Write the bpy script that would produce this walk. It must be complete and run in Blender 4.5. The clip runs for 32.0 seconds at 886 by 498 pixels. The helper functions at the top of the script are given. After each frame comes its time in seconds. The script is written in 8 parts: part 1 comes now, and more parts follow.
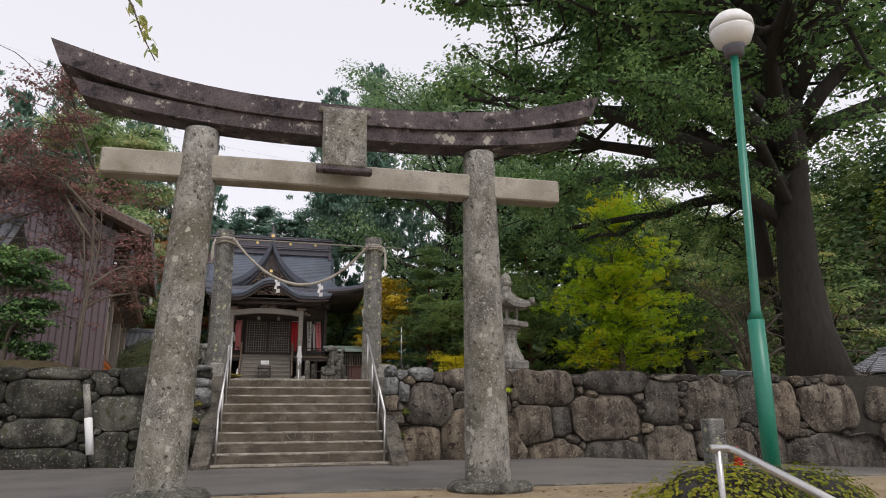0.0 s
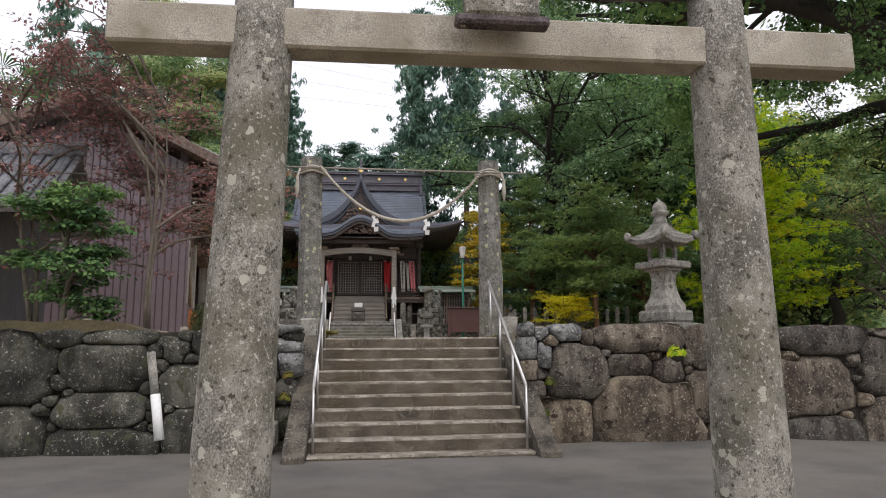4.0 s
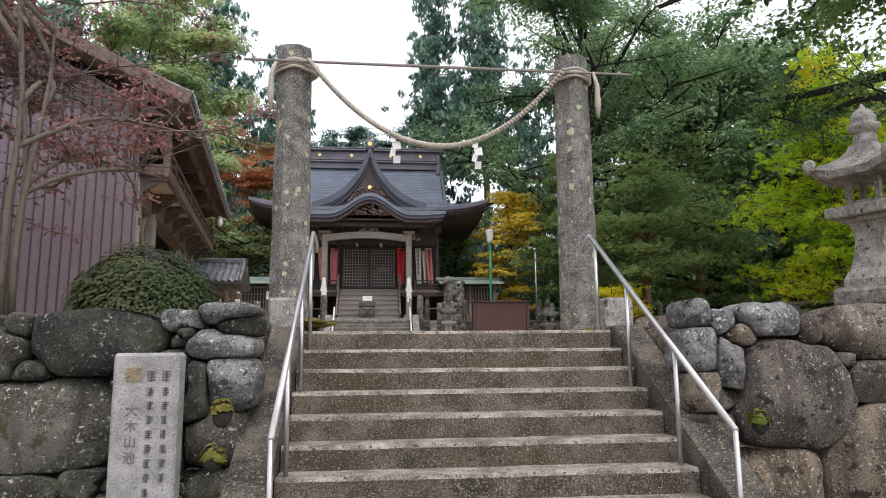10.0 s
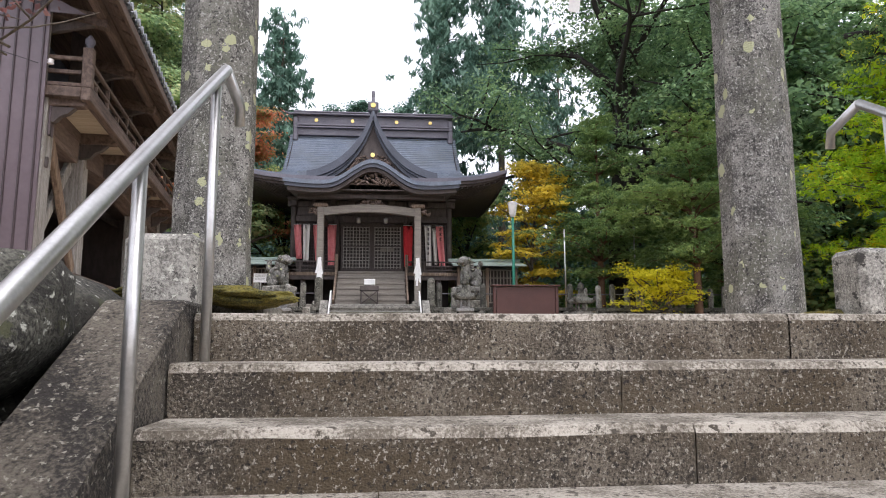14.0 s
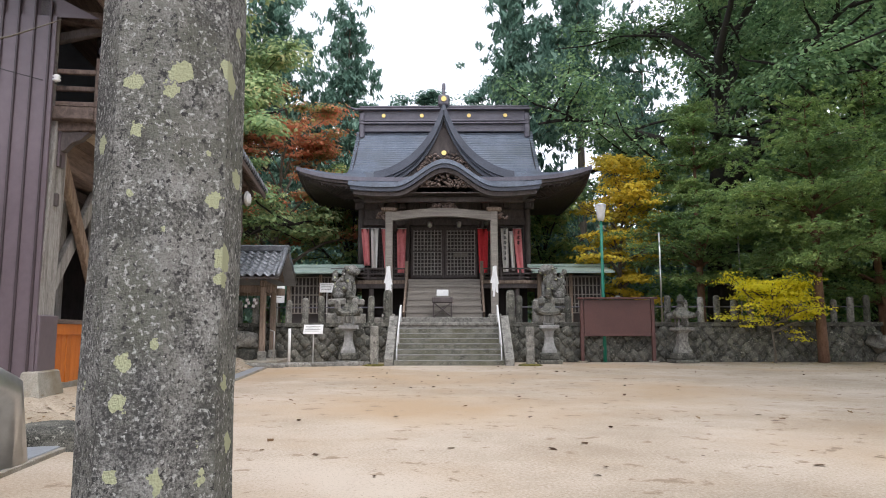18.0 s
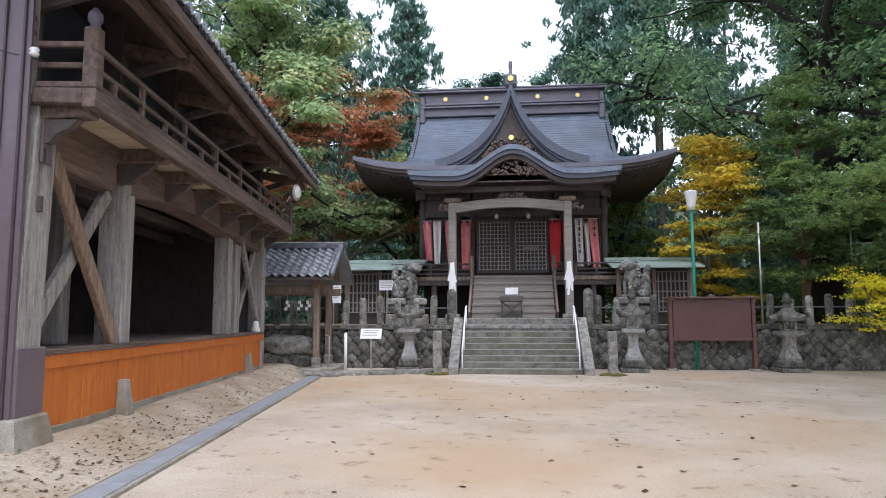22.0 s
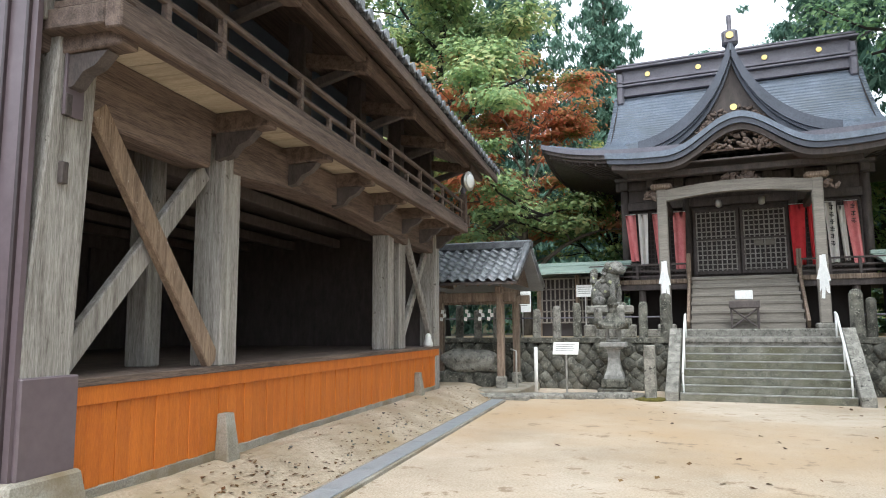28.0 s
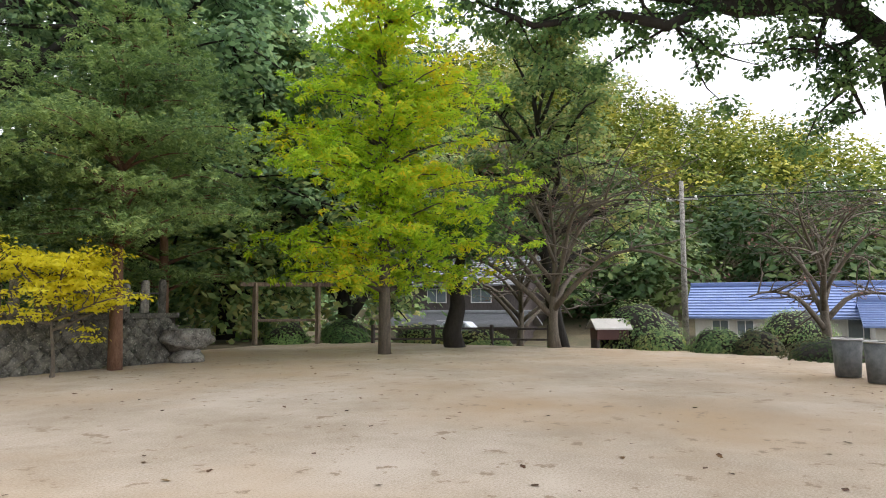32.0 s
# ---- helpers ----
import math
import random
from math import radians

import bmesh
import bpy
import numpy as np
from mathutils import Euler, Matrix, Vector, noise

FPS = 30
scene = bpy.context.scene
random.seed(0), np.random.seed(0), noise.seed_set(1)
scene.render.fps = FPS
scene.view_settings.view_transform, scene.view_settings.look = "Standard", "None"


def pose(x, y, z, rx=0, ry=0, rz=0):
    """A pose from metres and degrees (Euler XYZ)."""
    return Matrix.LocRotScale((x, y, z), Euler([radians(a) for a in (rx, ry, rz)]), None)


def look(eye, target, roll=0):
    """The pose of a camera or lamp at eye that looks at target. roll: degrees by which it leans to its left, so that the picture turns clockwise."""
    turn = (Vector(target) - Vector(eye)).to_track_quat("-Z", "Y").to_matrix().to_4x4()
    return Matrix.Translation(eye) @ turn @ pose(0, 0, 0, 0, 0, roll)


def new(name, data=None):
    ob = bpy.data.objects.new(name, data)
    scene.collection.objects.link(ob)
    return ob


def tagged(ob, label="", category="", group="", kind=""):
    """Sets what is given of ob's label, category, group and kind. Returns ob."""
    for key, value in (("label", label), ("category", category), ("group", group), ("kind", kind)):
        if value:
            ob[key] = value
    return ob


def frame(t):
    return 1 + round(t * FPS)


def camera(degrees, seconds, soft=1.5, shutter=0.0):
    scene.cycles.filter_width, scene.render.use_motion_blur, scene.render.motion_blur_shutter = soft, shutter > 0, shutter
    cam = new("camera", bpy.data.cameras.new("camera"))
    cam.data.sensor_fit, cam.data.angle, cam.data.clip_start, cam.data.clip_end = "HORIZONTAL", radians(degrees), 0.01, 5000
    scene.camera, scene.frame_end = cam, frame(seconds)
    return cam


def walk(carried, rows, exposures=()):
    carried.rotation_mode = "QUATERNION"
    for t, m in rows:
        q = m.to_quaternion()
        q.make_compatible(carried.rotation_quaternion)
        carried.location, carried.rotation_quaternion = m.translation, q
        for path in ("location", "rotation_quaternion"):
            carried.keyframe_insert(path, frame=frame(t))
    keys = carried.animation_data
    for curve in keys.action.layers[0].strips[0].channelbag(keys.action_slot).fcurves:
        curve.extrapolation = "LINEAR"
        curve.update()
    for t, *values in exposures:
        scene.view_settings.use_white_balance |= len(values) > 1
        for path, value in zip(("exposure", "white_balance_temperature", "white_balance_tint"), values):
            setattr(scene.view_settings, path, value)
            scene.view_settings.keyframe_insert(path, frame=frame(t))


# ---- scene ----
cam = camera(65.8, 32.0, soft=1.0)
PATH = [
    (0, (0.389, 0.214, 0.52), (0.844, 2.098, 1.013), -0.5),
    (0.5, (0.301, 0.637, 0.492), (0.675, 2.55, 0.939), -0.5),
    (1, (0.225, 1.078, 0.488), (0.527, 3.016, 0.878), -0.4),
    (1.5, (0.17, 1.54, 0.495), (0.413, 3.491, 0.865), -0.4),
    (2, (0.109, 2.026, 0.494), (0.348, 3.978, 0.862), -0.3),
    (2.5, (-0.041, 2.536, 0.492), (0.233, 4.481, 0.871), -0.1),
    (4.5, (0.208, 3.99, 1.279), (0.416, 5.957, 1.57), -0.6),
    (5, (0.284, 4.441, 1.236), (0.489, 6.41, 1.524), -0.6),
    (5.5, (0.307, 4.869, 1.217), (0.508, 6.837, 1.514), -0.6),
    (6, (0.283, 5.283, 1.188), (0.484, 7.25, 1.487), -0.6),
    (6.5, (0.251, 5.749, 1.171), (0.453, 7.716, 1.472), -0.6),
    (7, (0.226, 6.256, 1.18), (0.427, 8.222, 1.487), -0.6),
    (7.5, (0.204, 6.749, 1.197), (0.407, 8.714, 1.509), -0.6),
    (8, (0.18, 7.234, 1.204), (0.378, 9.2, 1.519), -0.5),
    (8.5, (0.154, 7.715, 1.203), (0.352, 9.681, 1.514), -0.5),
    (9, (0.116, 8.169, 1.203), (0.316, 10.134, 1.517), -0.5),
    (9.5, (0.07, 8.599, 1.21), (0.268, 10.564, 1.524), -0.5),
    (10, (0.037, 9.039, 1.23), (0.236, 11.004, 1.543), -0.5),
    (10.5, (0.047, 9.514, 1.255), (0.24, 11.48, 1.569), -0.6),
    (11, (0.086, 10.021, 1.275), (0.278, 11.986, 1.59), -0.8),
    (11.5, (0.102, 10.556, 1.298), (0.29, 12.521, 1.613), -0.6),
    (12, (0.084, 11.118, 1.338), (0.274, 13.084, 1.657), -0.3),
    (12.5, (0.069, 11.665, 1.366), (0.264, 13.63, 1.684), -0.2),
    (13, (0.066, 12.193, 1.364), (0.259, 14.16, 1.673), -0.1),
    (13.5, (0.056, 12.741, 1.363), (0.245, 14.709, 1.663), -0.2),
    (14, (0.041, 13.312, 1.367), (0.23, 15.282, 1.65), -0.2),
    (14.5, (0.0, 13.775, 1.464), (0.18, 15.747, 1.741), -0.2),
    (16.5, (-0.101, 14.976, 2.046), (0.003, 16.954, 2.318), 0.1),
    (17, (-0.021, 15.035, 2.119), (0.039, 17.017, 2.376), 0.1),
    (17.5, (-0.045, 15.258, 2.333), (-0.012, 17.242, 2.58), -0.1),
    (18, (-0.038, 15.467, 2.497), (-0.055, 17.453, 2.736), -0.1),
    (18.5, (0.005, 15.711, 2.625), (-0.039, 17.698, 2.847), 0.0),
    (19, (-0.022, 15.928, 2.759), (-0.091, 17.916, 2.966), 0.2),
    (19.5, (-0.085, 16.117, 2.89), (-0.165, 18.106, 3.079), 0.1),
    (20, (-0.075, 16.346, 2.978), (-0.171, 18.335, 3.164), -0.0),
    (20.5, (-0.046, 16.599, 3.01), (-0.169, 18.586, 3.199), -0.0),
    (21, (-0.045, 16.868, 3.01), (-0.19, 18.853, 3.204), -0.0),
    (21.5, (-0.082, 17.163, 2.995), (-0.237, 19.147, 3.192), -0.1),
    (22, (-0.186, 17.459, 2.975), (-0.391, 19.439, 3.177), -0.1),
    (22.5, (-0.295, 17.742, 2.973), (-0.602, 19.707, 3.181), -0.3),
    (23, (-0.368, 18.022, 2.982), (-0.911, 19.935, 3.195), -0.4),
    (23.5, (-0.451, 18.293, 2.991), (-1.206, 20.132, 3.205), -0.4),
    (24, (-0.538, 18.548, 3.001), (-1.421, 20.329, 3.221), -0.4),
    (24.5, (-0.588, 18.795, 3.006), (-1.518, 20.552, 3.226), -0.5),
    (26.5, (-0.759, 19.806, 3.011), (-1.687, 21.563, 3.236), -0.4),
    (27, (-0.755, 20.016, 3.012), (-1.682, 21.773, 3.242), -0.4),
    (27.5, (-0.706, 20.228, 3.013), (-1.619, 21.992, 3.247), -0.3),
    (28, (-0.576, 20.447, 3.008), (-1.344, 22.279, 3.241), -0.3),
    (28.5, (-0.427, 20.721, 2.981), (-1.03, 22.613, 3.218), -0.2),
    (29, (-0.3, 21.082, 2.943), (-0.615, 23.045, 3.171), -0.1),
    (29.5, (-0.152, 21.477, 2.916), (-0.158, 23.466, 3.146), -0.0),
    (30, (0.052, 21.87, 2.916), (0.453, 23.818, 3.143), -0.0),
    (30.5, (0.314, 22.271, 2.959), (1.077, 24.11, 3.177), -0.1),
    (31, (0.623, 22.657, 2.988), (1.843, 24.232, 3.195), -0.2),
    (31.5, (0.943, 22.983, 2.98), (2.473, 24.26, 3.168), -0.2),
    (32, (1.25, 23.25, 2.97), (3.013, 24.185, 3.132), -0.2),
]
walk(cam, [(t, look(eye, target, roll)) for t, eye, target, roll in PATH],
     exposures=[(0, -0.16, 6550, 17), (2, 0.1, 6450, 16), (6, 0.02, 6500, 17), (7.5, 0.3, 6400, 17), (9.5, 0.46, 6350, 17), (11, 0.42, 6200, 18), (12, 0.72, 6250, 17), (13, 0.82, 6250, 17), (14, 0.7, 6200, 18), (17, 0.62, 6200, 15), (20, 0.58, 5850, 17), (24, 0.85, 5720, 15), (27, 1.05, 5950, 8), (29, 1.02, 6050, 7), (30, 1.0, 6100, 6), (32, 1.0, 6350, 15)])

# ---- world and light: bright overcast sky ----
world = bpy.data.worlds.new("overcast_sky")
scene.world = world
world.use_nodes = True
wt = world.node_tree
wt.nodes.clear()
sky = wt.nodes.new("ShaderNodeTexSky")
sky.sky_type, sky.sun_disc = "NISHITA", False
sky.sun_elevation, sky.sun_rotation = radians(48), radians(156)
sky.dust_density, sky.air_density = 4.0, 1.0
hs = wt.nodes.new("ShaderNodeHueSaturation")
hs.inputs["Saturation"].default_value = 0.25
bg_sky = wt.nodes.new("ShaderNodeBackground")
bg_sky.inputs["Strength"].default_value = 0.06
bg_cloud = wt.nodes.new("ShaderNodeBackground")
bg_cloud.inputs["Color"].default_value = (0.93, 0.96, 1.0, 1)
bg_cloud.inputs["Strength"].default_value = 0.85
add = wt.nodes.new("ShaderNodeAddShader")
wout = wt.nodes.new("ShaderNodeOutputWorld")
wt.links.new(sky.outputs[0], hs.inputs["Color"])
wt.links.new(hs.outputs[0], bg_sky.inputs["Color"])
wt.links.new(bg_sky.outputs[0], add.inputs[0])
wt.links.new(bg_cloud.outputs[0], add.inputs[1])
wt.links.new(add.outputs[0], wout.inputs["Surface"])
sun = new("sun", bpy.data.lights.new("sun", "SUN"))
sun.data.energy, sun.data.angle, sun.data.color = 1.1, radians(25), (1.0, 0.97, 0.92)
sun.matrix_world = look((14, -10, 60), (0, 22, 0))

# ---- materials ----
def node_mat(name):
    m = bpy.data.materials.new(name)
    m.use_nodes = True
    nt = m.node_tree
    b = nt.nodes["Principled BSDF"]
    return m, nt, b


def ramp_node(nt, stops):
    r = nt.nodes.new("ShaderNodeValToRGB")
    while len(r.color_ramp.elements) < len(stops):
        r.color_ramp.elements.new(0.5)
    for e, (p, c) in zip(r.color_ramp.elements, stops):
        e.position, e.color = p, (*c, 1)
    return r


def noise_node(nt, vec, scale, detail=5, rough=0.6, stretch=None):
    n = nt.nodes.new("ShaderNodeTexNoise")
    n.inputs["Scale"].default_value = scale
    n.inputs["Detail"].default_value = detail
    n.inputs["Roughness"].default_value = rough
    if stretch:
        mp = nt.nodes.new("ShaderNodeMapping")
        mp.inputs["Scale"].default_value = stretch
        nt.links.new(vec, mp.inputs["Vector"])
        vec = mp.outputs[0]
    nt.links.new(vec, n.inputs["Vector"])
    return n


def mix_node(nt, fac, a, b, blend="MIX"):
    m = nt.nodes.new("ShaderNodeMix")
    m.data_type, m.blend_type = "RGBA", blend
    for sock, v in ((m.inputs[0], fac), (m.inputs[6], a), (m.inputs[7], b)):
        if isinstance(v, (int, float)):
            sock.default_value = v
        elif isinstance(v, tuple):
            sock.default_value = (*v, 1)
        else:
            nt.links.new(v, sock)
    return m.outputs[2]


def surface(name, dark, light, scale=3.0, fine=40.0, rough=0.85, metal=0.0, bump=0.3, stretch=None, spots=None,
            spot_scale=9.0, spot_at=0.62, vary=0.0, island=False, stain=None, stain_scale=1.2, world_space=False, bump_dist=0.02, spots2=None, spot2_scale=4.0, spot2_at=0.66, lo=0.36, hi=0.66, alt=None, stain_stretch=None, blots=None, blot_scale=6.0, blot_at=0.64, discs=None):
    """A two-scale surface: broad tone, fine grain, optional lichen spots and broad stains, relief from the grain."""
    m, nt, b = node_mat(name)
    if world_space:
        vec = nt.nodes.new("ShaderNodeNewGeometry").outputs["Position"]
    else:
        vec = nt.nodes.new("ShaderNodeTexCoord").outputs["Object"]
    info = nt.nodes.new("ShaderNodeObjectInfo")
    if not world_space:
        off = nt.nodes.new("ShaderNodeVectorMath")
        off.operation = "MULTIPLY_ADD"
        off.inputs[1].default_value = (1, 1, 1)
        comb = nt.nodes.new("ShaderNodeCombineXYZ")
        mul = nt.nodes.new("ShaderNodeMath")
        mul.operation = "MULTIPLY"
        mul.inputs[1].default_value = 37.0
        nt.links.new(info.outputs["Random"], mul.inputs[0])
        for k in range(3):
            nt.links.new(mul.outputs[0], comb.inputs[k])
        nt.links.new(vec, off.inputs[0])
        nt.links.new(comb.outputs[0], off.inputs[2])
        vec = off.outputs[0]
    broad = noise_node(nt, vec, scale, 6, 0.65, stretch)
    grain = noise_node(nt, vec, fine, 4, 0.7, stretch)
    mixf = nt.nodes.new("ShaderNodeMath")
    mixf.operation = "MULTIPLY_ADD"
    mixf.inputs[1].default_value = 0.5
    half = nt.nodes.new("ShaderNodeMath")
    half.operation = "MULTIPLY"
    half.inputs[1].default_value = 0.5
    nt.links.new(grain.outputs[0], half.inputs[0])
    nt.links.new(broad.outputs[0], mixf.inputs[0])
    nt.links.new(half.outputs[0], mixf.inputs[2])
    col = ramp_node(nt, [(lo, dark), (hi, light)])
    nt.links.new(mixf.outputs[0], col.inputs[0])
    out = col.outputs[0]
    if stain:
        sn = noise_node(nt, vec, stain_scale, 5, 0.6, stain_stretch)
        sr = ramp_node(nt, [(0.45, (0, 0, 0)), (0.68, (1, 1, 1))])
        nt.links.new(sn.outputs[0], sr.inputs[0])
        out = mix_node(nt, sr.outputs[0], out, stain)
    for sp, sc, at in ((spots, spot_scale, spot_at), (spots2, spot2_scale, spot2_at), (blots, blot_scale, blot_at)):
        if sp:
            pn = noise_node(nt, vec, sc, 8, 0.68)
            pr = ramp_node(nt, [(at, (0, 0, 0)), (at + 0.035, (1, 1, 1))])
            nt.links.new(pn.outputs[0], pr.inputs[0])
            out = mix_node(nt, pr.outputs[0], out, sp)
    if discs:
        # round lichen crusts of mixed size: colour, spacing, largest radius, share of cells that carry one
        colour, cells, radius, share = discs
        wob = noise_node(nt, vec, 22, 4, 0.6)
        warp = nt.nodes.new("ShaderNodeVectorMath")
        warp.operation = "MULTIPLY_ADD"
        warp.inputs[1].default_value = (0.07, 0.07, 0.07)
        nt.links.new(wob.outputs["Color"], warp.inputs[0])
        nt.links.new(vec, warp.inputs[2])
        cell = nt.nodes.new("ShaderNodeTexVoronoi")
        cell.inputs["Scale"].default_value = cells
        nt.links.new(warp.outputs[0], cell.inputs["Vector"])
        rad = nt.nodes.new("ShaderNodeMapRange")
        rad.inputs["From Min"].default_value, rad.inputs["From Max"].default_value = 1 - share, 1
        rad.inputs["To Max"].default_value = radius
        sep = nt.nodes.new("ShaderNodeSeparateColor")
        nt.links.new(cell.outputs["Color"], sep.inputs[0])
        nt.links.new(sep.outputs[0], rad.inputs["Value"])
        less = nt.nodes.new("ShaderNodeMath")
        less.operation = "LESS_THAN"
        nt.links.new(cell.outputs["Distance"], less.inputs[0])
        nt.links.new(rad.outputs[0], less.inputs[1])
        out = mix_node(nt, less.outputs[0], out, colour)
    if alt:
        out = mix_node(nt, info.outputs["Random"], out, alt, "MULTIPLY")
    if vary:
        hsv = nt.nodes.new("ShaderNodeHueSaturation")
        mr = nt.nodes.new("ShaderNodeMapRange")
        mr.inputs["To Min"].default_value, mr.inputs["To Max"].default_value = 1 - vary, 1 + vary
        src = nt.nodes.new("ShaderNodeNewGeometry").outputs["Random Per Island"] if island else info.outputs["Random"]
        nt.links.new(src, mr.inputs["Value"])
        nt.links.new(mr.outputs[0], hsv.inputs["Value"])
        nt.links.new(out, hsv.inputs["Color"])
        out = hsv.outputs[0]
    nt.links.new(out, b.inputs["Base Color"])
    b.inputs["Roughness"].default_value, b.inputs["Metallic"].default_value = rough, metal
    if bump:
        bp = nt.nodes.new("ShaderNodeBump")
        bp.inputs["Strength"].default_value, bp.inputs["Distance"].default_value = bump, bump_dist
        nt.links.new(mixf.outputs[0], bp.inputs["Height"])
        nt.links.new(bp.outputs[0], b.inputs["Normal"])
    return m


def leaf_mat(name, colours, translucent=0.35, grain=0.45, patch=0.45):
    """Foliage: a colour per leaf out of a short range, thin and slightly see-through."""
    m, nt, b = node_mat(name)
    geo = nt.nodes.new("ShaderNodeNewGeometry")
    n = noise_node(nt, geo.outputs["Position"], patch, 4, 0.65)
    wide = nt.nodes.new("ShaderNodeMapRange")
    wide.inputs["From Min"].default_value, wide.inputs["From Max"].default_value = 0.32, 0.68
    wide.inputs["To Max"].default_value = 1 - grain
    nt.links.new(n.outputs[0], wide.inputs["Value"])
    ad = nt.nodes.new("ShaderNodeMath")
    ad.operation = "MULTIPLY_ADD"
    ad.inputs[1].default_value = grain
    nt.links.new(geo.outputs["Random Per Island"], ad.inputs[0])
    nt.links.new(wide.outputs[0], ad.inputs[2])
    r = ramp_node(nt, [(0.18 + 0.64 * k / max(1, len(colours) - 1), c) for k, c in enumerate(colours)])
    nt.links.new(ad.outputs[0], r.inputs[0])
    nt.links.new(r.outputs[0], b.inputs["Base Color"])
    b.inputs["Roughness"].default_value = 0.6
    b.inputs["Specular IOR Level"].default_value = 0.15
    tr = nt.nodes.new("ShaderNodeBsdfTranslucent")
    nt.links.new(r.outputs[0], tr.inputs["Color"])
    mx = nt.nodes.new("ShaderNodeMixShader")
    mx.inputs[0].default_value = translucent
    nt.links.new(b.outputs[0], mx.inputs[1])
    nt.links.new(tr.outputs[0], mx.inputs[2])
    nt.links.new(mx.outputs[0], nt.nodes["Material Output"].inputs["Surface"])
    return m


def plain(name, colour, rough=0.5, metal=0.0, bump=0.0):
    return surface(name, tuple(c * 0.86 for c in colour), tuple(min(1, c * 1.1) for c in colour), 4, 30, rough, metal, bump)


TORII = surface("lichen_granite_torii", (0.1, 0.094, 0.08), (0.35, 0.335, 0.295), 4, 90, 0.95, 0, 0.9, stretch=(1, 1, 0.7), spots=(0.46, 0.45, 0.4), spot_scale=34, spot_at=0.565, spots2=(0.06, 0.055, 0.042), spot2_scale=17, spot2_at=0.58, stain=(0.13, 0.122, 0.085), stain_scale=1.5, lo=0.44, hi=0.57, discs=((0.42, 0.41, 0.345), 9, 0.42, 0.22))
TORII_BEAM = surface("pale_granite_beam", (0.24, 0.22, 0.18), (0.5, 0.47, 0.4), 5, 80, 0.9, 0, 0.5, stain=(0.22, 0.2, 0.15), stain_scale=2.5, lo=0.42, hi=0.58)
TORII_TOP = surface("dark_weathered_granite", (0.04, 0.032, 0.036), (0.15, 0.125, 0.13), 3, 60, 0.95, 0, 0.7, spots=(0.42, 0.4, 0.34), spot_scale=6, spot_at=0.6, spots2=(0.025, 0.022, 0.025), spot2_scale=4, spot2_at=0.58, lo=0.42, hi=0.58)
GATE = surface("lichen_granite_post", (0.06, 0.058, 0.053), (0.3, 0.29, 0.262), 6, 95, 0.95, 0, 1.0, spots=(0.44, 0.435, 0.4), spot_scale=55, spot_at=0.565, spots2=(0.045, 0.043, 0.04), spot2_scale=42, spot2_at=0.565, stain=(0.13, 0.13, 0.1), stain_scale=2.5, bump_dist=0.03, lo=0.44, hi=0.57, discs=((0.44, 0.45, 0.27), 8, 0.42, 0.4))
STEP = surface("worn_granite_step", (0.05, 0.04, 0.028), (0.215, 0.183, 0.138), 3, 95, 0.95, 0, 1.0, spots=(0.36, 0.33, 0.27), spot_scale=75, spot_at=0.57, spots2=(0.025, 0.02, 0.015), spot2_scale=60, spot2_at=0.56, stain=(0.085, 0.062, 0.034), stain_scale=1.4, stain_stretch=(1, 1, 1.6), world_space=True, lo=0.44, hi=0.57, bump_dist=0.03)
TREAD = surface("pale_tread", (0.12, 0.102, 0.076), (0.4, 0.365, 0.305), 4, 90, 0.95, 0, 0.7, world_space=True, spots2=(0.06, 0.05, 0.036), spot2_scale=30, spot2_at=0.565, lo=0.44, hi=0.57)
BOULDER = surface("weathered_boulder", (0.036, 0.032, 0.027), (0.2, 0.183, 0.155), 2.4, 70, 0.95, 0, 0.9, spots=(0.42, 0.41, 0.36), spot_scale=30, spot_at=0.59, spots2=(0.028, 0.021, 0.018), spot2_scale=7, spot2_at=0.565, vary=0.34, stain=(0.04, 0.028, 0.023), stain_scale=1.5, stain_stretch=(3.2, 1, 0.4), bump_dist=0.035, lo=0.44, hi=0.57, alt=(0.97, 0.86, 0.71))
STONE_S = surface("grey_cut_stone", (0.1, 0.095, 0.083), (0.33, 0.315, 0.275), 5, 80, 0.95, 0, 0.6, spots=(0.45, 0.44, 0.38), spot_scale=30, spot_at=0.585, spots2=(0.045, 0.042, 0.037), spot2_scale=12, spot2_at=0.59, vary=0.18, lo=0.42, hi=0.58)
STONE_DK = surface("mossy_dark_stone", (0.025, 0.026, 0.021), (0.17, 0.163, 0.135), 4, 70, 0.97, 0, 0.7, spots=(0.34, 0.335, 0.28), spot_scale=22, spot_at=0.59, vary=0.3, lo=0.42, hi=0.58)
SLAB = surface("dark_worn_slab", (0.026, 0.022, 0.018), (0.15, 0.13, 0.1), 3, 70, 0.97, 0, 1.0, spots=(0.3, 0.28, 0.23), spot_scale=36, spot_at=0.585, lo=0.44, hi=0.57, bump_dist=0.03)
STELE = surface("pale_granite_stele", (0.2, 0.197, 0.185), (0.38, 0.372, 0.35), 6, 90, 0.9, 0, 0.3, spots=(0.13, 0.128, 0.12), spot_scale=60, spot_at=0.6, lo=0.42, hi=0.58)
JOINT = surface("dark_joint_earth", (0.02, 0.018, 0.014), (0.06, 0.052, 0.04), 3, 30, 1.0, 0, 0.4, world_space=True)
ROAD = surface("worn_asphalt", (0.075, 0.07, 0.063), (0.145, 0.135, 0.122), 0.8, 90, 0.9, 0, 0.3, world_space=True, stain=(0.155, 0.14, 0.118), stain_scale=0.35, lo=0.42, hi=0.58)
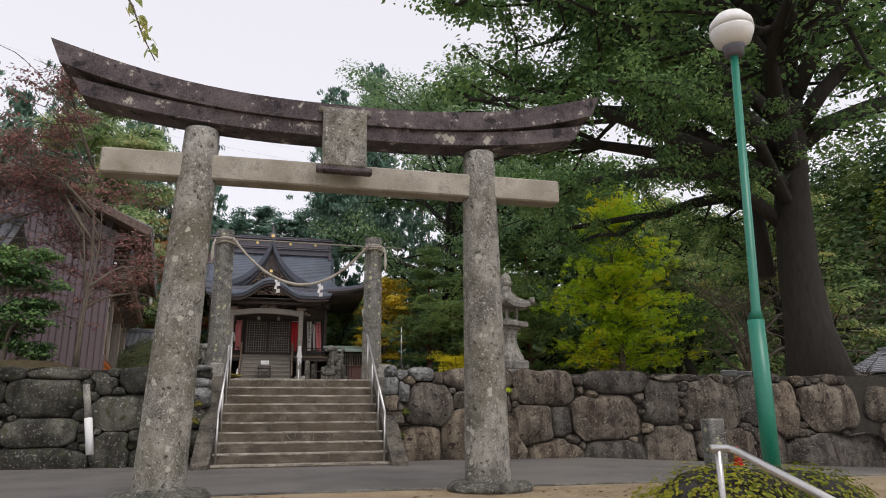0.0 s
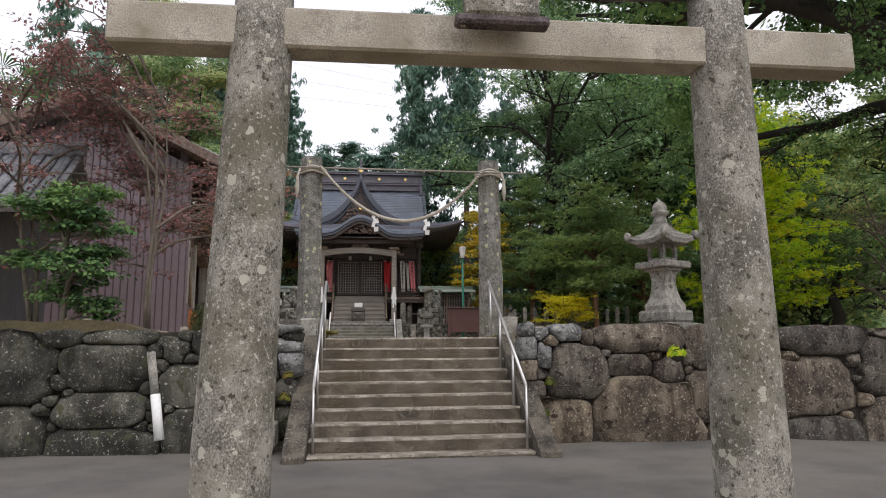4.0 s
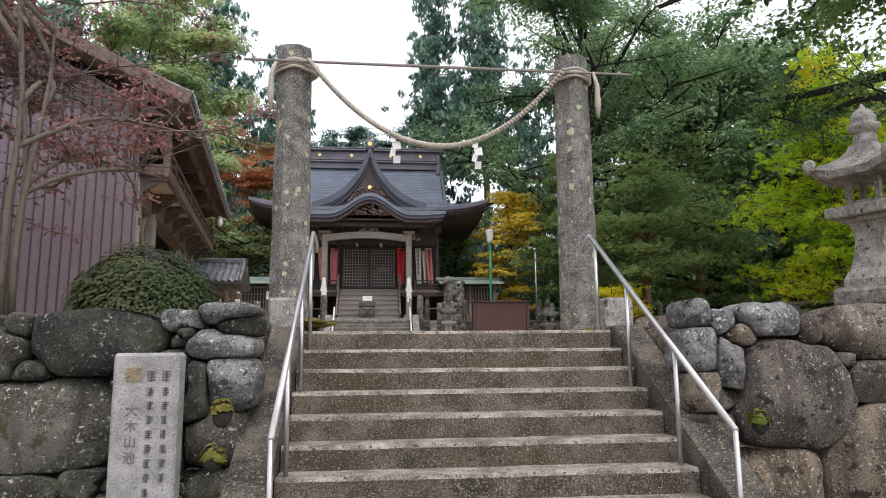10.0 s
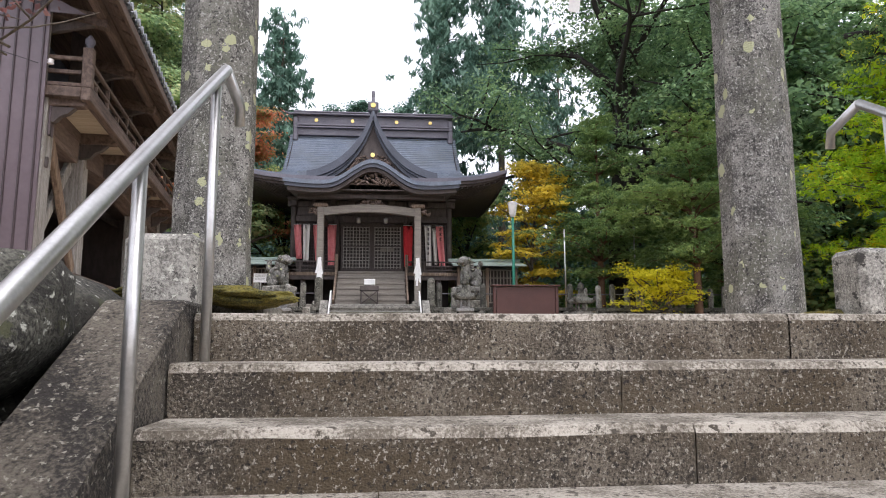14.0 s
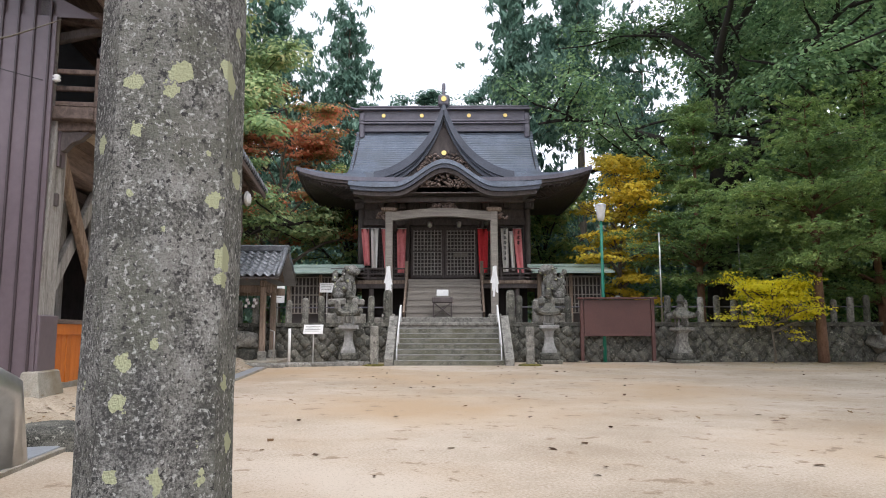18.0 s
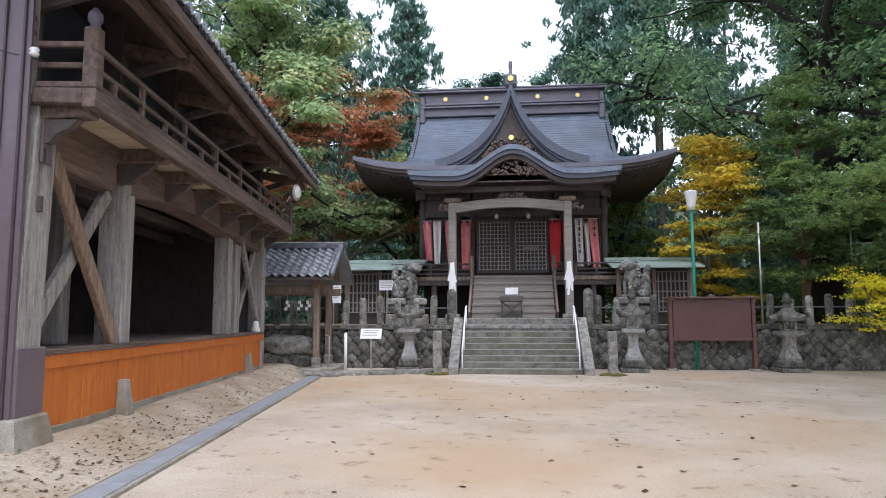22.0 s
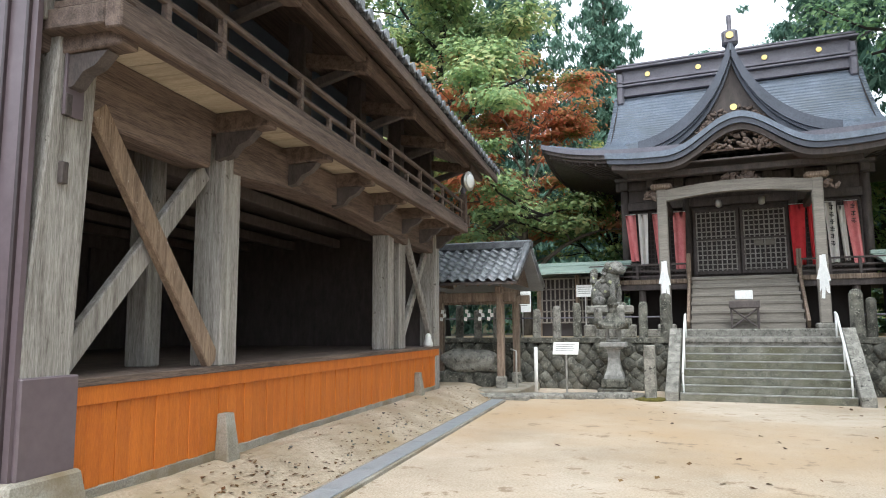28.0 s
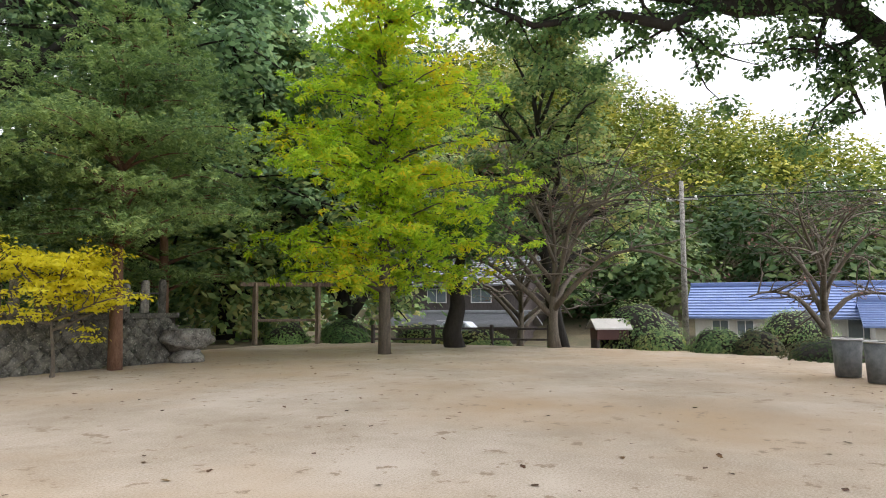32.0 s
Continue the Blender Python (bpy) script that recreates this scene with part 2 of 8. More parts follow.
SAND = surface("packed_sand_yard", (0.36, 0.285, 0.2), (0.56, 0.475, 0.375), 0.5, 42, 0.97, 0, 0.9, world_space=True, stain=(0.45, 0.325, 0.2), stain_scale=0.2, bump_dist=0.02, spots2=(0.3, 0.225, 0.15), spot2_scale=3.2, spot2_at=0.6, spots=(0.26, 0.21, 0.15), spot_scale=48, spot_at=0.61, lo=0.41, hi=0.59)
EARTH = surface("bare_earth", (0.17, 0.118, 0.062), (0.38, 0.295, 0.18), 1.2, 40, 1.0, 0, 0.8, world_space=True, stain=(0.3, 0.235, 0.15), stain_scale=0.7, spots=(0.16, 0.12, 0.075), spot_scale=12, spot_at=0.63, lo=0.41, hi=0.59, bump_dist=0.05)
WOOD_OLD = surface("silvered_timber", (0.13, 0.115, 0.1), (0.45, 0.425, 0.39), 2.6, 30, 0.85, 0, 0.6, stretch=(6, 6, 0.35), vary=0.12, lo=0.38, hi=0.62, spots2=(0.07, 0.055, 0.042), spot2_scale=5, spot2_at=0.64)
WOOD_RED = surface("reddish_brown_timber", (0.14, 0.09, 0.06), (0.36, 0.26, 0.18), 2.6, 26, 0.8, 0, 0.4, stretch=(6, 6, 0.4), vary=0.12, lo=0.4, hi=0.61, spots=(0.5, 0.44, 0.36), spot_scale=30, spot_at=0.64)
WOOD_BR = surface("brown_timber", (0.09, 0.062, 0.046), (0.33, 0.25, 0.185), 2.6, 22, 0.8, 0, 0.4, stretch=(7, 7, 0.4), vary=0.15, lo=0.4, hi=0.61)
WOOD_MID = surface("dark_brown_timber", (0.055, 0.037, 0.03), (0.205, 0.148, 0.118), 2.2, 18, 0.8, 0, 0.4, stretch=(0.35, 6, 6), vary=0.15, lo=0.4, hi=0.61)
PALE_WOOD = surface("pale_new_board", (0.34, 0.28, 0.2), (0.56, 0.48, 0.37), 3, 26, 0.8, 0, 0.2, stretch=(5, 0.6, 5), vary=0.12)
WOOD_DK = surface("dark_stained_timber", (0.042, 0.034, 0.032), (0.125, 0.102, 0.094), 3, 30, 0.75, 0, 0.3, stretch=(3, 3, 1), vary=0.15)
WOOD_GREY = surface("grey_weathered_board", (0.14, 0.125, 0.105), (0.31, 0.28, 0.24), 3, 26, 0.85, 0, 0.3, stretch=(0.5, 6, 6), vary=0.12)
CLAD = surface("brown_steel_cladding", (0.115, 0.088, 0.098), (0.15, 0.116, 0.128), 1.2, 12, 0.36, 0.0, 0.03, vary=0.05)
# darker copy of the cladding steel, with the seam shadow in its colour
RIB_SHADE = surface("shadowed_rib_steel", (0.04, 0.028, 0.03), (0.07, 0.05, 0.054), 1.2, 12, 0.4, 0.0, 0.03)
BANK = surface("sandy_bank", (0.36, 0.29, 0.205), (0.58, 0.49, 0.375), 1.2, 40, 1.0, 0, 0.8, world_space=True, stain=(0.36, 0.28, 0.18), stain_scale=0.7, spots=(0.2, 0.15, 0.095), spot_scale=14, spot_at=0.63, lo=0.41, hi=0.59, bump_dist=0.05)
ORANGE = surface("orange_painted_board", (0.47, 0.115, 0.01), (0.62, 0.175, 0.016), 2, 25, 0.5, 0, 0.15, stretch=(4, 4, 0.5), spots=(0.66, 0.46, 0.32), spot_scale=13, spot_at=0.74, vary=0.06, lo=0.4, hi=0.6)
TILE = surface("silver_grey_clay_tile", (0.075, 0.08, 0.088), (0.25, 0.262, 0.28), 5, 30, 0.32, 0.0, 0.1, vary=0.25, lo=0.41, hi=0.59)
COPPER = surface("blue_grey_copper_sheet", (0.1, 0.125, 0.165), (0.19, 0.222, 0.275), 0.9, 18, 0.45, 0.1, 0.08, stain=(0.11, 0.125, 0.145), stain_scale=0.6, vary=0.06, lo=0.4, hi=0.6)
COPPER_DK = surface("dark_copper_ridge", (0.085, 0.08, 0.098), (0.165, 0.155, 0.182), 1.5, 20, 0.42, 0.1, 0.05)
COPPER_NAVY = surface("blue_black_copper_trim", (0.04, 0.046, 0.062), (0.09, 0.1, 0.128), 1.5, 20, 0.45, 0.1, 0.05)
TERRACE_STEP = surface("mossy_grey_step", (0.075, 0.075, 0.058), (0.25, 0.243, 0.195), 3, 80, 0.95, 0, 0.7, spots=(0.36, 0.35, 0.29), spot_scale=60, spot_at=0.585, stain=(0.12, 0.115, 0.07), stain_scale=1.2, lo=0.42, hi=0.58)
GREEN_ROOF = surface("verdigris_copper", (0.2, 0.27, 0.235), (0.34, 0.41, 0.37), 1.5, 22, 0.6, 0, 0.05)
GREEN = surface("green_enamel", (0.008, 0.15, 0.095), (0.012, 0.2, 0.13), 2, 20, 0.35, 0, 0.02)
STEEL = surface("brushed_steel", (0.45, 0.44, 0.42), (0.6, 0.59, 0.57), 6, 60, 0.32, 0.85, 0.05)
IRON_BR = surface("brown_painted_steel", (0.075, 0.028, 0.022), (0.115, 0.045, 0.035), 1.5, 20, 0.45, 0, 0.04)
WHITE = plain("white_paint", (0.78, 0.78, 0.76), 0.6)
PAPER = plain("white_paper", (0.82, 0.82, 0.8), 0.8)
RED = surface("red_banner_cloth", (0.5, 0.022, 0.03), (0.68, 0.045, 0.055), 5, 40, 0.8, 0, 0.2)
PINK = surface("faded_pink_cloth", (0.62, 0.16, 0.17), (0.78, 0.3, 0.3), 5, 40, 0.8, 0, 0.2)
CREAM = surface("white_banner_cloth", (0.66, 0.62, 0.58), (0.8, 0.77, 0.73), 5, 40, 0.8, 0, 0.2)
INK = plain("black_ink", (0.02, 0.02, 0.02), 0.7)
GOLD = plain("gilt_metal", (0.75, 0.55, 0.2), 0.3, 0.9)
ROPE = surface("straw_rope", (0.3, 0.27, 0.22), (0.52, 0.49, 0.42), 8, 60, 0.95, 0, 0.5)
BARK = surface("grey_bark", (0.07, 0.058, 0.045), (0.21, 0.18, 0.14), 4, 35, 0.97, 0, 0.7, stretch=(3, 3, 0.6))
BARK_DK = surface("dark_bark", (0.012, 0.011, 0.009), (0.042, 0.036, 0.029), 3, 30, 0.97, 0, 0.8, stretch=(3, 3, 0.6))
BARK_RED = surface("red_pine_bark", (0.10, 0.05, 0.03), (0.26, 0.15, 0.095), 4, 30, 0.97, 0, 0.7, stretch=(3, 3, 0.8))
PLASTER = surface("white_plaster", (0.55, 0.53, 0.49), (0.72, 0.7, 0.66), 1, 20, 0.9, 0, 0.1)
BLUE_ROOF = surface("blue_tile_roof", (0.11, 0.16, 0.33), (0.19, 0.26, 0.46), 1, 20, 0.4, 0, 0.1)
GREY_ROOF = surface("grey_tile_roof", (0.17, 0.175, 0.19), (0.3, 0.305, 0.32), 1.5, 20, 0.45, 0, 0.1)
CONCRETE = surface("cast_concrete", (0.2, 0.182, 0.145), (0.38, 0.352, 0.295), 1.8, 60, 0.95, 0, 0.4, stain=(0.2, 0.155, 0.095), stain_scale=1.5, lo=0.41, hi=0.59)
GRATE = surface("steel_drain_cover", (0.26, 0.28, 0.3), (0.38, 0.4, 0.42), 3, 40, 0.5, 0.2, 0.1)
GLASS_W = plain("milk_glass", (0.8, 0.8, 0.78), 0.25)
# bluish shade of the loft, painted as the wall's own colour
LOFT = plain("loft_shade_blue", (0.09, 0.115, 0.155), 0.8)
GREY_WALL = surface("dark_grey_render", (0.1, 0.1, 0.108), (0.17, 0.17, 0.18), 1.5, 30, 0.9, 0, 0.2)
# near-black that stands in for shade behind lattices and under the veranda
BLACK_IN = plain("interior_shade", (0.045, 0.038, 0.036), 0.9)

L_CAMPHOR = leaf_mat("camphor_leaf", [(0.045, 0.095, 0.042), (0.1, 0.195, 0.072), (0.175, 0.3, 0.1), (0.27, 0.4, 0.14)], 0.42)
L_EVER = leaf_mat("evergreen_leaf", [(0.085, 0.15, 0.085), (0.165, 0.28, 0.14), (0.26, 0.4, 0.19), (0.37, 0.5, 0.24)], 0.45)
L_CEDAR = leaf_mat("cedar_needle", [(0.075, 0.15, 0.115), (0.145, 0.25, 0.19), (0.24, 0.37, 0.28)], 0.4)
L_PINE = leaf_mat("pine_needle", [(0.11, 0.18, 0.075), (0.23, 0.35, 0.125), (0.42, 0.53, 0.19)], 0.42)
L_GINKGO = leaf_mat("ginkgo_leaf", [(0.3, 0.5, 0.045), (0.46, 0.66, 0.05), (0.62, 0.74, 0.05), (0.86, 0.7, 0.04)], 0.6)
L_YELLOW = leaf_mat("yellow_maple_leaf", [(0.84, 0.76, 0.05), (0.91, 0.84, 0.06), (0.94, 0.88, 0.1)], 0.65)
L_AMBER = leaf_mat("amber_maple_leaf", [(0.5, 0.43, 0.08), (0.8, 0.62, 0.08), (0.9, 0.72, 0.1)], 0.55)
L_RED = leaf_mat("red_maple_leaf", [(0.22, 0.3, 0.1), (0.48, 0.3, 0.13), (0.7, 0.25, 0.15), (0.68, 0.33, 0.18)], 0.5, 0.4, 0.3)
L_PURPLE = leaf_mat("dark_red_leaf", [(0.11, 0.07, 0.065), (0.21, 0.11, 0.105), (0.32, 0.15, 0.14), (0.4, 0.24, 0.19)], 0.45)
L_MIXED = leaf_mat("mixed_broadleaf", [(0.1, 0.17, 0.075), (0.21, 0.33, 0.13), (0.37, 0.46, 0.17), (0.54, 0.5, 0.19)], 0.5)
L_LIGHT = leaf_mat("pale_broadleaf", [(0.16, 0.25, 0.13), (0.3, 0.43, 0.2), (0.47, 0.56, 0.27), (0.62, 0.57, 0.29)], 0.5)
L_BAMBOO = leaf_mat("bamboo_leaf", [(0.045, 0.085, 0.018), (0.17, 0.22, 0.035), (0.46, 0.43, 0.07)], 0.25, 0.14, 0.22)
L_WOOD = leaf_mat("hill_wood_leaf", [(0.02, 0.045, 0.015), (0.06, 0.11, 0.035), (0.15, 0.19, 0.055)], 0.3, 0.16, 0.16)
L_SHRUB = leaf_mat("clipped_azalea_leaf", [(0.035, 0.056, 0.028), (0.079, 0.114, 0.047), (0.149, 0.123, 0.059)])
L_HEDGE = leaf_mat("yellow_green_hedge_leaf", [(0.09, 0.13, 0.015), (0.2, 0.22, 0.02), (0.34, 0.3, 0.03)])
GRASS = leaf_mat("grass_blade", [(0.07, 0.1, 0.015), (0.16, 0.17, 0.03), (0.26, 0.2, 0.05)])
MOSS = surface("golden_moss", (0.05, 0.05, 0.01), (0.24, 0.2, 0.035), 10, 90, 1, 0, 1.0, lo=0.42, hi=0.58, bump_dist=0.05)
DRY = leaf_mat("fallen_leaf", [(0.05, 0.025, 0.012), (0.11, 0.055, 0.025), (0.2, 0.12, 0.04)], 0.1)

# ---- mesh helpers ----
rng = np.random.default_rng(7)


def mesh_ob(name, bm, material, smooth=False):
    me = bpy.data.meshes.new(name)
    bm.normal_update()
    bm.to_mesh(me)
    bm.free()
    me.materials.append(material)
    if smooth:
        me.polygons.foreach_set("use_smooth", [True] * len(me.polygons))
    return new(name, me)


def part(name, bm, material, parent, label="", smooth=False):
    ob = mesh_ob(name, bm, material, smooth)
    ob.parent = parent
    if label:
        ob["label"] = label
    return ob


def thing(name, m, label, category, group="", kind=""):
    return tagged(new(name), label, category, group, kind) if m is None else placed(tagged(new(name), label, category, group, kind), m)


def placed(ob, m):
    ob.matrix_basis = m
    return ob


def bx(bm, x0, x1, y0, y1, z0, z1, bevel=0.0, m=None):
    """A box, bevelled."""
    r = bmesh.ops.create_cube(bm, size=1)
    vs = r["verts"]
    bmesh.ops.scale(bm, vec=(x1 - x0, y1 - y0, z1 - z0), verts=vs)
    bmesh.ops.translate(bm, vec=((x0 + x1) / 2, (y0 + y1) / 2, (z0 + z1) / 2), verts=vs)
    if bevel:
        es = list({e for v in vs for e in v.link_edges})
        r = bmesh.ops.bevel(bm, geom=es, offset=bevel, segments=1, affect="EDGES")
        vs = list({v for f in r["faces"] for v in f.verts} | {v for v in vs if v.is_valid})
    if m is not None:
        bmesh.ops.transform(bm, matrix=m, verts=vs)
    return bm


def box(x0, x1, y0, y1, z0, z1, bevel=0.01, m=None):
    return bx(bmesh.new(), x0, x1, y0, y1, z0, z1, bevel, m)


def lathe(profile, n=20, bm=None, sides=None, at=(0, 0, 0)):
    """A turned solid from (radius, height) pairs."""
    bm = bm or bmesh.new()
    rings = []
    for r, z in profile:
        rings.append([bm.verts.new((at[0] + r * math.cos(2 * math.pi * (k + 0.5) / n), at[1] + r * math.sin(2 * math.pi * (k + 0.5) / n), at[2] + z)) for k in range(n)])
    for a, b in zip(rings, rings[1:]):
        for k in range(n):
            bm.faces.new((a[k], a[(k + 1) % n], b[(k + 1) % n], b[k]))
    bm.faces.new(rings[0][::-1])
    bm.faces.new(rings[-1])
    return bm


def tube(points, radii, n=8, bm=None):
    """A tapered tube along points."""
    bm = bm or bmesh.new()
    pts = [Vector(p) for p in points]
    if isinstance(radii, (int, float)):
        radii = [radii] * len(pts)
    rings = []
    ref = Vector((0.31, 0.2, 0.93))
    for i, p in enumerate(pts):
        d = (pts[min(i + 1, len(pts) - 1)] - pts[max(i - 1, 0)]).normalized()
        a = d.cross(ref)
        if a.length < 0.15:
            a = d.cross(Vector((1, 0, 0)))
        a.normalize()
        b = d.cross(a)
        rings.append([bm.verts.new(p + radii[i] * (a * math.cos(2 * math.pi * k / n) + b * math.sin(2 * math.pi * k / n))) for k in range(n)])
    for a, b in zip(rings, rings[1:]):
        for k in range(n):
            bm.faces.new((a[k], b[k], b[(k + 1) % n], a[(k + 1) % n]))
    bm.faces.new(rings[0])
    bm.faces.new(rings[-1][::-1])
    bmesh.ops.recalc_face_normals(bm, faces=bm.faces)
    return bm


def grid(fn, nu, nv, bm=None, close=False):
    """A sheet fn(u, v) over the unit square."""
    bm = bm or bmesh.new()
    vs = [[bm.verts.new(fn(i / nu, j / nv)) for j in range(nv + 1)] for i in range(nu + 1)]
    for i in range(nu):
        for j in range(nv):
            bm.faces.new((vs[i][j], vs[i + 1][j], vs[i + 1][j + 1], vs[i][j + 1]))
    return bm


def slab_grid(fn, nu, nv, thick):
    """A sheet fn(u, v) with a thickness downwards."""
    bm = bmesh.new()
    top = [[bm.verts.new(fn(i / nu, j / nv)) for j in range(nv + 1)] for i in range(nu + 1)]
    low = [[bm.verts.new(v.co - Vector((0, 0, thick))) for v in row] for row in top]
    for i in range(nu):
        for j in range(nv):
            bm.faces.new((top[i][j], top[i + 1][j], top[i + 1][j + 1], top[i][j + 1]))
            bm.faces.new((low[i][j], low[i][j + 1], low[i + 1][j + 1], low[i + 1][j]))
    for i in range(nu):
        bm.faces.new((top[i][0], low[i][0], low[i + 1][0], top[i + 1][0]))
        bm.faces.new((top[i + 1][nv], low[i + 1][nv], low[i][nv], top[i][nv]))
    for j in range(nv):
        bm.faces.new((top[0][j + 1], low[0][j + 1], low[0][j], top[0][j]))
        bm.faces.new((top[nu][j], low[nu][j], low[nu][j + 1], top[nu][j + 1]))
    bmesh.ops.recalc_face_normals(bm, faces=bm.faces)
    return bm


def boulder_bm(sx, sy, sz, seed, square=2.6, lump=0.12, subdiv=3, cuts=0):
    """A rough field stone: a squared-off ball, dented."""
    bm = bmesh.new()
    bmesh.ops.create_icosphere(bm, subdivisions=subdiv, radius=1)
    off = Vector((seed * 3.17, seed * 1.73, seed * 0.77))
    for v in bm.verts:
        d = v.co.normalized()
        k = (abs(d.x) ** square + abs(d.y) ** square + abs(d.z) ** square) ** (-1 / square)
        k *= 1 + lump * noise.noise(d * 1.4 + off) + 0.5 * lump * noise.noise(d * 3.7 + off)
        v.co = Vector((d.x * k, d.y * k, d.z * k))
    rc = random.Random(seed)
    for _ in range(cuts):
        pn = Vector((rc.uniform(-1, 1), rc.uniform(-1, 0.2), rc.uniform(-1, 1))).normalized()
        front = square > 8 and rc.random() < 0.5
        if front:
            pn = Vector((rc.uniform(-0.5, 0.5), -1, rc.uniform(-0.5, 0.5))).normalized()
        pd = rc.uniform(0.86, 1.0) if front else rc.uniform(0.98, 1.3) if square > 8 else rc.uniform(0.78, 0.98)
        for v in bm.verts:
            e = v.co.dot(pn) - pd
            if e > 0:
                v.co -= pn * e * 0.9
    for v in bm.verts:
        v.co = Vector((v.co.x * sx / 2, v.co.y * sy / 2, v.co.z * sz / 2))
    return bm


YARD = 1.5
# frames of the two groups of things set out together: the shrine terrace, and the east side of the yard
PRECINCT = Matrix.Translation((-0.52, 1.369, 0.192)) @ Matrix.Diagonal((0.877, 0.9, 0.872, 1))
EAST = pose(1.25, 23.25, 0, 0, 0, 2.3) @ pose(-0.6, -22.85, 0)


def apron(y):
    """Height of the road in front of the stairs."""
    return -0.3 + (min(max(y, 3.9), 13.3) - 3.9) * (0.08 / 9.4)


def terrain(x, y):
    if y < 3.0:
        return -0.87
    if y < 3.9:
        return -0.90
    if y < 15.2:
        return apron(y) - (0.45 * max(0.0, min(1.0, (x - 7) / 9)) if y > 9 else 0)
    if -1.35 < x < 3.21 and y < 16.38:
        return -0.1
    h = YARD
    # the bank along the stage
    d = x - (-4.1 - 0.118 * (y - 23.7))
    if 15 < y < 38 and d < 0:
        h += min(0.27, -d * 0.36) + 0.03 * noise.noise((x * 1.9, y * 1.3, 0)) * min(1, -d * 3)
    # wooded slopes round the precinct
    r = max(0.0, math.hypot(x - 6, (y - 30) * 0.9) - 42)
    if y > 25 or abs(x) > 45:
        h += min(40, 0.02 * r ** 1.62) * max(0.0, min(1.0, (52 - x) / 16))
    if x > 24 and y < 62:
        h = YARD - min(1.6, (x - 24) * 0.12)
    if x > 48:
        f = min(1.0, (x - 48) / 62)
        h += 34 * f * f * (3 - 2 * f) * float(np.interp(y, [-40, 7, 42, 57, 90], [0.3, 0.4, 0.78, 1.12, 1.2]))
    return h


# ---- ground ----
xs = sorted(set([-400, -250, -150, -100] + list(range(-70, -14, 4)) + list(np.arange(-14, -7, 1.0)) + list(np.arange(-7, -3, 0.2).round(2)) + list(np.arange(-3, 26, 1.0)) + [-1.36, -1.34, 3.2, 3.22] + list(range(26, 110, 4)) + [120, 160, 240, 400]))
ys = sorted(set([-300, -150, -60, -30, -15, -6, 0, 1.5, 2.99, 3.01, 3.89, 3.91, 5, 7, 8.74, 8.76, 11, 13.3, 14, 15.19, 15.21, 16.37, 16.39] + [17.5] + list(np.arange(16, 46, 1.0)) + list(range(46, 130, 4)) + [140, 170, 220, 300, 420]))
bm = bmesh.new()
gv = {(i, j): bm.verts.new((x, y, terrain(x, y))) for i, x in enumerate(xs) for j, y in enumerate(ys)}
for i in range(len(xs) - 1):
    for j in range(len(ys) - 1):
        f = bm.faces.new((gv[i, j], gv[i + 1, j], gv[i + 1, j + 1], gv[i, j + 1]))
        cx, cy = (xs[i] + xs[i + 1]) / 2, (ys[j] + ys[j + 1]) / 2
        if cy < 8.75:
            f.material_index = 2
        elif cy < 15.2:
            f.material_index = 1
        elif cy < 17.4 and cx < -1.3:
            f.material_index = 3
        elif 16 < cy < 38 and cx < -3.85 - 0.118 * (cy - 23.7):
            f.material_index = 4
        elif -15 < cx < 24 and cy < 41:
            f.material_index = 0
        elif cx < -3 and cy < 39:
            f.material_index = 2
        else:
            f.material_index = 3
FLOOR_LEAF = surface("forest_floor", (0.05, 0.04, 0.022), (0.13, 0.105, 0.055), 0.8, 20, 1.0, 0, 0.5, world_space=True, stain=(0.05, 0.06, 0.02), stain_scale=0.3)
ground = mesh_ob("ground", bm, SAND)
for mm in (ROAD, EARTH, FLOOR_LEAF, BANK):
    ground.data.materials.append(mm)
tagged(ground, "sandy yard, grey road and leaf-covered slopes", "ground", kind="structure")

# low steps up to the torii level
steps_low = thing("lower_steps", None, "three low granite steps up to the torii", "steps", kind="structure")
for k in range(3):
    part("step", box(-2.2, 3.0, 3.0 + 0.3 * k, 3.95, -0.9, -0.69 + 0.18 * k, 0.015), STEP, steps_low)

# ---- main stairs ----
RISE, GOING = 0.185, 0.305
stairs = thing("stone_stairs", None, "ten worn granite steps between sloping side slabs", "stairs", kind="structure")
for k in range(10):
    z = 1.5 - RISE * k
    y = 16.03 - GOING * k
    cuts = [-0.66] + ([1.75, 0.91, 1.03, 0.05, 0.6, 1.32, 1.15, -0.12, 1.4, 0.3][k:k + 1]) + [2.5]
    low = z - RISE - 0.03 if k < 9 else -0.32
    for a, b in zip(cuts, cuts[1:]):
        dz, dy = rng.uniform(-0.003, 0.003), rng.uniform(-0.004, 0.004)
        bm = bmesh.new()
        n = max(3, int((b - a) / 0.18))

        def stepf(u, v, a=a, b=b, y=y, z=z, dy=dy, dz=dz, low=low, k=k):
            x = a + 0.0015 + (b - a - 0.003) * u
            wob = 0.007 * noise.noise((x * 2.1, k * 3.3, 0))
            pr = [(y + 0.36, z), (y + 0.03, z), (y + 0.012 - wob, z - 0.006), (y, z - 0.028 - abs(wob) * 1.5), (y + 0.006, low)]
            q = pr[int(round(v * 4))]
            return (x, q[0] + dy + wob, q[1] + dz + wob * 0.5)

        grid(stepf, n, 4, bm)
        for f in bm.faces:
            # paler on the tread and its front edge, darker on the riser
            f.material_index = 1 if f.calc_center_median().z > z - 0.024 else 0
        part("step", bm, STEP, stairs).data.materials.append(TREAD)
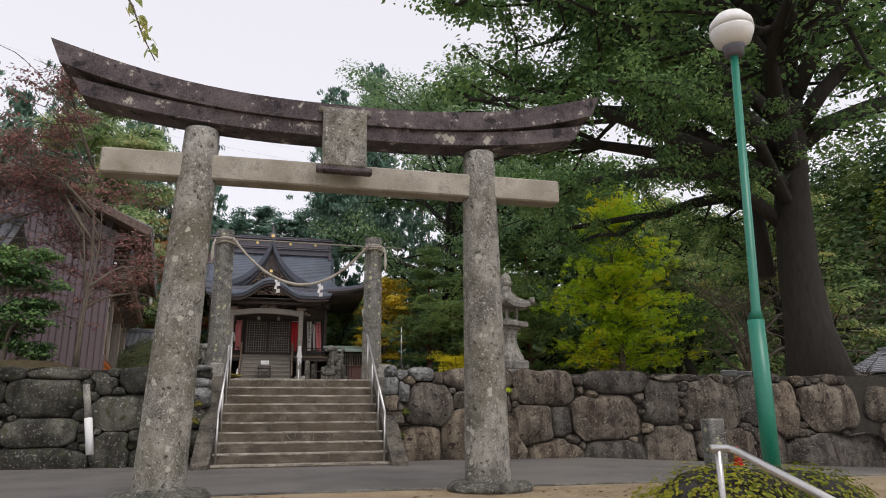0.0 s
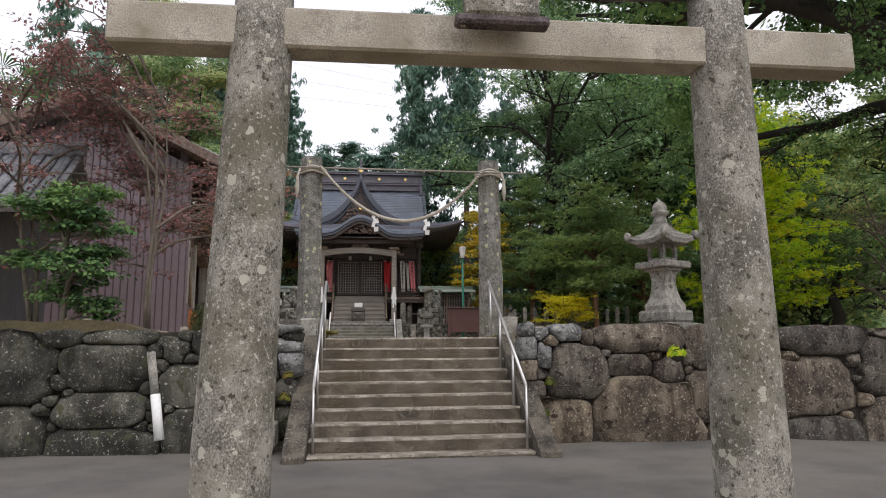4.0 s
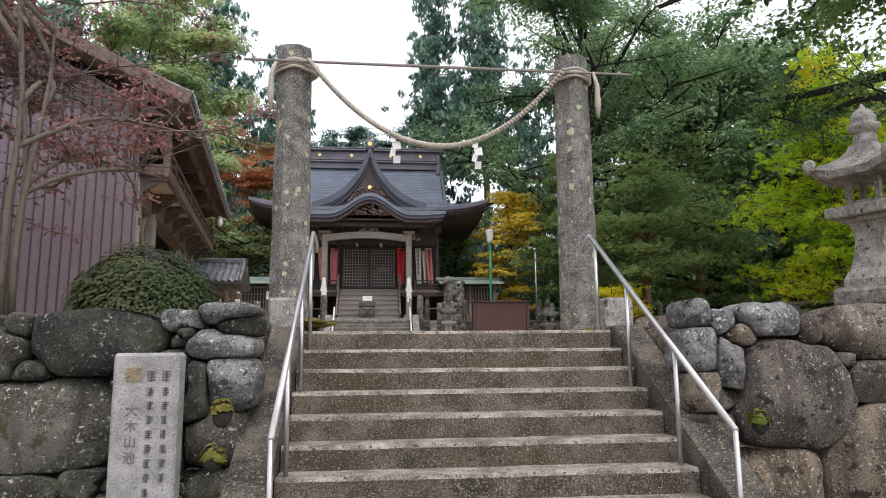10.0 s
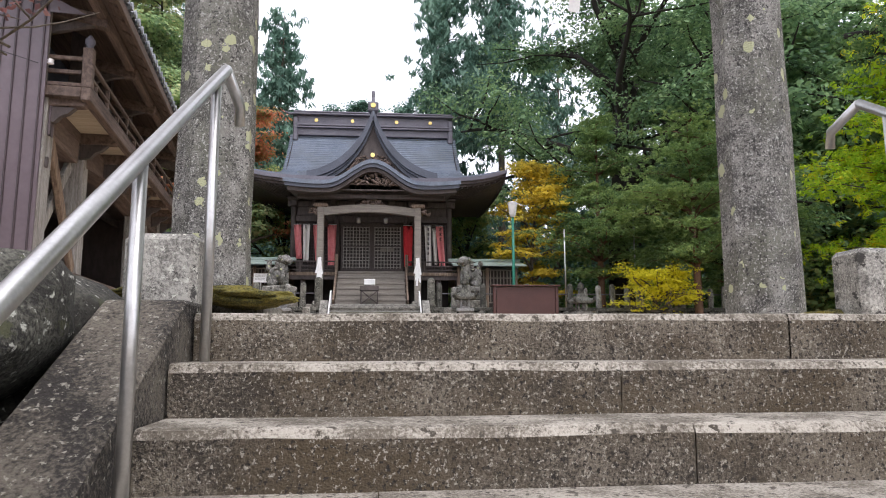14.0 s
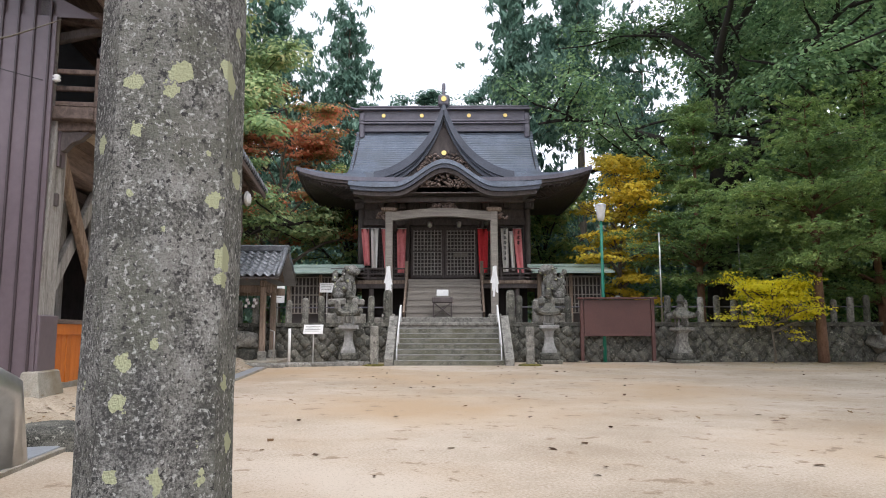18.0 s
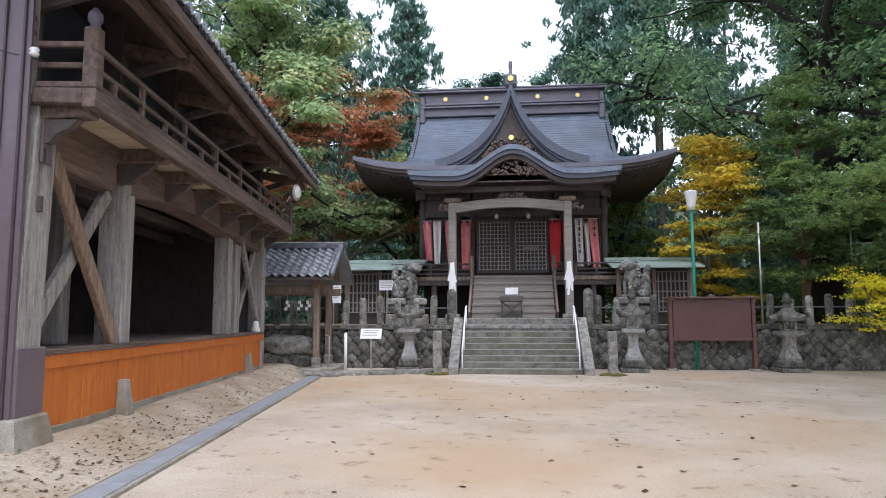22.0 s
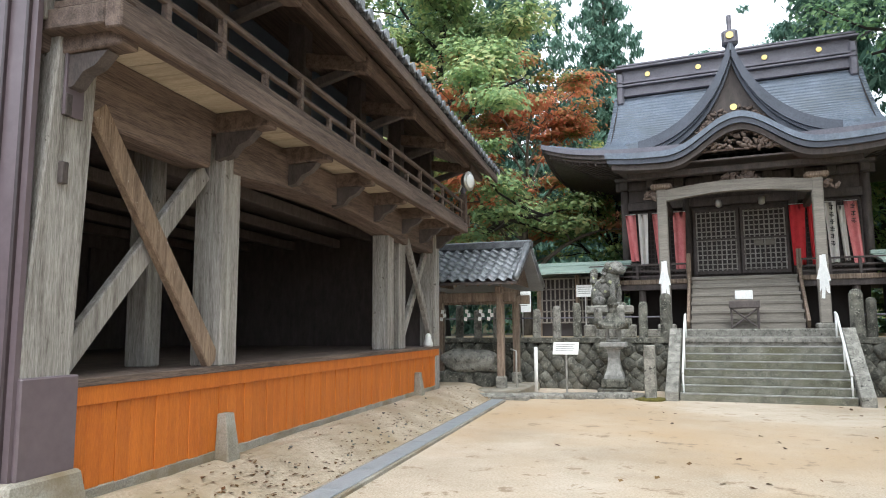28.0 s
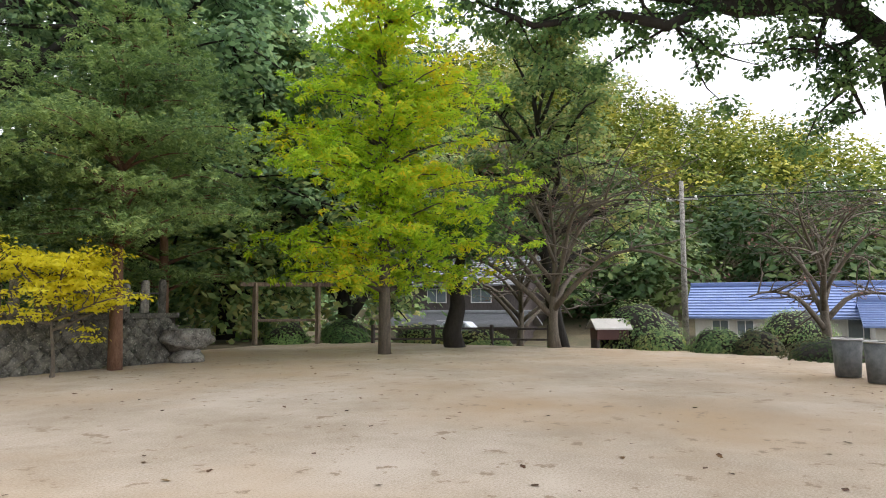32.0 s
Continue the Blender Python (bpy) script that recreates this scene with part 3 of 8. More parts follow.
for x0, x1 in ((-0.97, -0.67), (2.51, 2.81)):
    bm = bmesh.new()
    pr = [(13.05, -0.35), (13.05, -0.14), (13.2, -0.08), (15.95, 1.545), (16.25, 1.545), (16.25, 0.3)]
    a = [bm.verts.new((x0, y, z)) for y, z in pr]
    b = [bm.verts.new((x1, y, z)) for y, z in pr]
    bm.faces.new(a[::-1])
    bm.faces.new(b)
    for k in range(len(pr)):
        bm.faces.new((a[k], a[(k + 1) % len(pr)], b[(k + 1) % len(pr)], b[k]))
    bmesh.ops.bevel(bm, geom=bm.edges[:], offset=0.015, segments=1, affect="EDGES")
    bmesh.ops.recalc_face_normals(bm, faces=bm.faces)
    part("side_slab", bm, SLAB, stairs)
tagged(mesh_ob("landing", box(-1.3, 3.2, 16.385, 16.75, 1.3, 1.502, 0.01), STEP), "granite landing slab at the top of the stairs", "landing", kind="structure")

# handrails
for side, x in (("l", -0.593), ("r", 2.43)):
    rail = thing("stair_handrail", None, "brushed steel tube handrail on four posts", "handrail", "stair handrails")
    top, bot = (x, 16.1 if side == "l" else 16.39, 2.51 if side == "l" else 2.565), (x, 13.5, 0.735)
    inn = 0.06 if side == "l" else -0.06
    part("rail", tube([bot, top], 0.024, 12), STEEL, rail, smooth=True)
    part("rail_end", tube([top, (x + inn * 0.3, top[1] + 0.2, top[2] - 0.085), (x + inn * 0.3, top[1] + 0.215, top[2] - 0.17)], 0.024, 12), STEEL, rail, smooth=True)
    for k, f in enumerate((0.0, 0.3, 0.64, 0.94)):
        px, py, pz = (bot[j] + (top[j] - bot[j]) * f for j in range(3))
        i = max(0, min(9, math.ceil((16.03 - py) / GOING)))
        part("post", tube([(px, py, 1.5 - RISE * i - 0.05), (px, py, pz)], 0.019, 10), STEEL, rail, smooth=True)

# ---- dry-stone walls beside the stairs ----
def spread(q, x, z):
    """How far a point lies from a stone's middle, 1 at its rim."""
    return (abs((x - q[0]) / q[2]) ** 4 + abs((z - q[1]) / q[3]) ** 4) ** 0.25


def fitted_stone(n, stones, y, gap=0.009, turns=44):
    """One wall stone, grown from its middle until it meets its neighbours; rounded rim, gently domed face."""
    cx, cz, hx, hz = stones[n]
    near = [q for k, q in enumerate(stones) if k != n and abs(q[0] - cx) < q[2] + hx + 0.3 and abs(q[1] - cz) < q[3] + hz + 0.3]
    so = Vector((n * 1.7, y, n * 0.9))
    small_ = min(hx, hz)
    rim = []
    for k in range(turns):
        a = 2 * math.pi * k / turns
        c_, s_ = math.cos(a), math.sin(a)
        own = 1 / (abs(c_ / hx) ** 4 + abs(s_ / hz) ** 4) ** 0.25
        lim = own * (1.07 + 0.16 * noise.noise((c_ * 1.5 + n, s_ * 1.5, 0)) + 0.05 * noise.noise((c_ * 5 + n, s_ * 5, 0)))
        r_ = own * 0.45
        while r_ < lim:
            x, z = cx + r_ * c_, cz + r_ * s_
            if any(spread(q, x, z) < r_ / own for q in near):
                break
            r_ += 0.012
        rim.append(max(0.03, r_ - gap))
    rim = [(rim[k - 1] + 4 * rim[k] + rim[(k + 1) % turns]) / 6 for k in range(turns)]
    rc = random.Random(n * 7 + int(y * 10))
    planes = [(Vector((rc.uniform(-0.75, 0.75), -1, rc.uniform(-0.75, 0.75))).normalized(), rc.uniform(0.62, 0.95)) for _ in range(5)]
    bulge = min(0.15, 0.26 * small_) * (0.6 + 0.7 * abs(math.sin(n * 3.1)))
    tilt = Vector((0.14 * math.sin(n * 2.3), 0, 0.16 * math.sin(n * 1.3) - 0.04))
    bm = bmesh.new()
    rings = []
    for f, back in ((0.97, 0.42), (1.0, 0.12), (0.99, 0.05), (0.965, 0.012), (0.9, -0.014), (0.8, -0.022), (0.66, -0.026), (0.5, -0.028), (0.32, -0.03), (0.14, -0.03)):
        ring = []
        for k in range(turns):
            a = 2 * math.pi * k / turns
            x, z = rim[k] * f * math.cos(a), rim[k] * f * math.sin(a)
            w_ = Vector((x, 0, z)) * 2.4 + so
            d = back - bulge * (1 - f ** 3.2) + x * tilt.x + z * tilt.z
            d += 0.06 * noise.noise(w_) + 0.03 * noise.noise(w_ * 2.7) + 0.016 * noise.noise(w_ * 6.3)
            for pn, pd in planes:
                e = Vector((x / hx, (d - 0.1) / 0.26, z / hz)).dot(pn) - pd
                if e > 0 and f < 0.98:
                    d += e * 0.2
            ring.append(bm.verts.new((x, d, z)))
        rings.append(ring)
    for a, b in zip(rings, rings[1:]):
        for k in range(turns):
            bm.faces.new((a[k], a[(k + 1) % turns], b[(k + 1) % turns], b[k]))
    bm.faces.new(rings[-1])
    bmesh.ops.recalc_face_normals(bm, faces=bm.faces)
    return bm


def stone_wall(name, y, boxes, mat, label, x0, x1, count, blocks=()):
    wall = thing(name, None, label, "stone wall", kind="structure")
    boxes = [(a, b, c, d - (0.07 if d > 1.5 else 0)) for a, b, c, d in boxes]
    stones = [((a + b) / 2, (c + d) / 2, (b - a) / 2, (d - c) / 2) for a, b, c, d in boxes]
    big = len(stones)
    # small stones wedged into the corners where large ones meet
    pick = random.Random(31)
    for _ in range(count * 30):
        x, z = pick.uniform(x0, x1), pick.uniform(-0.2, 1.5)
        if min(spread(q, x, z) for q in stones) > 1.0 and len(stones) < big + count:
            h = pick.uniform(0.06, 0.13)
            stones.append((x, z, h * pick.uniform(1, 1.6), h))
    for n, q in enumerate(stones):
        ob = part("stone", fitted_stone(n, stones, y), GRANITE if n in blocks else mat, wall, smooth=True)
        ob.location = (q[0], y + 0.02 + 0.035 * math.sin(n * 2.3) + (0.05 if n >= big else 0), q[1])
    return wall


right_stones = [(2.62, 2.84, 1.46, 1.76), (2.82, 3.1, 1.4, 1.68), (3.1, 3.62, 1.39, 1.73), (3.6, 3.83, 1.3, 1.64), (2.6, 2.88, 1.08, 1.47), (2.6, 2.9, 0.76, 1.1), (2.86, 3.14, 0.9, 1.4),
                (3.0, 4.04, 0.46, 1.36), (2.6, 3.0, 0.5, 0.76), (2.66, 3.8, -0.3, 0.48), (3.8, 5.34, 1.18, 1.72), (4.03, 4.84, 0.82, 1.18), (4.78, 5.36, 0.64, 1.14), (3.8, 5.66, -0.4, 0.82),
                (5.36, 6.9, 0.86, 1.7), (5.28, 6.3, 0.04, 0.92), (5.66, 6.9, -0.5, 0.16), (6.24, 6.72, 0.2, 0.84), (5.3, 5.5, 0.95, 1.25),
                (6.94, 8.68, 1.12, 1.68), (6.7, 8.42, 0.12, 1.12), (7.0, 8.4, -0.6, 0.14), (8.46, 9.42, 0.42, 1.46), (8.7, 10.0, 1.4, 1.64), (9.46, 10.86, 0.3, 1.42), (8.46, 9.7, -0.6, 0.44),
                (9.74, 10.15, -0.3, 0.3), (10.14, 11.2, -0.6, 0.34), (10.88, 11.66, 0.36, 1.5), (11.24, 12.0, -0.6, 0.34), (11.7, 12.5, 0.1, 1.4), (12.6, 14.3, 0.25, 1.4), (12.0, 14.6, -0.9, 0.18)]
left_stones = [(-2.56, -1.5, 1.12, 1.66), (-1.58, -1.27, 1.44, 1.68), (-1.29, -0.86, 1.5, 1.73), (-1.42, -0.86, 1.23, 1.53), (-1.25, -0.86, 0.84, 1.25), (-1.4, -1.18, 0.72, 1.22),
               (-3.02, -1.74, 0.42, 1.1), (-1.76, -1.38, 0.3, 1.0), (-1.38, -0.92, 0.44, 0.84), (-1.4, -0.92, -0.1, 0.44), (-2.9, -2.2, -0.3, 0.42), (-2.25, -1.9, 0.18, 0.46), (-2.2, -1.4, -0.35, 0.2), (-3.0, -2.5, 1.08, 1.56),
               (-4.4, -3.0, 0.66, 1.4), (-4.5, -3.0, 0.14, 0.68), (-4.6, -2.9, -0.4, 0.16), (-4.1, -3.0, 1.36, 1.66), (-4.7, -4.1, 1.32, 1.66), (-5.6, -4.4, 0.5, 1.62), (-6.0, -4.5, -0.4, 0.5)]
rf = random.Random(4)
for x0, x1, tops in ((14.6, 22, (1.3, 0.5, -0.3)), (-12, -5.6, (1.72, 0.95, 0.25))):
    for row, z in enumerate(tops):
        x = x0 + 0.35 * (row % 2)
        while x < x1:
            w = rf.uniform(0.9, 1.7)
            right_stones.append((x, x + w, z - 0.82, z)) if x0 > 0 else left_stones.append((x, min(x1 + 0.2, x + w), z - 0.76, z))
            x += w
BOULDER_MOSS = surface("mossy_dark_boulder", (0.018, 0.017, 0.014), (0.12, 0.117, 0.093), 2.2, 60, 0.97, 0, 0.9, spots=(0.36, 0.36, 0.31), spot_scale=24, spot_at=0.595, spots2=(0.05, 0.052, 0.026), spot2_scale=5, spot2_at=0.56, vary=0.45, stain=(0.018, 0.016, 0.012), stain_scale=1.4, stain_stretch=(2.6, 1, 0.5), bump_dist=0.035, lo=0.44, hi=0.57)
GRANITE = surface("pale_lichened_granite", (0.06, 0.062, 0.06), (0.25, 0.254, 0.245), 4, 70, 0.95, 0, 0.9, spots=(0.48, 0.48, 0.44), spot_scale=26, spot_at=0.575, spots2=(0.05, 0.05, 0.048), spot2_scale=14, spot2_at=0.57, vary=0.25, lo=0.44, hi=0.57, bump_dist=0.03)
wall_r = stone_wall("retaining_wall_east", 14.5, right_stones, BOULDER, "dry-stone retaining wall of large weathered boulders", 2.7, 14, 46, (0, 1, 2, 4, 6))
wall_l = stone_wall("retaining_wall_west", 14.42, left_stones, BOULDER_MOSS, "dark dry-stone retaining wall of mossy boulders", -6, -1, 34, (1, 2, 3, 4))
part("earth_core", box(3.24, 22, 14.68, 16.1, -0.6, 1.56, 0), JOINT, wall_r)
part("earth_core", box(2.83, 3.24, 14.72, 16.38, -0.6, 0.7, 0), JOINT, wall_r)
part("earth_core", box(-1.38, -0.99, 14.66, 16.38, -0.6, 0.7, 0), JOINT, wall_l)
part("earth_core", box(-12, -1.38, 14.62, 16.1, -0.6, 1.56, 0), JOINT, wall_l)
for wall_, xa, xb in ((wall_l, -1.5, -0.985), (wall_r, 2.83, 3.4)):
    for n, (yc, zc, hh, ll) in enumerate(((15.0, 1.38, 0.5, 0.62), (15.55, 1.42, 0.5, 0.56), (16.08, 1.4, 0.5, 0.56), (14.95, 0.92, 0.5, 0.56), (15.45, 0.95, 0.5, 0.5), (15.9, 1.0, 0.5, 0.5), (14.85, 0.45, 0.5, 0.5))):
        part("stone", boulder_bm(xb - xa + 0.02, ll, hh, 300 + n + xa, 6.5, 0.08, 3, 6), BOULDER_MOSS if wall_ is wall_l else BOULDER, wall_, smooth=True).location = ((xa + xb) / 2, yc, zc)

# ---- torii ----
torii = thing("torii", pose(0.115, 0, 0) @ Matrix.Diagonal((1, 1, 0.975, 1)), "weathered granite torii with lichen-covered leaning pillars and a stone tablet", "torii")
TY, TC = 8.49, 0.975
for s in (-1, 1):
    xb, xt = (TC - 1.88, TC - 1.73) if s < 0 else (TC + 1.83, TC + 1.8)
    zb = -0.25
    bm = bmesh.new()
    prof = [(0.285, zb), (0.275, zb + 0.15), (0.255, 1.2), (0.238, 2.4), (0.222, 3.5), (0.205, 4.12)]
    rings = []
    for r, z in prof:
        f = (z - zb) / (4.12 - zb)
        cx = xb + (xt - xb) * f
        rings.append([bm.verts.new((cx + r * (1 + 0.03 * noise.noise((k, z, s))) * math.cos(2 * math.pi * k / 24), TY + r * math.sin(2 * math.pi * k / 24), z)) for k in range(24)])
    for a, b in zip(rings, rings[1:]):
        for k in range(24):
            bm.faces.new((a[k], a[(k + 1) % 24], b[(k + 1) % 24], b[k]))
    bm.faces.new(rings[-1])
    part("pillar", bm, TORII, torii, smooth=True)
part("tie_beam", box(-1.84, 3.86, TY - 0.13, TY + 0.13, 3.46, 3.78, 0.02), TORII_BEAM, torii, "long squared tie beam through both pillars")


def lintel(z0, z1, half, depth, rise):
    bm = bmesh.new()
    n = 28
    rows = []
    for k in range(n + 1):
        s = -1 + 2 * k / n
        lift = rise * abs(s) ** 2.6
        x = TC + 0.02 + s * half
        out = 0.12 * s * abs(s) ** 8
        rows.append([bm.verts.new(p) for p in ((x, TY - depth, z0 + lift), (x, TY + depth, z0 + lift), (x + out, TY + depth * 1.08, z1 + lift * 1.12), (x + out, TY - depth * 1.08, z1 + lift * 1.12))])
    for a, b in zip(rows, rows[1:]):
        for q in range(4):
            bm.faces.new((a[q], b[q], b[(q + 1) % 4], a[(q + 1) % 4]))
    bm.faces.new(rows[0])
    bm.faces.new(rows[-1][::-1])
    bmesh.ops.recalc_face_normals(bm, faces=bm.faces)
    return bm


for s in (-1, 1):
    ft = part("foot_stone", lathe([(0.51, 0.0), (0.52, 0.06), (0.46, 0.12), (0.25, 0.13)], 26), STONE_DK, torii, "low round foot stone", True)
    ft.location, ft.scale = (TC + s * 1.85, TY, -0.28), (1, 0.95, 1)
part("lower_lintel", lintel(4.12, 4.3, 3.1, 0.19, 0.27), TORII_TOP, torii, "granite lintel mottled with pale lichen")
part("upper_lintel", lintel(4.3, 4.54, 3.36, 0.25, 0.46), TORII_TOP, torii, "dark curved granite lintel with upswept ends")
tab = part("tablet", box(-0.27, 0.27, -0.08, 0.08, -0.42, 0.42, 0.03), TORII, torii, "framed stone name tablet")
tab.location, tab.rotation_euler = (TC - 0.02, TY - 0.3, 4.03), (radians(-8), 0, 0)
fr = part("tablet_frame", box(-0.33, 0.33, -0.06, 0.06, 0.38, 0.46, 0.02), TORII, tab)
part("tablet_frame", box(-0.34, 0.34, -0.06, 0.06, -0.47, -0.39, 0.02), TORII_TOP, tab)

# ---- gate posts with sacred rope ----
def gate_post(x, y, h, w, seed):
    bm = bmesh.new()
    rings = []
    for i in range(15):
        z = YARD - 0.05 + (h + 0.05) * i / 14
        r = w / 2 * (1.12 - 0.14 * i / 14)
        ring = []
        for k in range(8):
            a = math.pi / 4 * k + math.pi / 8
            q = 1.06 + 0.05 * noise.noise((math.cos(a) * 2 + seed, math.sin(a) * 2, z * 1.6))
            sq = (abs(math.cos(a)) ** 6 + abs(math.sin(a)) ** 6) ** (-1 / 6)
            ring.append(bm.verts.new((x + r * q * sq * math.cos(a), y + r * q * sq * math.sin(a), z)))
        rings.append(ring)
    for a, b in zip(rings, rings[1:]):
        for k in range(8):
            bm.faces.new((a[k], a[(k + 1) % 8], b[(k + 1) % 8], b[k]))
    bm.faces.new(rings[-1])
    ob = mesh_ob("gate_post", bm, GATE)
    return ob


for k, x in enumerate((-1.04, 2.74)):
    tagged(gate_post(x, 17.87, 3.82, 0.405, k * 5 + 1), "tall square granite post blotched with pale green lichen" if k == 0 else "tall square granite post speckled with grey lichen", "stone post", "gate posts")
tagged(mesh_ob("post_base", box(-1.42, -0.62, 17.36, 18.2, YARD - 0.05, YARD + 0.16, 0.03), STONE_DK), "low mossy stone kerb round a post", "stone base")
pole = tagged(mesh_ob("rope_pole", tube([(-1.66, 17.6, 5.06), (0.8, 17.6, 5.04), (3.5, 17.6, 5.02)], [0.018, 0.02, 0.016], 8), WOOD_GREY), "thin bamboo pole lashed across the gate posts", "pole")
rope = thing("sacred_rope", None, "twisted straw rope hanging between the posts with white paper streamers", "rope")


def strand(phase, r=0.022, turns=46, sag=1.12):
    pts = []
    for i in range(turns * 8 + 1):
        f = i / (turns * 8)
        x = -0.84 + 3.4 * f
        z = 5.08 - sag * (1 - (2 * f - 1) ** 2) ** 1.0 - 0.03 * f
        a = phase + 2 * math.pi * f * turns
        pts.append((x, 17.6 + r * math.cos(a) - 0.02, z + r * math.sin(a)))
    return tube(pts, 0.021, 5)


for p in (0, math.pi):
    part("strand", strand(p), ROPE, rope, smooth=True)
for x in (-1.015, 2.73):
    for dz in (0, 0.05, 0.1):
        pts = [(x + 0.235 * math.cos(a) * (1.15 if abs(math.cos(a)) > 0.5 else 1), 17.87 + 0.26 * math.sin(a), 4.98 + dz + 0.02 * math.sin(3 * a)) for a in np.linspace(0, 2 * math.pi, 17)]
        part("lashing", tube(pts, 0.024, 6), ROPE, rope, smooth=True)
    s = -1 if x < 0 else 1
    part("tassel", tube([(x + s * 0.24, 17.6, 5.04), (x + s * 0.29, 17.6, 4.86), (x + s * 0.29, 17.6, 4.6), (x + s * 0.29, 17.6, 4.4)], [0.02, 0.03, 0.045, 0.02], 7), ROPE, rope, smooth=True)
for x, f in ((0.28, 0.32), (1.35, 0.64)):
    zt = 5.08 - 1.12 * (1 - (2 * f - 1) ** 2) - 0.03
    bm = bmesh.new()
    for q in range(4):
        bx(bm, -0.04 - 0.02 * (q % 2), 0.03 + 0.02 * (q % 2), -0.003 + 0.006 * q, 0.0 + 0.006 * q, -0.09 * (q + 1), -0.09 * q + 0.01, 0, pose(0.02 * q, 0, 0, 6 * q, 9 * (-1) ** q, 10 * q))
    ob = part("paper_streamer", bm, PAPER, rope)
    ob.location = (x, 17.58, zt)
for x, w, h in ((-0.92, 0.32, 0.375), (2.93, 0.34, 0.42)):
    ob = tagged(mesh_ob("short_stone_post", box(-w / 2, w / 2, -0.14, 0.14, -0.05, h, 0.03), STONE_S), "short square granite post at the head of the stairs", "stone post", "short posts")
    ob.location = (x, 16.56 if x < 0 else 17.05, YARD)

# ---- stele ----
stele = thing("inscribed_stele", pose(-0.1, 0.2, -0.06), "pale granite donation stele on a plinth before the boulder wall", "stele")
part("slab", box(-1.64, -1.2, 13.8, 13.98, 0.32, 1.34, 0.02), STELE, stele)
part("plinth", box(-1.83, -1.05, 13.62, 14.1, -0.05, 0.3, 0.025), STONE_S, stele)
def engraved(text, x, y, z, size, mat, parent):
    """Carved characters facing the road."""
    cu = bpy.data.curves.new("inscription", "FONT")
    cu.body, cu.size, cu.extrude, cu.align_x, cu.align_y = text, size, 0.004, "CENTER", "CENTER"
    tmp = bpy.data.objects.new("inscription", cu)
    me = bpy.data.meshes.new_from_object(tmp)
    bpy.data.objects.remove(tmp)
    me.materials.append(mat)
    ob = new("inscription", me)
    ob.parent = parent
    ob.matrix_basis = pose(x, y, z, 90, 0, 0)
    return ob


# CARVED gives flat raised strokes the shade of cut ones by colour
CARVED = surface("shadowed_carving", (0.1, 0.098, 0.09), (0.2, 0.195, 0.18), 20, 90, 0.95, 0, 0.3)
GILT_CARVING = surface("worn_gilt_carving", (0.2, 0.15, 0.07), (0.36, 0.27, 0.12), 20, 90, 0.8, 0, 0.3)
engraved("\u5949", -1.5, 13.798, 1.18, 0.13, GILT_CARVING, stele)
for k, ch in enumerate("\u5927\u6728\u5c71\u6c60"):
    engraved(ch, -1.5, 13.798, 0.95 - 0.105 * k, 0.085, CARVED, stele)
for col, x in enumerate((-1.28, -1.38)):
    z = 1.22 if col < 2 else 0.95
    for q in range((8, 9, 6, 4)[col]):
        if z < 0.4:
            break
        hgt = 0.055 if q else 0.075
        bm = bmesh.new()
        r = random.Random(col * 20 + q)
        for e in range(4):
            zz = z - hgt * (0.12 + 0.25 * e)
            bx(bm, x - hgt * 0.4, x + hgt * (0.15 + 0.25 * r.random()), 13.794, 13.801, zz - 0.005, zz + 0.004)
        bx(bm, x - 0.005, x + 0.004, 13.794, 13.801, z - hgt, z)
        part("carved_mark", bm, CARVED, stele)
        z -= hgt + 0.04

# ---- kabuki stage building beside the yard ----
# local axes: x along the open front, y into the building, z up
SM = pose(-4.93, 23.75, 0, 0, 0, 97.9)
stage = thing("stage_building", SM, "open timber stage with orange skirting and a tiled roof", "stage building")
LEN, DEP = 10.35, 6.2


def sp(name, bm, mat, label="", smooth=False, parent=None):
    return part(name, bm, mat, parent or stage, label, smooth)


def beam(p, q, w, h, bm=None, bevel=0.012):
    """A squared timber from p to q."""
    p, q = Vector(p), Vector(q)
    d = q - p
    m = Matrix.Translation((p + q) / 2) @ d.to_track_quat("X", "Z").to_matrix().to_4x4()
    return bx(bm or bmesh.new(), -d.length / 2, d.length / 2, -w / 2, w / 2, -h / 2, h / 2, bevel, m)


# concrete footing, skirting of orange boards with capping board
sp("footing", box(0.3, LEN, 0.03, 0.25, 1.4, 1.86, 0.02), CONCRETE)
n = 64
w = (LEN - 0.34) / n
for k in range(n):
    bm = box(0.32 + k * w + 0.003, 0.32 + (k + 1) * w - 0.003, 0.035 + 0.003 * (k % 3), 0.07, 1.84, 2.5, 0.004)
    sp("skirting_board", bm, ORANGE)
sp("capping_board", box(0.28, LEN + 0.02, 0.015, 0.075, 2.46, 2.625, 0.006), ORANGE, "orange painted capping board")
sp("stage_floor", box(0.05, LEN, 0.0, DEP - 0.1, 2.6, 2.66, 0.006), WOOD_MID, "bare timber stage floor")
for u in (2.25, 8.75):
    bm = bmesh.new()
    vs = [bm.verts.new(c) for c in ((u - 0.13, -0.16, 1.5), (u + 0.13, -0.16, 1.5), (u + 0.13, 0.04, 1.5), (u - 0.13, 0.04, 1.5), (u - 0.075, -0.06, 2.2), (u + 0.075, -0.06, 2.2), (u + 0.075, 0.04, 2.2), (u - 0.075, 0.04, 2.2))]
    for f in ((0, 1, 5, 4), (1, 2, 6, 5), (2, 3, 7, 6), (3, 0, 4, 7), (4, 5, 6, 7)):
        bm.faces.new([vs[i] for i in f])
    bmesh.ops.bevel(bm, geom=bm.edges[:], offset=0.01, segments=1, affect="EDGES")
    ob = sp("footing_stub", bm, CONCRETE, "tapered concrete footing stub")
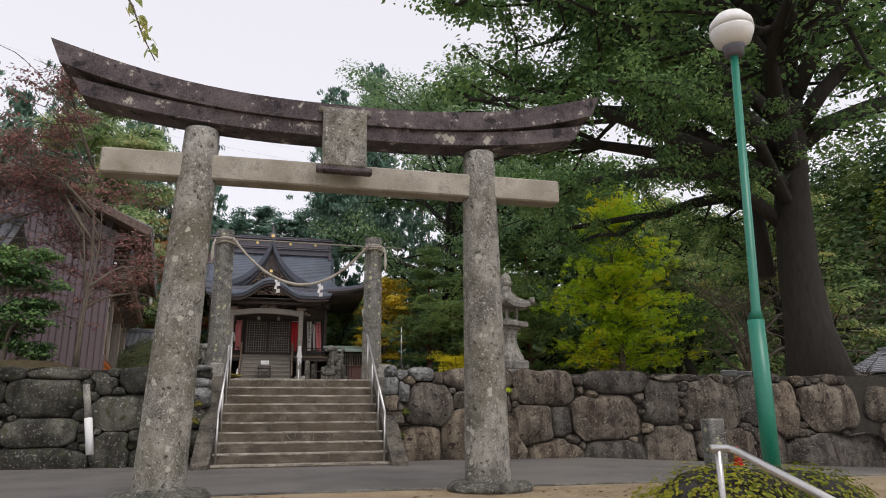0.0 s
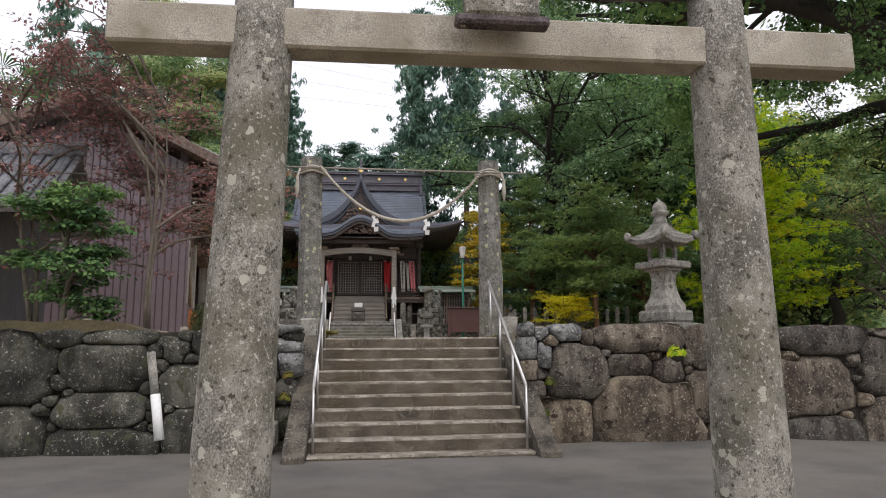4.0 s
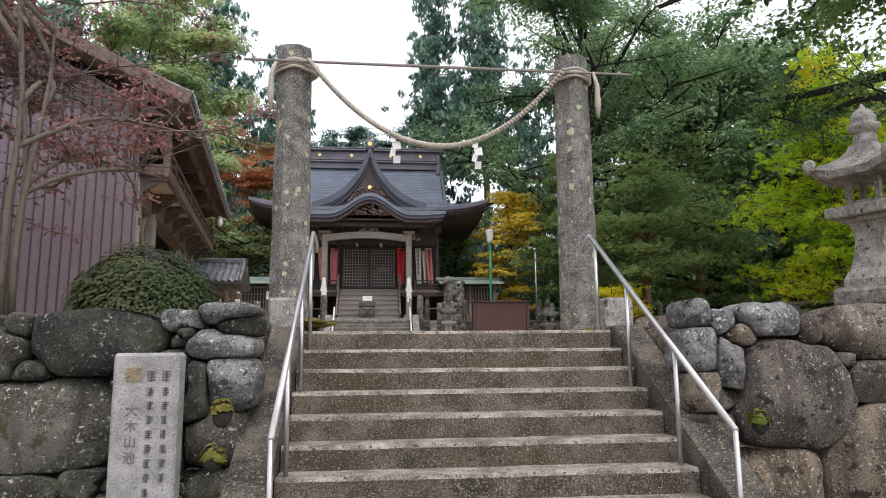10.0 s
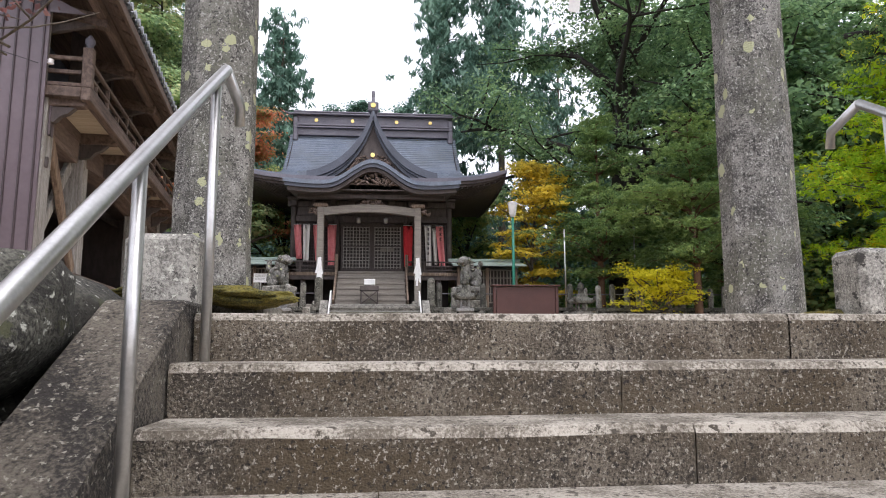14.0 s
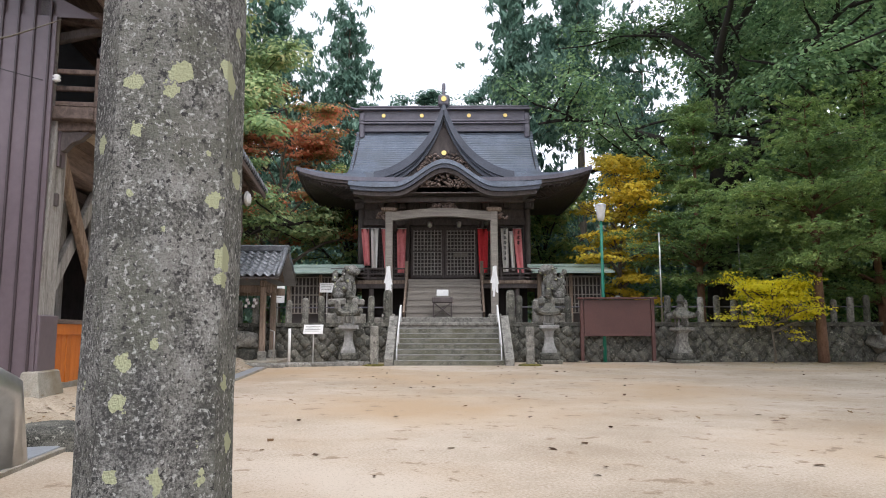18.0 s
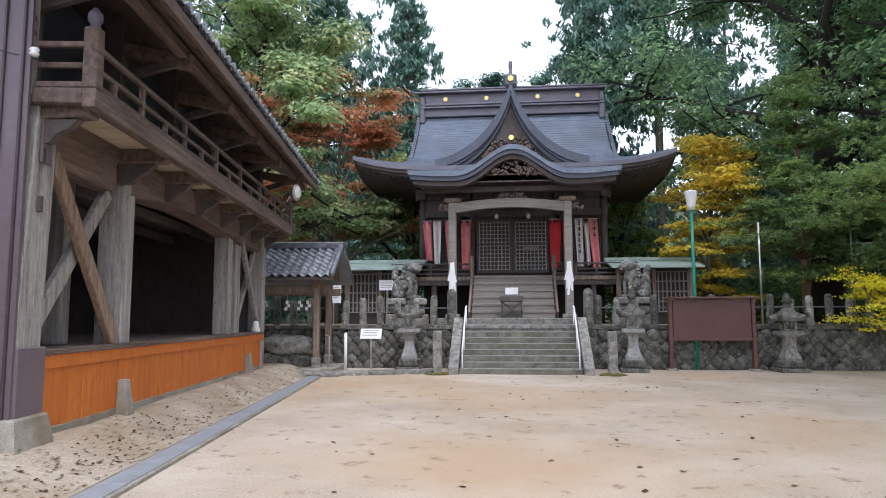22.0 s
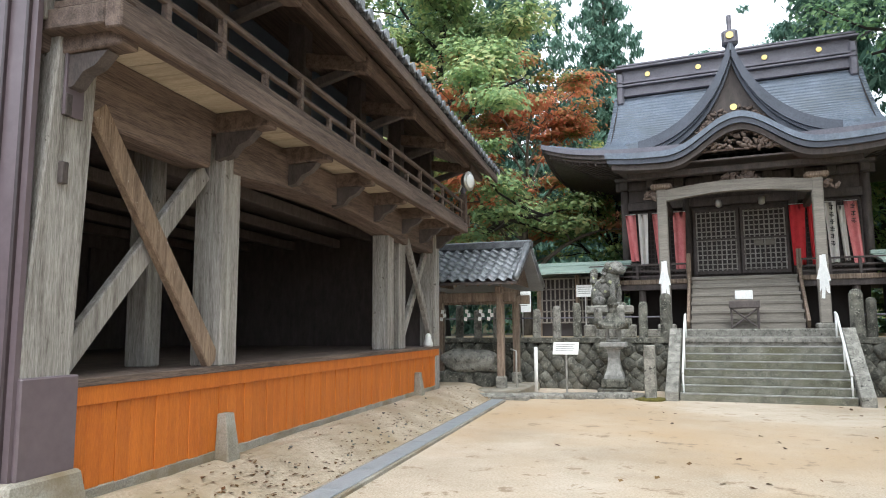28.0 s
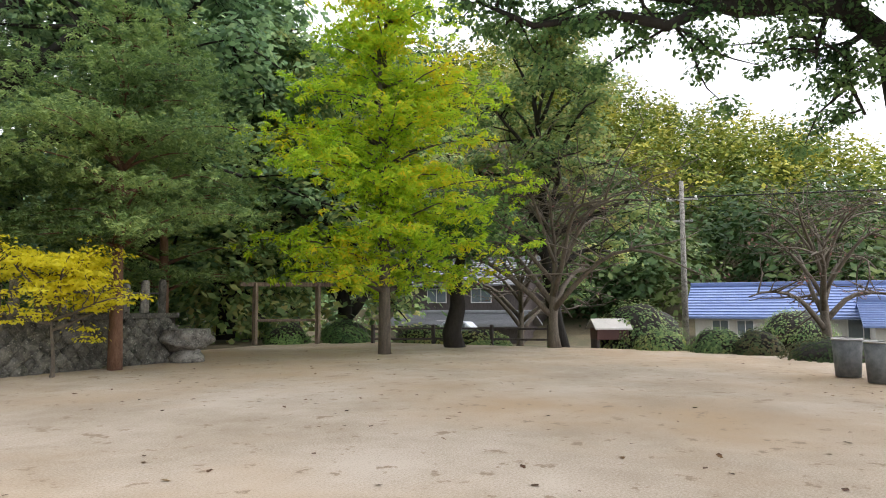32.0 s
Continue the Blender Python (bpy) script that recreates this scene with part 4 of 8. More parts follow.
# posts
def post(u, v, w, d, z0, z1, mat=WOOD_OLD):
    return sp("post", box(u - w / 2, u + w / 2, v - d / 2, v + d / 2, z0, z1, 0.012), mat)


bm = bmesh.new()
ends = [[bm.verts.new((u + du * w_, 0.2 + dv * 0.2, z)) for du, dv in ((-1, -1), (1, -1), (1, 1), (-1, 1))] for u, w_, z in ((0.03, 0.23, 2.68), (0.18, 0.19, 5.2))]
for k in range(4):
    bm.faces.new((ends[0][k], ends[0][(k + 1) % 4], ends[1][(k + 1) % 4], ends[1][k]))
bmesh.ops.bevel(bm, geom=bm.edges[:], offset=0.015, segments=1, affect="EDGES")
sp("corner_post", bm, WOOD_OLD, "tapered silver-grey corner post with dark checks")
for z in (4.05, 4.55):
    sp("peg", box(0.03, 0.09, -0.04, 0.02, z, z + 0.16, 0.006), WOOD_DK, "dark peg driven into the post")
sp("post_shoe", box(-0.19, 0.31, -0.03, 0.44, 2.0, 2.7, 0.012), CLAD, "brown steel post shoe")
bm = bmesh.new()
vs = [bm.verts.new(c) for c in ((-0.4, -0.18, 1.45), (0.42, -0.18, 1.45), (0.42, 0.2, 1.45), (-0.4, 0.2, 1.45), (-0.29, -0.08, 2.04), (0.33, -0.08, 2.04), (0.33, 0.1, 2.04), (-0.29, 0.1, 2.04))]
for f in ((0, 1, 5, 4), (1, 2, 6, 5), (2, 3, 7, 6), (3, 0, 4, 7), (4, 5, 6, 7)):
    bm.faces.new([vs[i] for i in f])
bmesh.ops.bevel(bm, geom=bm.edges[:], offset=0.02, segments=1, affect="EDGES")
sp("post_plinth", bm, CONCRETE, "stained concrete plinth")
post(2.32, 0.2, 0.3, 0.34, 2.66, 5.0)
post(1.95, 0.75, 0.22, 0.24, 2.66, 5.0)
post(7.5, 0.25, 0.3, 0.3, 2.66, 5.0)
post(8.2, 0.3, 0.36, 0.36, 2.66, 5.0)
post(10.3, 0.2, 0.34, 0.34, 1.6, 5.2)
# cross braces
for a, b, off in (((0.36, 2.7), (2.12, 4.62), 0.26), ((0.47, 4.75), (2.16, 2.7), 0.12)):
    sp("cross_brace", beam((a[0], off, a[1]), (b[0], off, b[1]), 0.09, 0.2), WOOD_OLD if off > 0.2 else WOOD_RED, "diagonal timber brace")
for a, b, off in (((8.4, 2.7), (10.2, 4.7), 0.26), ((8.4, 4.7), (10.2, 2.7), 0.12)):
    sp("cross_brace", beam((a[0], off, a[1]), (b[0], off, b[1]), 0.09, 0.16), WOOD_OLD, "diagonal timber brace")


# great curved front beam
def arch(u, v):
    x = 2.3 + 5.9 * u
    zb = 4.62 + 0.16 * math.sin(math.pi * u) - 0.05 * u
    zt = 5.06 + 0.1 * math.sin(math.pi * u)
    q = v * 4
    ring = [(0.02, zb), (0.02, zt), (0.42, zt), (0.42, zb), (0.02, zb)][int(round(q))]
    wob = 0.025 * noise.noise((x * 1.7, q, 0))
    return (x, ring[0] + wob, ring[1] + wob)


sp("front_beam", grid(arch, 24, 4), WOOD_MID, "massive curved log beam over the stage opening")
sp("short_beam", box(0.26, 2.0, 0.08, 0.4, 4.62, 5.02, 0.02), WOOD_MID)
sp("short_beam", box(8.38, 10.15, 0.08, 0.4, 4.62, 5.02, 0.02), WOOD_MID)
# upper frame, beams carrying the balcony
sp("wall_plate", box(-0.1, LEN + 0.1, 0.08, 0.36, 5.0, 5.2, 0.015), WOOD_MID)
for u in (0.1, 2.15, 3.55, 5.0, 6.45, 7.9, 9.2, 10.3):
    cb = sp("cantilever_beam", beam((u, 0.5, 5.08), (u, -0.5, 5.12), 0.18, 0.2), WOOD_MID, "timber bracket carrying the balcony")
    bm = bmesh.new()
    pr = [(0.1, 4.72), (-0.08, 4.76), (-0.16, 4.86), (-0.26, 4.9), (-0.36, 5.0), (0.1, 5.0)]
    a = [bm.verts.new((u - 0.06, y, z)) for y, z in pr]
    b = [bm.verts.new((u + 0.06, y, z)) for y, z in pr]
    bm.faces.new(a[::-1]); bm.faces.new(b)
    for k in range(len(pr)):
        bm.faces.new((a[k], a[(k + 1) % len(pr)], b[(k + 1) % len(pr)], b[k]))
    bmesh.ops.recalc_face_normals(bm, faces=bm.faces)
    sp("corbel", bm, WOOD_DK, "carved cloud-shaped corbel", parent=cb)
n = 40
for k in range(n):
    u0 = 0.0 + (LEN + 0.1) * k / n
    sp("balcony_board", box(u0 + 0.004, u0 + (LEN + 0.1) / n - 0.004, -0.48, 0.1, 5.2, 5.235, 0.003), PALE_WOOD)
sp("balcony_edge", box(-0.12, LEN + 0.2, -0.6, -0.46, 5.08, 5.28, 0.012), WOOD_MID, "brown balcony edge beam")
sp("balcony_edge", box(-0.12, 0.06, -0.46, 0.1, 5.12, 5.28, 0.012), WOOD_MID, "brown balcony edge beam")
rail = sp("railing", box(-0.05, LEN + 0.15, -0.55, -0.49, 5.72, 5.78, 0.01), WOOD_MID, "two-rail timber balustrade")
sp("rail", box(-0.05, LEN + 0.15, -0.545, -0.495, 5.5, 5.55, 0.008), WOOD_MID, parent=rail)
sp("rail", box(-0.05, LEN + 0.15, -0.56, -0.48, 5.29, 5.37, 0.008), WOOD_MID, parent=rail)
for z in (5.33, 5.53, 5.75):
    sp("rail", box(-0.07, -0.01, -0.5, 0.06, z - 0.03, z + 0.03, 0.008), WOOD_MID, parent=rail)
for k in range(15):
    u = 0.75 * k + 0.45
    sp("baluster", box(u - 0.03, u + 0.03, -0.55, -0.49, 5.28, 5.74 if k % 2 else 5.52, 0.006), WOOD_MID, parent=rail)
for u in (-0.04, LEN + 0.1):
    sp("newel", box(u - 0.075, u + 0.075, -0.6, -0.45, 5.28, 5.92, 0.012), WOOD_MID, "square newel post", parent=rail)
    sp("newel_cap", lathe([(0.06, 0), (0.05, 0.05), (0.075, 0.09), (0.07, 0.15), (0.02, 0.22)], 12, at=(u, -0.525, 5.92)), COPPER_DK, smooth=True, parent=rail)
# upper posts behind the balcony and the loft, whose dimness is coloured in
for u in (0.1, 2.2, 4.2, 6.2, 8.2, 10.3):
    post(u, 0.25, 0.24, 0.24, 5.2, 7.2, WOOD_DK)
sp("loft_wall", box(0.1, LEN, 1.3, 1.36, 5.2, 7.6, 0), LOFT, "loft wall with its bluish shade put into the colour")
sp("loft_floor", box(0.1, LEN, 0.4, DEP - 0.1, 5.06, 5.12, 0), WOOD_DK)
sp("back_wall", box(0, LEN, DEP - 0.12, DEP, 1.6, 7.2, 0), WOOD_DK, "dark boarded back wall of the stage")
sp("end_wall", box(LEN - 0.12, LEN, 0.4, DEP, 1.6, 7.2, 0), WOOD_DK, "dark boarded end wall of the stage")
for k in range(9):
    sp("backdrop_board", box(0.4 + k * 1.1, 0.4 + k * 1.1 + 1.04, DEP - 0.2, DEP - 0.14, 2.66, 4.6 + 0.25 * (k % 2), 0.006), WOOD_DK, "plain brown backdrop panel")
sp("stage_drum", lathe([(0.2, 0), (0.26, 0.12), (0.26, 0.4), (0.2, 0.52)], 16, at=(1.5, 3.6, 2.66)), RED, "dim red round prop", True)
for k in range(5):
    sp("tie_beam", beam((0.3, 1.2 + 1.1 * k, 4.86), (LEN - 0.2, 1.2 + 1.1 * k, 4.9), 0.14, 0.18), WOOD_DK)
# clad near wall with standing ribs, the seam shadows put into the rib colour
clad = sp("clad_wall", box(-0.22, -0.175, 0.0, DEP, 1.8, 6.4, 0), CLAD, "brown ribbed steel cladding")
bm = bmesh.new()
vs = [bm.verts.new(c) for c in ((-0.19, -0.5, 6.4), (-0.19, DEP, 6.4), (-0.19, DEP / 2 - 0.3, 8.05))]
bm.faces.new(vs)
sp("gable_cladding", bm, CLAD, parent=clad)
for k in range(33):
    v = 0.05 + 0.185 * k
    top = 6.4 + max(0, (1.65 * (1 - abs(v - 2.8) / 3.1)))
    sp("rib", box(-0.25, -0.2, v, v + 0.026, 1.8, top, 0.004), RIB_SHADE, parent=clad)
sp("sill", box(-0.235, -0.1, 0.52, DEP, 1.45, 1.795, 0.01), CONCRETE, "weathered sill under the cladding", parent=clad)
bm = bmesh.new()
vs = [bm.verts.new(c) for c in ((-0.44, 2.32, 1.45), (-0.14, 2.32, 1.45), (-0.14, 2.62, 1.45), (-0.44, 2.62, 1.45), (-0.36, 2.38, 2.25), (-0.16, 2.38, 2.25), (-0.16, 2.56, 2.25), (-0.36, 2.56, 2.25))]
for f in ((0, 1, 5, 4), (1, 2, 6, 5), (2, 3, 7, 6), (3, 0, 4, 7), (4, 5, 6, 7)):
    bm.faces.new([vs[i] for i in f])
sp("footing_stub", bm, CONCRETE, "tapered concrete footing stub", parent=clad)
post(-0.12, 0.12, 0.14, 0.2, 5.2, 6.7, WOOD_OLD)
sp("corner_flashing", box(0.02, 0.2, -0.035, -0.012, 4.55, 5.2, 0.004), CLAD, "steel corner flashing")

# roof: tiled slope towards the yard, a second slope behind
RU0, RU1 = -1.0, LEN + 1.5


def roof_front(u, v):
    y = 2.8 - 3.8 * v
    return (RU0 + (RU1 - RU0) * u, y, 8.35 - 1.82 * v + 0.12 * v * v)


roof = sp("roof", slab_grid(roof_front, 1, 6, 0.1), WOOD_MID, "grey tiled gable roof with a brown fascia")
sp("back_slope", slab_grid(lambda u, v: (RU0 + (RU1 - RU0) * u, 2.8 + 4.0 * v, 8.35 - 1.8 * v), 1, 4, 0.1), GREY_ROOF, parent=roof)
bm = bmesh.new()
for k in range(46):
    u = RU0 + 0.12 + (RU1 - RU0 - 0.2) * k / 45
    tube([(u, 2.8 - 3.84 * f, 8.35 - 1.82 * f + 0.12 * f * f + 0.035) for f in np.linspace(0, 1, 9)], 0.06, 6, bm)
tagged(sp("tile_roll", bm, TILE, parent=roof), kind="stuff")
bm = bmesh.new()
for i in range(12):
    f0, f1 = i / 12, (i + 1) / 12
    z = lambda f: 8.35 - 1.82 * f + 0.12 * f * f
    ya, yb = 2.8 - 3.84 * f0, 2.8 - 3.84 * f1
    vs = [bm.verts.new(c) for c in ((RU0, ya, z(f0) + 0.01), (RU1, ya, z(f0) + 0.01), (RU1, yb, z(f1) + 0.04), (RU0, yb, z(f1) + 0.04))]
    bm.faces.new(vs)
sp("tile_course", bm, TILE, parent=roof)
for k in range(46):
    u = RU0 + 0.12 + (RU1 - RU0 - 0.2) * k / 45
    sp("eave_tile", lathe([(0.07, 0), (0.07, 0.03)], 10, at=(0, 0, 0)), TILE, parent=roof).matrix_basis = pose(u, -1.07, 6.69, 90, 0, 0)
sp("fascia", box(RU0, RU1, -1.04, -0.98, 6.44, 6.6, 0.008), WOOD_MID, "brown eave fascia", parent=roof)
for s, v0, v1, za, zb in ((-1, -1.05, 2.8, 6.58, 8.38), (1, 2.8, 6.8, 8.38, 6.5)):
    sp("barge_board", beam((RU0 + 0.02, v0, za - 0.06), (RU0 + 0.02, v1, zb - 0.06), 0.07, 0.26), WOOD_MID, "reddish-brown barge board", parent=roof)
sp("ridge", box(RU0, RU1, 2.64, 2.96, 8.36, 8.62, 0.03), TILE, parent=roof)
for k in range(26):
    u = RU0 + 0.3 + (RU1 - RU0 - 0.5) * k / 25
    sp("rafter", beam((u, 0.3, 7.36), (u, -0.98, 6.56), 0.07, 0.09), WOOD_MID, parent=roof)
for u in (0.1, 2.2, 4.2, 6.2, 8.2, 10.3):
    sp("outrigger", beam((u, 0.4, 6.62), (u, -0.75, 6.42), 0.16, 0.2), WOOD_MID, parent=roof)
    sp("strut", beam((u, 0.2, 6.2), (u, -0.55, 6.42), 0.1, 0.12), WOOD_DK, parent=roof)
sp("purlin", box(RU0 + 0.2, RU1 - 0.2, -0.72, -0.58, 6.46, 6.6, 0.01), WOOD_MID, parent=roof)
# round floodlight on the balcony corner
fl = thing("floodlight", SM @ pose(9.45, -0.75, 5.98, 0, 0, -20), "round pale floodlight on a bracket at the balcony", "floodlight")
part("lamp_head", lathe([(0.02, 0), (0.12, 0.03), (0.19, 0.12), (0.2, 0.16), (0.18, 0.175)], 20), STEEL, fl, smooth=True).matrix_basis = pose(0, 0, 0, 90, 0, 0)
part("lens", lathe([(0.17, 0.17), (0.12, 0.2), (0.02, 0.21)], 20), GLASS_W, fl, smooth=True).matrix_basis = pose(0, 0, 0, 90, 0, 0)
part("bracket", tube([(0, 0.02, -0.05), (0, 0.1, -0.2), (0, 0.2, -0.22)], 0.02, 8), STEEL, fl)
# power line to the cladding
wire = thing("power_line", None, "thin black service wire with a white insulator", "wire")
p0, p1 = SM @ Vector((-0.05, -0.12, 5.55)), Vector((-14, 15.0, 7.4))
part("wire", tube([p0.lerp(p1, f) - Vector((0, 0, 1.2 * f * (1 - f))) for f in np.linspace(0, 1, 14)], 0.005, 5), INK, wire)
ins = part("insulator", lathe([(0.03, 0), (0.05, 0.02), (0.03, 0.04), (0.05, 0.06), (0.03, 0.08)], 10), WHITE, wire, smooth=True)
ins.matrix_basis = Matrix.Translation(SM @ Vector((-0.3, -0.08, 5.53)))
cat_fig = tagged(mesh_ob("small_figurine", lathe([(0.09, 0), (0.1, 0.06), (0.07, 0.14), (0.06, 0.17), (0.065, 0.22), (0.02, 0.27)], 12), WHITE, True), "small pale figurine on the stage edge", "figurine")
cat_fig.matrix_basis = SM @ pose(9.7, 0.06, 2.66)

# drain channel with steel covers
drain = thing("drain_channel", None, "long steel-covered drain channel set in the sand", "drain", kind="structure")
a, b = Vector((-3.2, 19.6, 0)), Vector((-5.2, 34.4, 0))
d = (b - a).normalized()
nrm = Vector((d.y, -d.x, 0))
for k in range(16):
    p, q = a.lerp(b, k / 16), a.lerp(b, (k + 1) / 16)
    m = Matrix.Translation((p + q) / 2 + Vector((0, 0, YARD + 0.03))) @ d.to_track_quat("X", "Z").to_matrix().to_4x4()
    part("cover", box(-(q - p).length / 2 + 0.004, (q - p).length / 2 - 0.004, -0.125, 0.125, -0.03, 0.015, 0.004, m), GRATE, drain)
for s in (-1, 1):
    m = Matrix.Translation((a + b) / 2 + nrm * s * 0.15 + Vector((0, 0, YARD))) @ d.to_track_quat("X", "Z").to_matrix().to_4x4()
    part("edge", box(-(b - a).length / 2, (b - a).length / 2, -0.025, 0.025, -0.05, 0.035, 0.004, m), CONCRETE, drain)


# ---- shrine hall on its terrace ----
HC = 0.34
TZ = 2.95
# terrace with a stone facing
terrace = thing("terrace", None, "stone-faced terrace carrying the shrine hall", "terrace", kind="structure")
part("core", box(-16, 16.6, 41.15, 62, 1.3, TZ, 0), STONE_DK, terrace)
part("coping", box(-9.5, -1.55, 40.6, 41.2, TZ - 0.14, TZ + 0.02, 0.02), STONE_DK, terrace)
part("coping", box(2.7, 16.6, 40.6, 41.2, TZ - 0.14, TZ + 0.02, 0.02), STONE_DK, terrace)
part("core_front", box(-9.5, -1.5, 40.78, 41.3, 1.3, TZ - 0.05, 0), JOINT, terrace)
part("core_front", box(2.65, 16.6, 40.78, 41.3, 1.3, TZ - 0.05, 0), JOINT, terrace)
part("stair_cheek", box(-1.6, 2.7, 39.9, 41.3, 1.3, TZ - 0.02, 0), STONE_S, terrace)
part("paving", box(-1.6, 2.7, 39.85, 42.6, TZ - 0.1, TZ + 0.03, 0.02), STONE_S, terrace, "grey paving slab")
part("platform_edge", box(-2.6, 3.3, 42.35, 46, TZ, 3.2, 0.03), STONE_S, terrace, "cut-stone platform edge")
part("forecourt", box(-9.5, 16.55, 41.2, 56, TZ - 0.05, TZ + 0.01, 0), EARTH, terrace)
meshes = []
for k in range(10):
    bm = boulder_bm(0.42, 0.3, 0.42, k + 40, 3.4, 0.14, 2)
    me = bpy.data.meshes.new("wall_stone")
    bm.to_mesh(me)
    bm.free()
    me.materials.append(STONE_DK)
    me.polygons.foreach_set("use_smooth", [True] * len(me.polygons))
    meshes.append(me)
r = random.Random(3)
for x0, x1 in ((-9.4, -1.55), (2.75, 16.4)):
    row = 0
    z = 1.58
    while z < TZ - 0.16:
        x = x0 + (row % 2) * 0.19
        while x < x1:
            ob = new("stone", r.choice(meshes))
            ob.parent = terrace
            ob.location = (x, 40.74 + r.uniform(-0.03, 0.03), z)
            ob.rotation_euler = (r.uniform(-0.2, 0.2), radians(45) + r.uniform(-0.15, 0.15), r.uniform(-0.2, 0.2))
            ob.scale = [r.uniform(0.85, 1.12)] * 3
            x += 0.40
        z += 0.215
        row += 1

# terrace stairs
tst = thing("terrace_stairs", None, "eight granite steps with pale worn nosings up to the shrine", "stairs", kind="structure")
for k in range(8):
    z = 1.5 + 0.181 * (k + 1)
    y = 38.3 + 0.25 * k
    st = part("step", box(-1.3, 2.4, y, 40.0, z - 0.181 if k else 1.4, z, 0.008), TERRACE_STEP, tst)
    part("nosing", box(-1.3, 2.4, y - 0.008, y + 0.08, z - 0.026, z + 0.004, 0.003), STELE, st)
for x0, x1 in ((-1.62, -1.32), (2.42, 2.72)):
    bm = bmesh.new()
    pr = [(38.1, 1.4), (38.1, 1.72), (40.2, 3.22), (40.5, 3.22), (40.5, 1.4)]
    a = [bm.verts.new((x0, y, z)) for y, z in pr]
    b = [bm.verts.new((x1, y, z)) for y, z in pr]
    bm.faces.new(a[::-1]); bm.faces.new(b)
    for k in range(5):
        bm.faces.new((a[k], a[(k + 1) % 5], b[(k + 1) % 5], b[k]))
    bmesh.ops.bevel(bm, geom=bm.edges[:], offset=0.015, segments=1, affect="EDGES")
    bmesh.ops.recalc_face_normals(bm, faces=bm.faces)
    part("side_slab", bm, STONE_S, tst)
for x in (-1.22, 2.32):
    hr = thing("handrail", None, "slim white-painted steel handrail on the terrace stairs", "handrail", "terrace handrails")
    part("rail", tube([(x, 38.4, 2.15), (x, 40.1, 3.55), (x, 40.35, 3.6)], 0.03, 8), WHITE, hr, smooth=True)
    for y, z in ((38.45, 2.2), (39.3, 2.9), (40.3, 3.58)):
        part("post", tube([(x, y, z - 0.75 + (0.06 if y < 38.5 else 0)), (x, y, z)], 0.022, 8), WHITE, hr, smooth=True)

# stone fence along the terrace edge
fence = thing("stone_fence", None, "row of short round-topped granite fence posts", "stone fence")
pm = []
for k in range(3):
    bm = lathe([(0.13, 0), (0.125, 0.86), (0.1, 0.93), (0.05, 0.96)], 8)
    me = bpy.data.meshes.new("fence_post")
    bm.to_mesh(me)
    bm.free()
    me.materials.append((STONE_S, STONE_DK, STONE_S)[k])
    pm.append(me)
x = -8.6
k = 0
while x < 16.2:
    if not (-1.9 < x < 2.9):
        ob = new("post", pm[k % 3])
        ob.parent = fence
        ob.location = (x, 40.9, TZ)
        ob.scale = (1, 0.85, 1 + 0.1 * math.sin(k * 2.1))
        ob.rotation_euler = (0.02 * math.sin(k), 0.02 * math.cos(k * 1.3), 0.3 * math.sin(k * 3))
    x += 0.62
    k += 1
part("tie_rail", tube([(-8.8, 40.9, TZ + 0.6), (-1.9, 40.9, TZ + 0.6)], 0.022, 6), COPPER_DK, fence)
part("tie_rail", tube([(2.9, 40.9, TZ + 0.6), (16.2, 40.9, TZ + 0.6)], 0.022, 6), COPPER_DK, fence)
for x in (-1.75, 2.85):
    ob = tagged(mesh_ob("newel_post", lathe([(0.17, 0), (0.165, 1.12), (0.12, 1.22), (0.05, 1.25)], 8), STONE_DK), "thick round-topped stone newel at the stair head", "stone post", "stair-head newels")
    ob.location = (x, 40.75, TZ)
for x, h in ((-1.95, 1.32), (3.25, 1.3)):
    ob = tagged(mesh_ob("name_post", box(-0.13, 0.13, -0.13, 0.13, -0.05, h, 0.02), STONE_S), "square inscribed stone post standing in the sand", "stone post", "name posts")
    ob.location = (x, 38.15, YARD)
    mo = tagged(mesh_ob("moss_patch", boulder_bm(0.8, 0.6, 0.14, x, 2, 0.3), MOSS, True), "golden moss clump round a post foot", "moss")
    mo.location = (x, 38.15, YARD + 0.01)

def scroll_carving(w, h, seed, count=46):
    """A pierced carving of small curled lobes inside a low arch."""
    bm = bmesh.new()
    r = random.Random(seed)
    for _ in range(count):
        x = r.uniform(-1, 1)
        z = r.uniform(0, 1) * (1 - x * x) ** 0.8
        bmesh.ops.create_icosphere(bm, subdivisions=1, radius=r.uniform(0.05, 0.1), matrix=pose(x * w / 2, r.uniform(-0.05, 0.03), z * h - h / 2, 0, r.uniform(0, 180), 0) @ Matrix.Diagonal((1.5, 0.8, 0.75, 1)))
    bx(bm, -w / 2, w / 2, 0.02, 0.06, -h / 2, -h / 2 + 0.06)
    return bm


hall = thing("shrine_hall", None, "dark timber shrine hall under a sweeping blue-grey copper roof", "shrine hall")


def hp(name, bm, mat, label="", smooth=False, parent=None):
    return part(name, bm, mat, parent or hall, label, smooth)


VZ = 4.9   # veranda floor
WY = 46.3  # front wall
HW = 3.85  # half width of the body
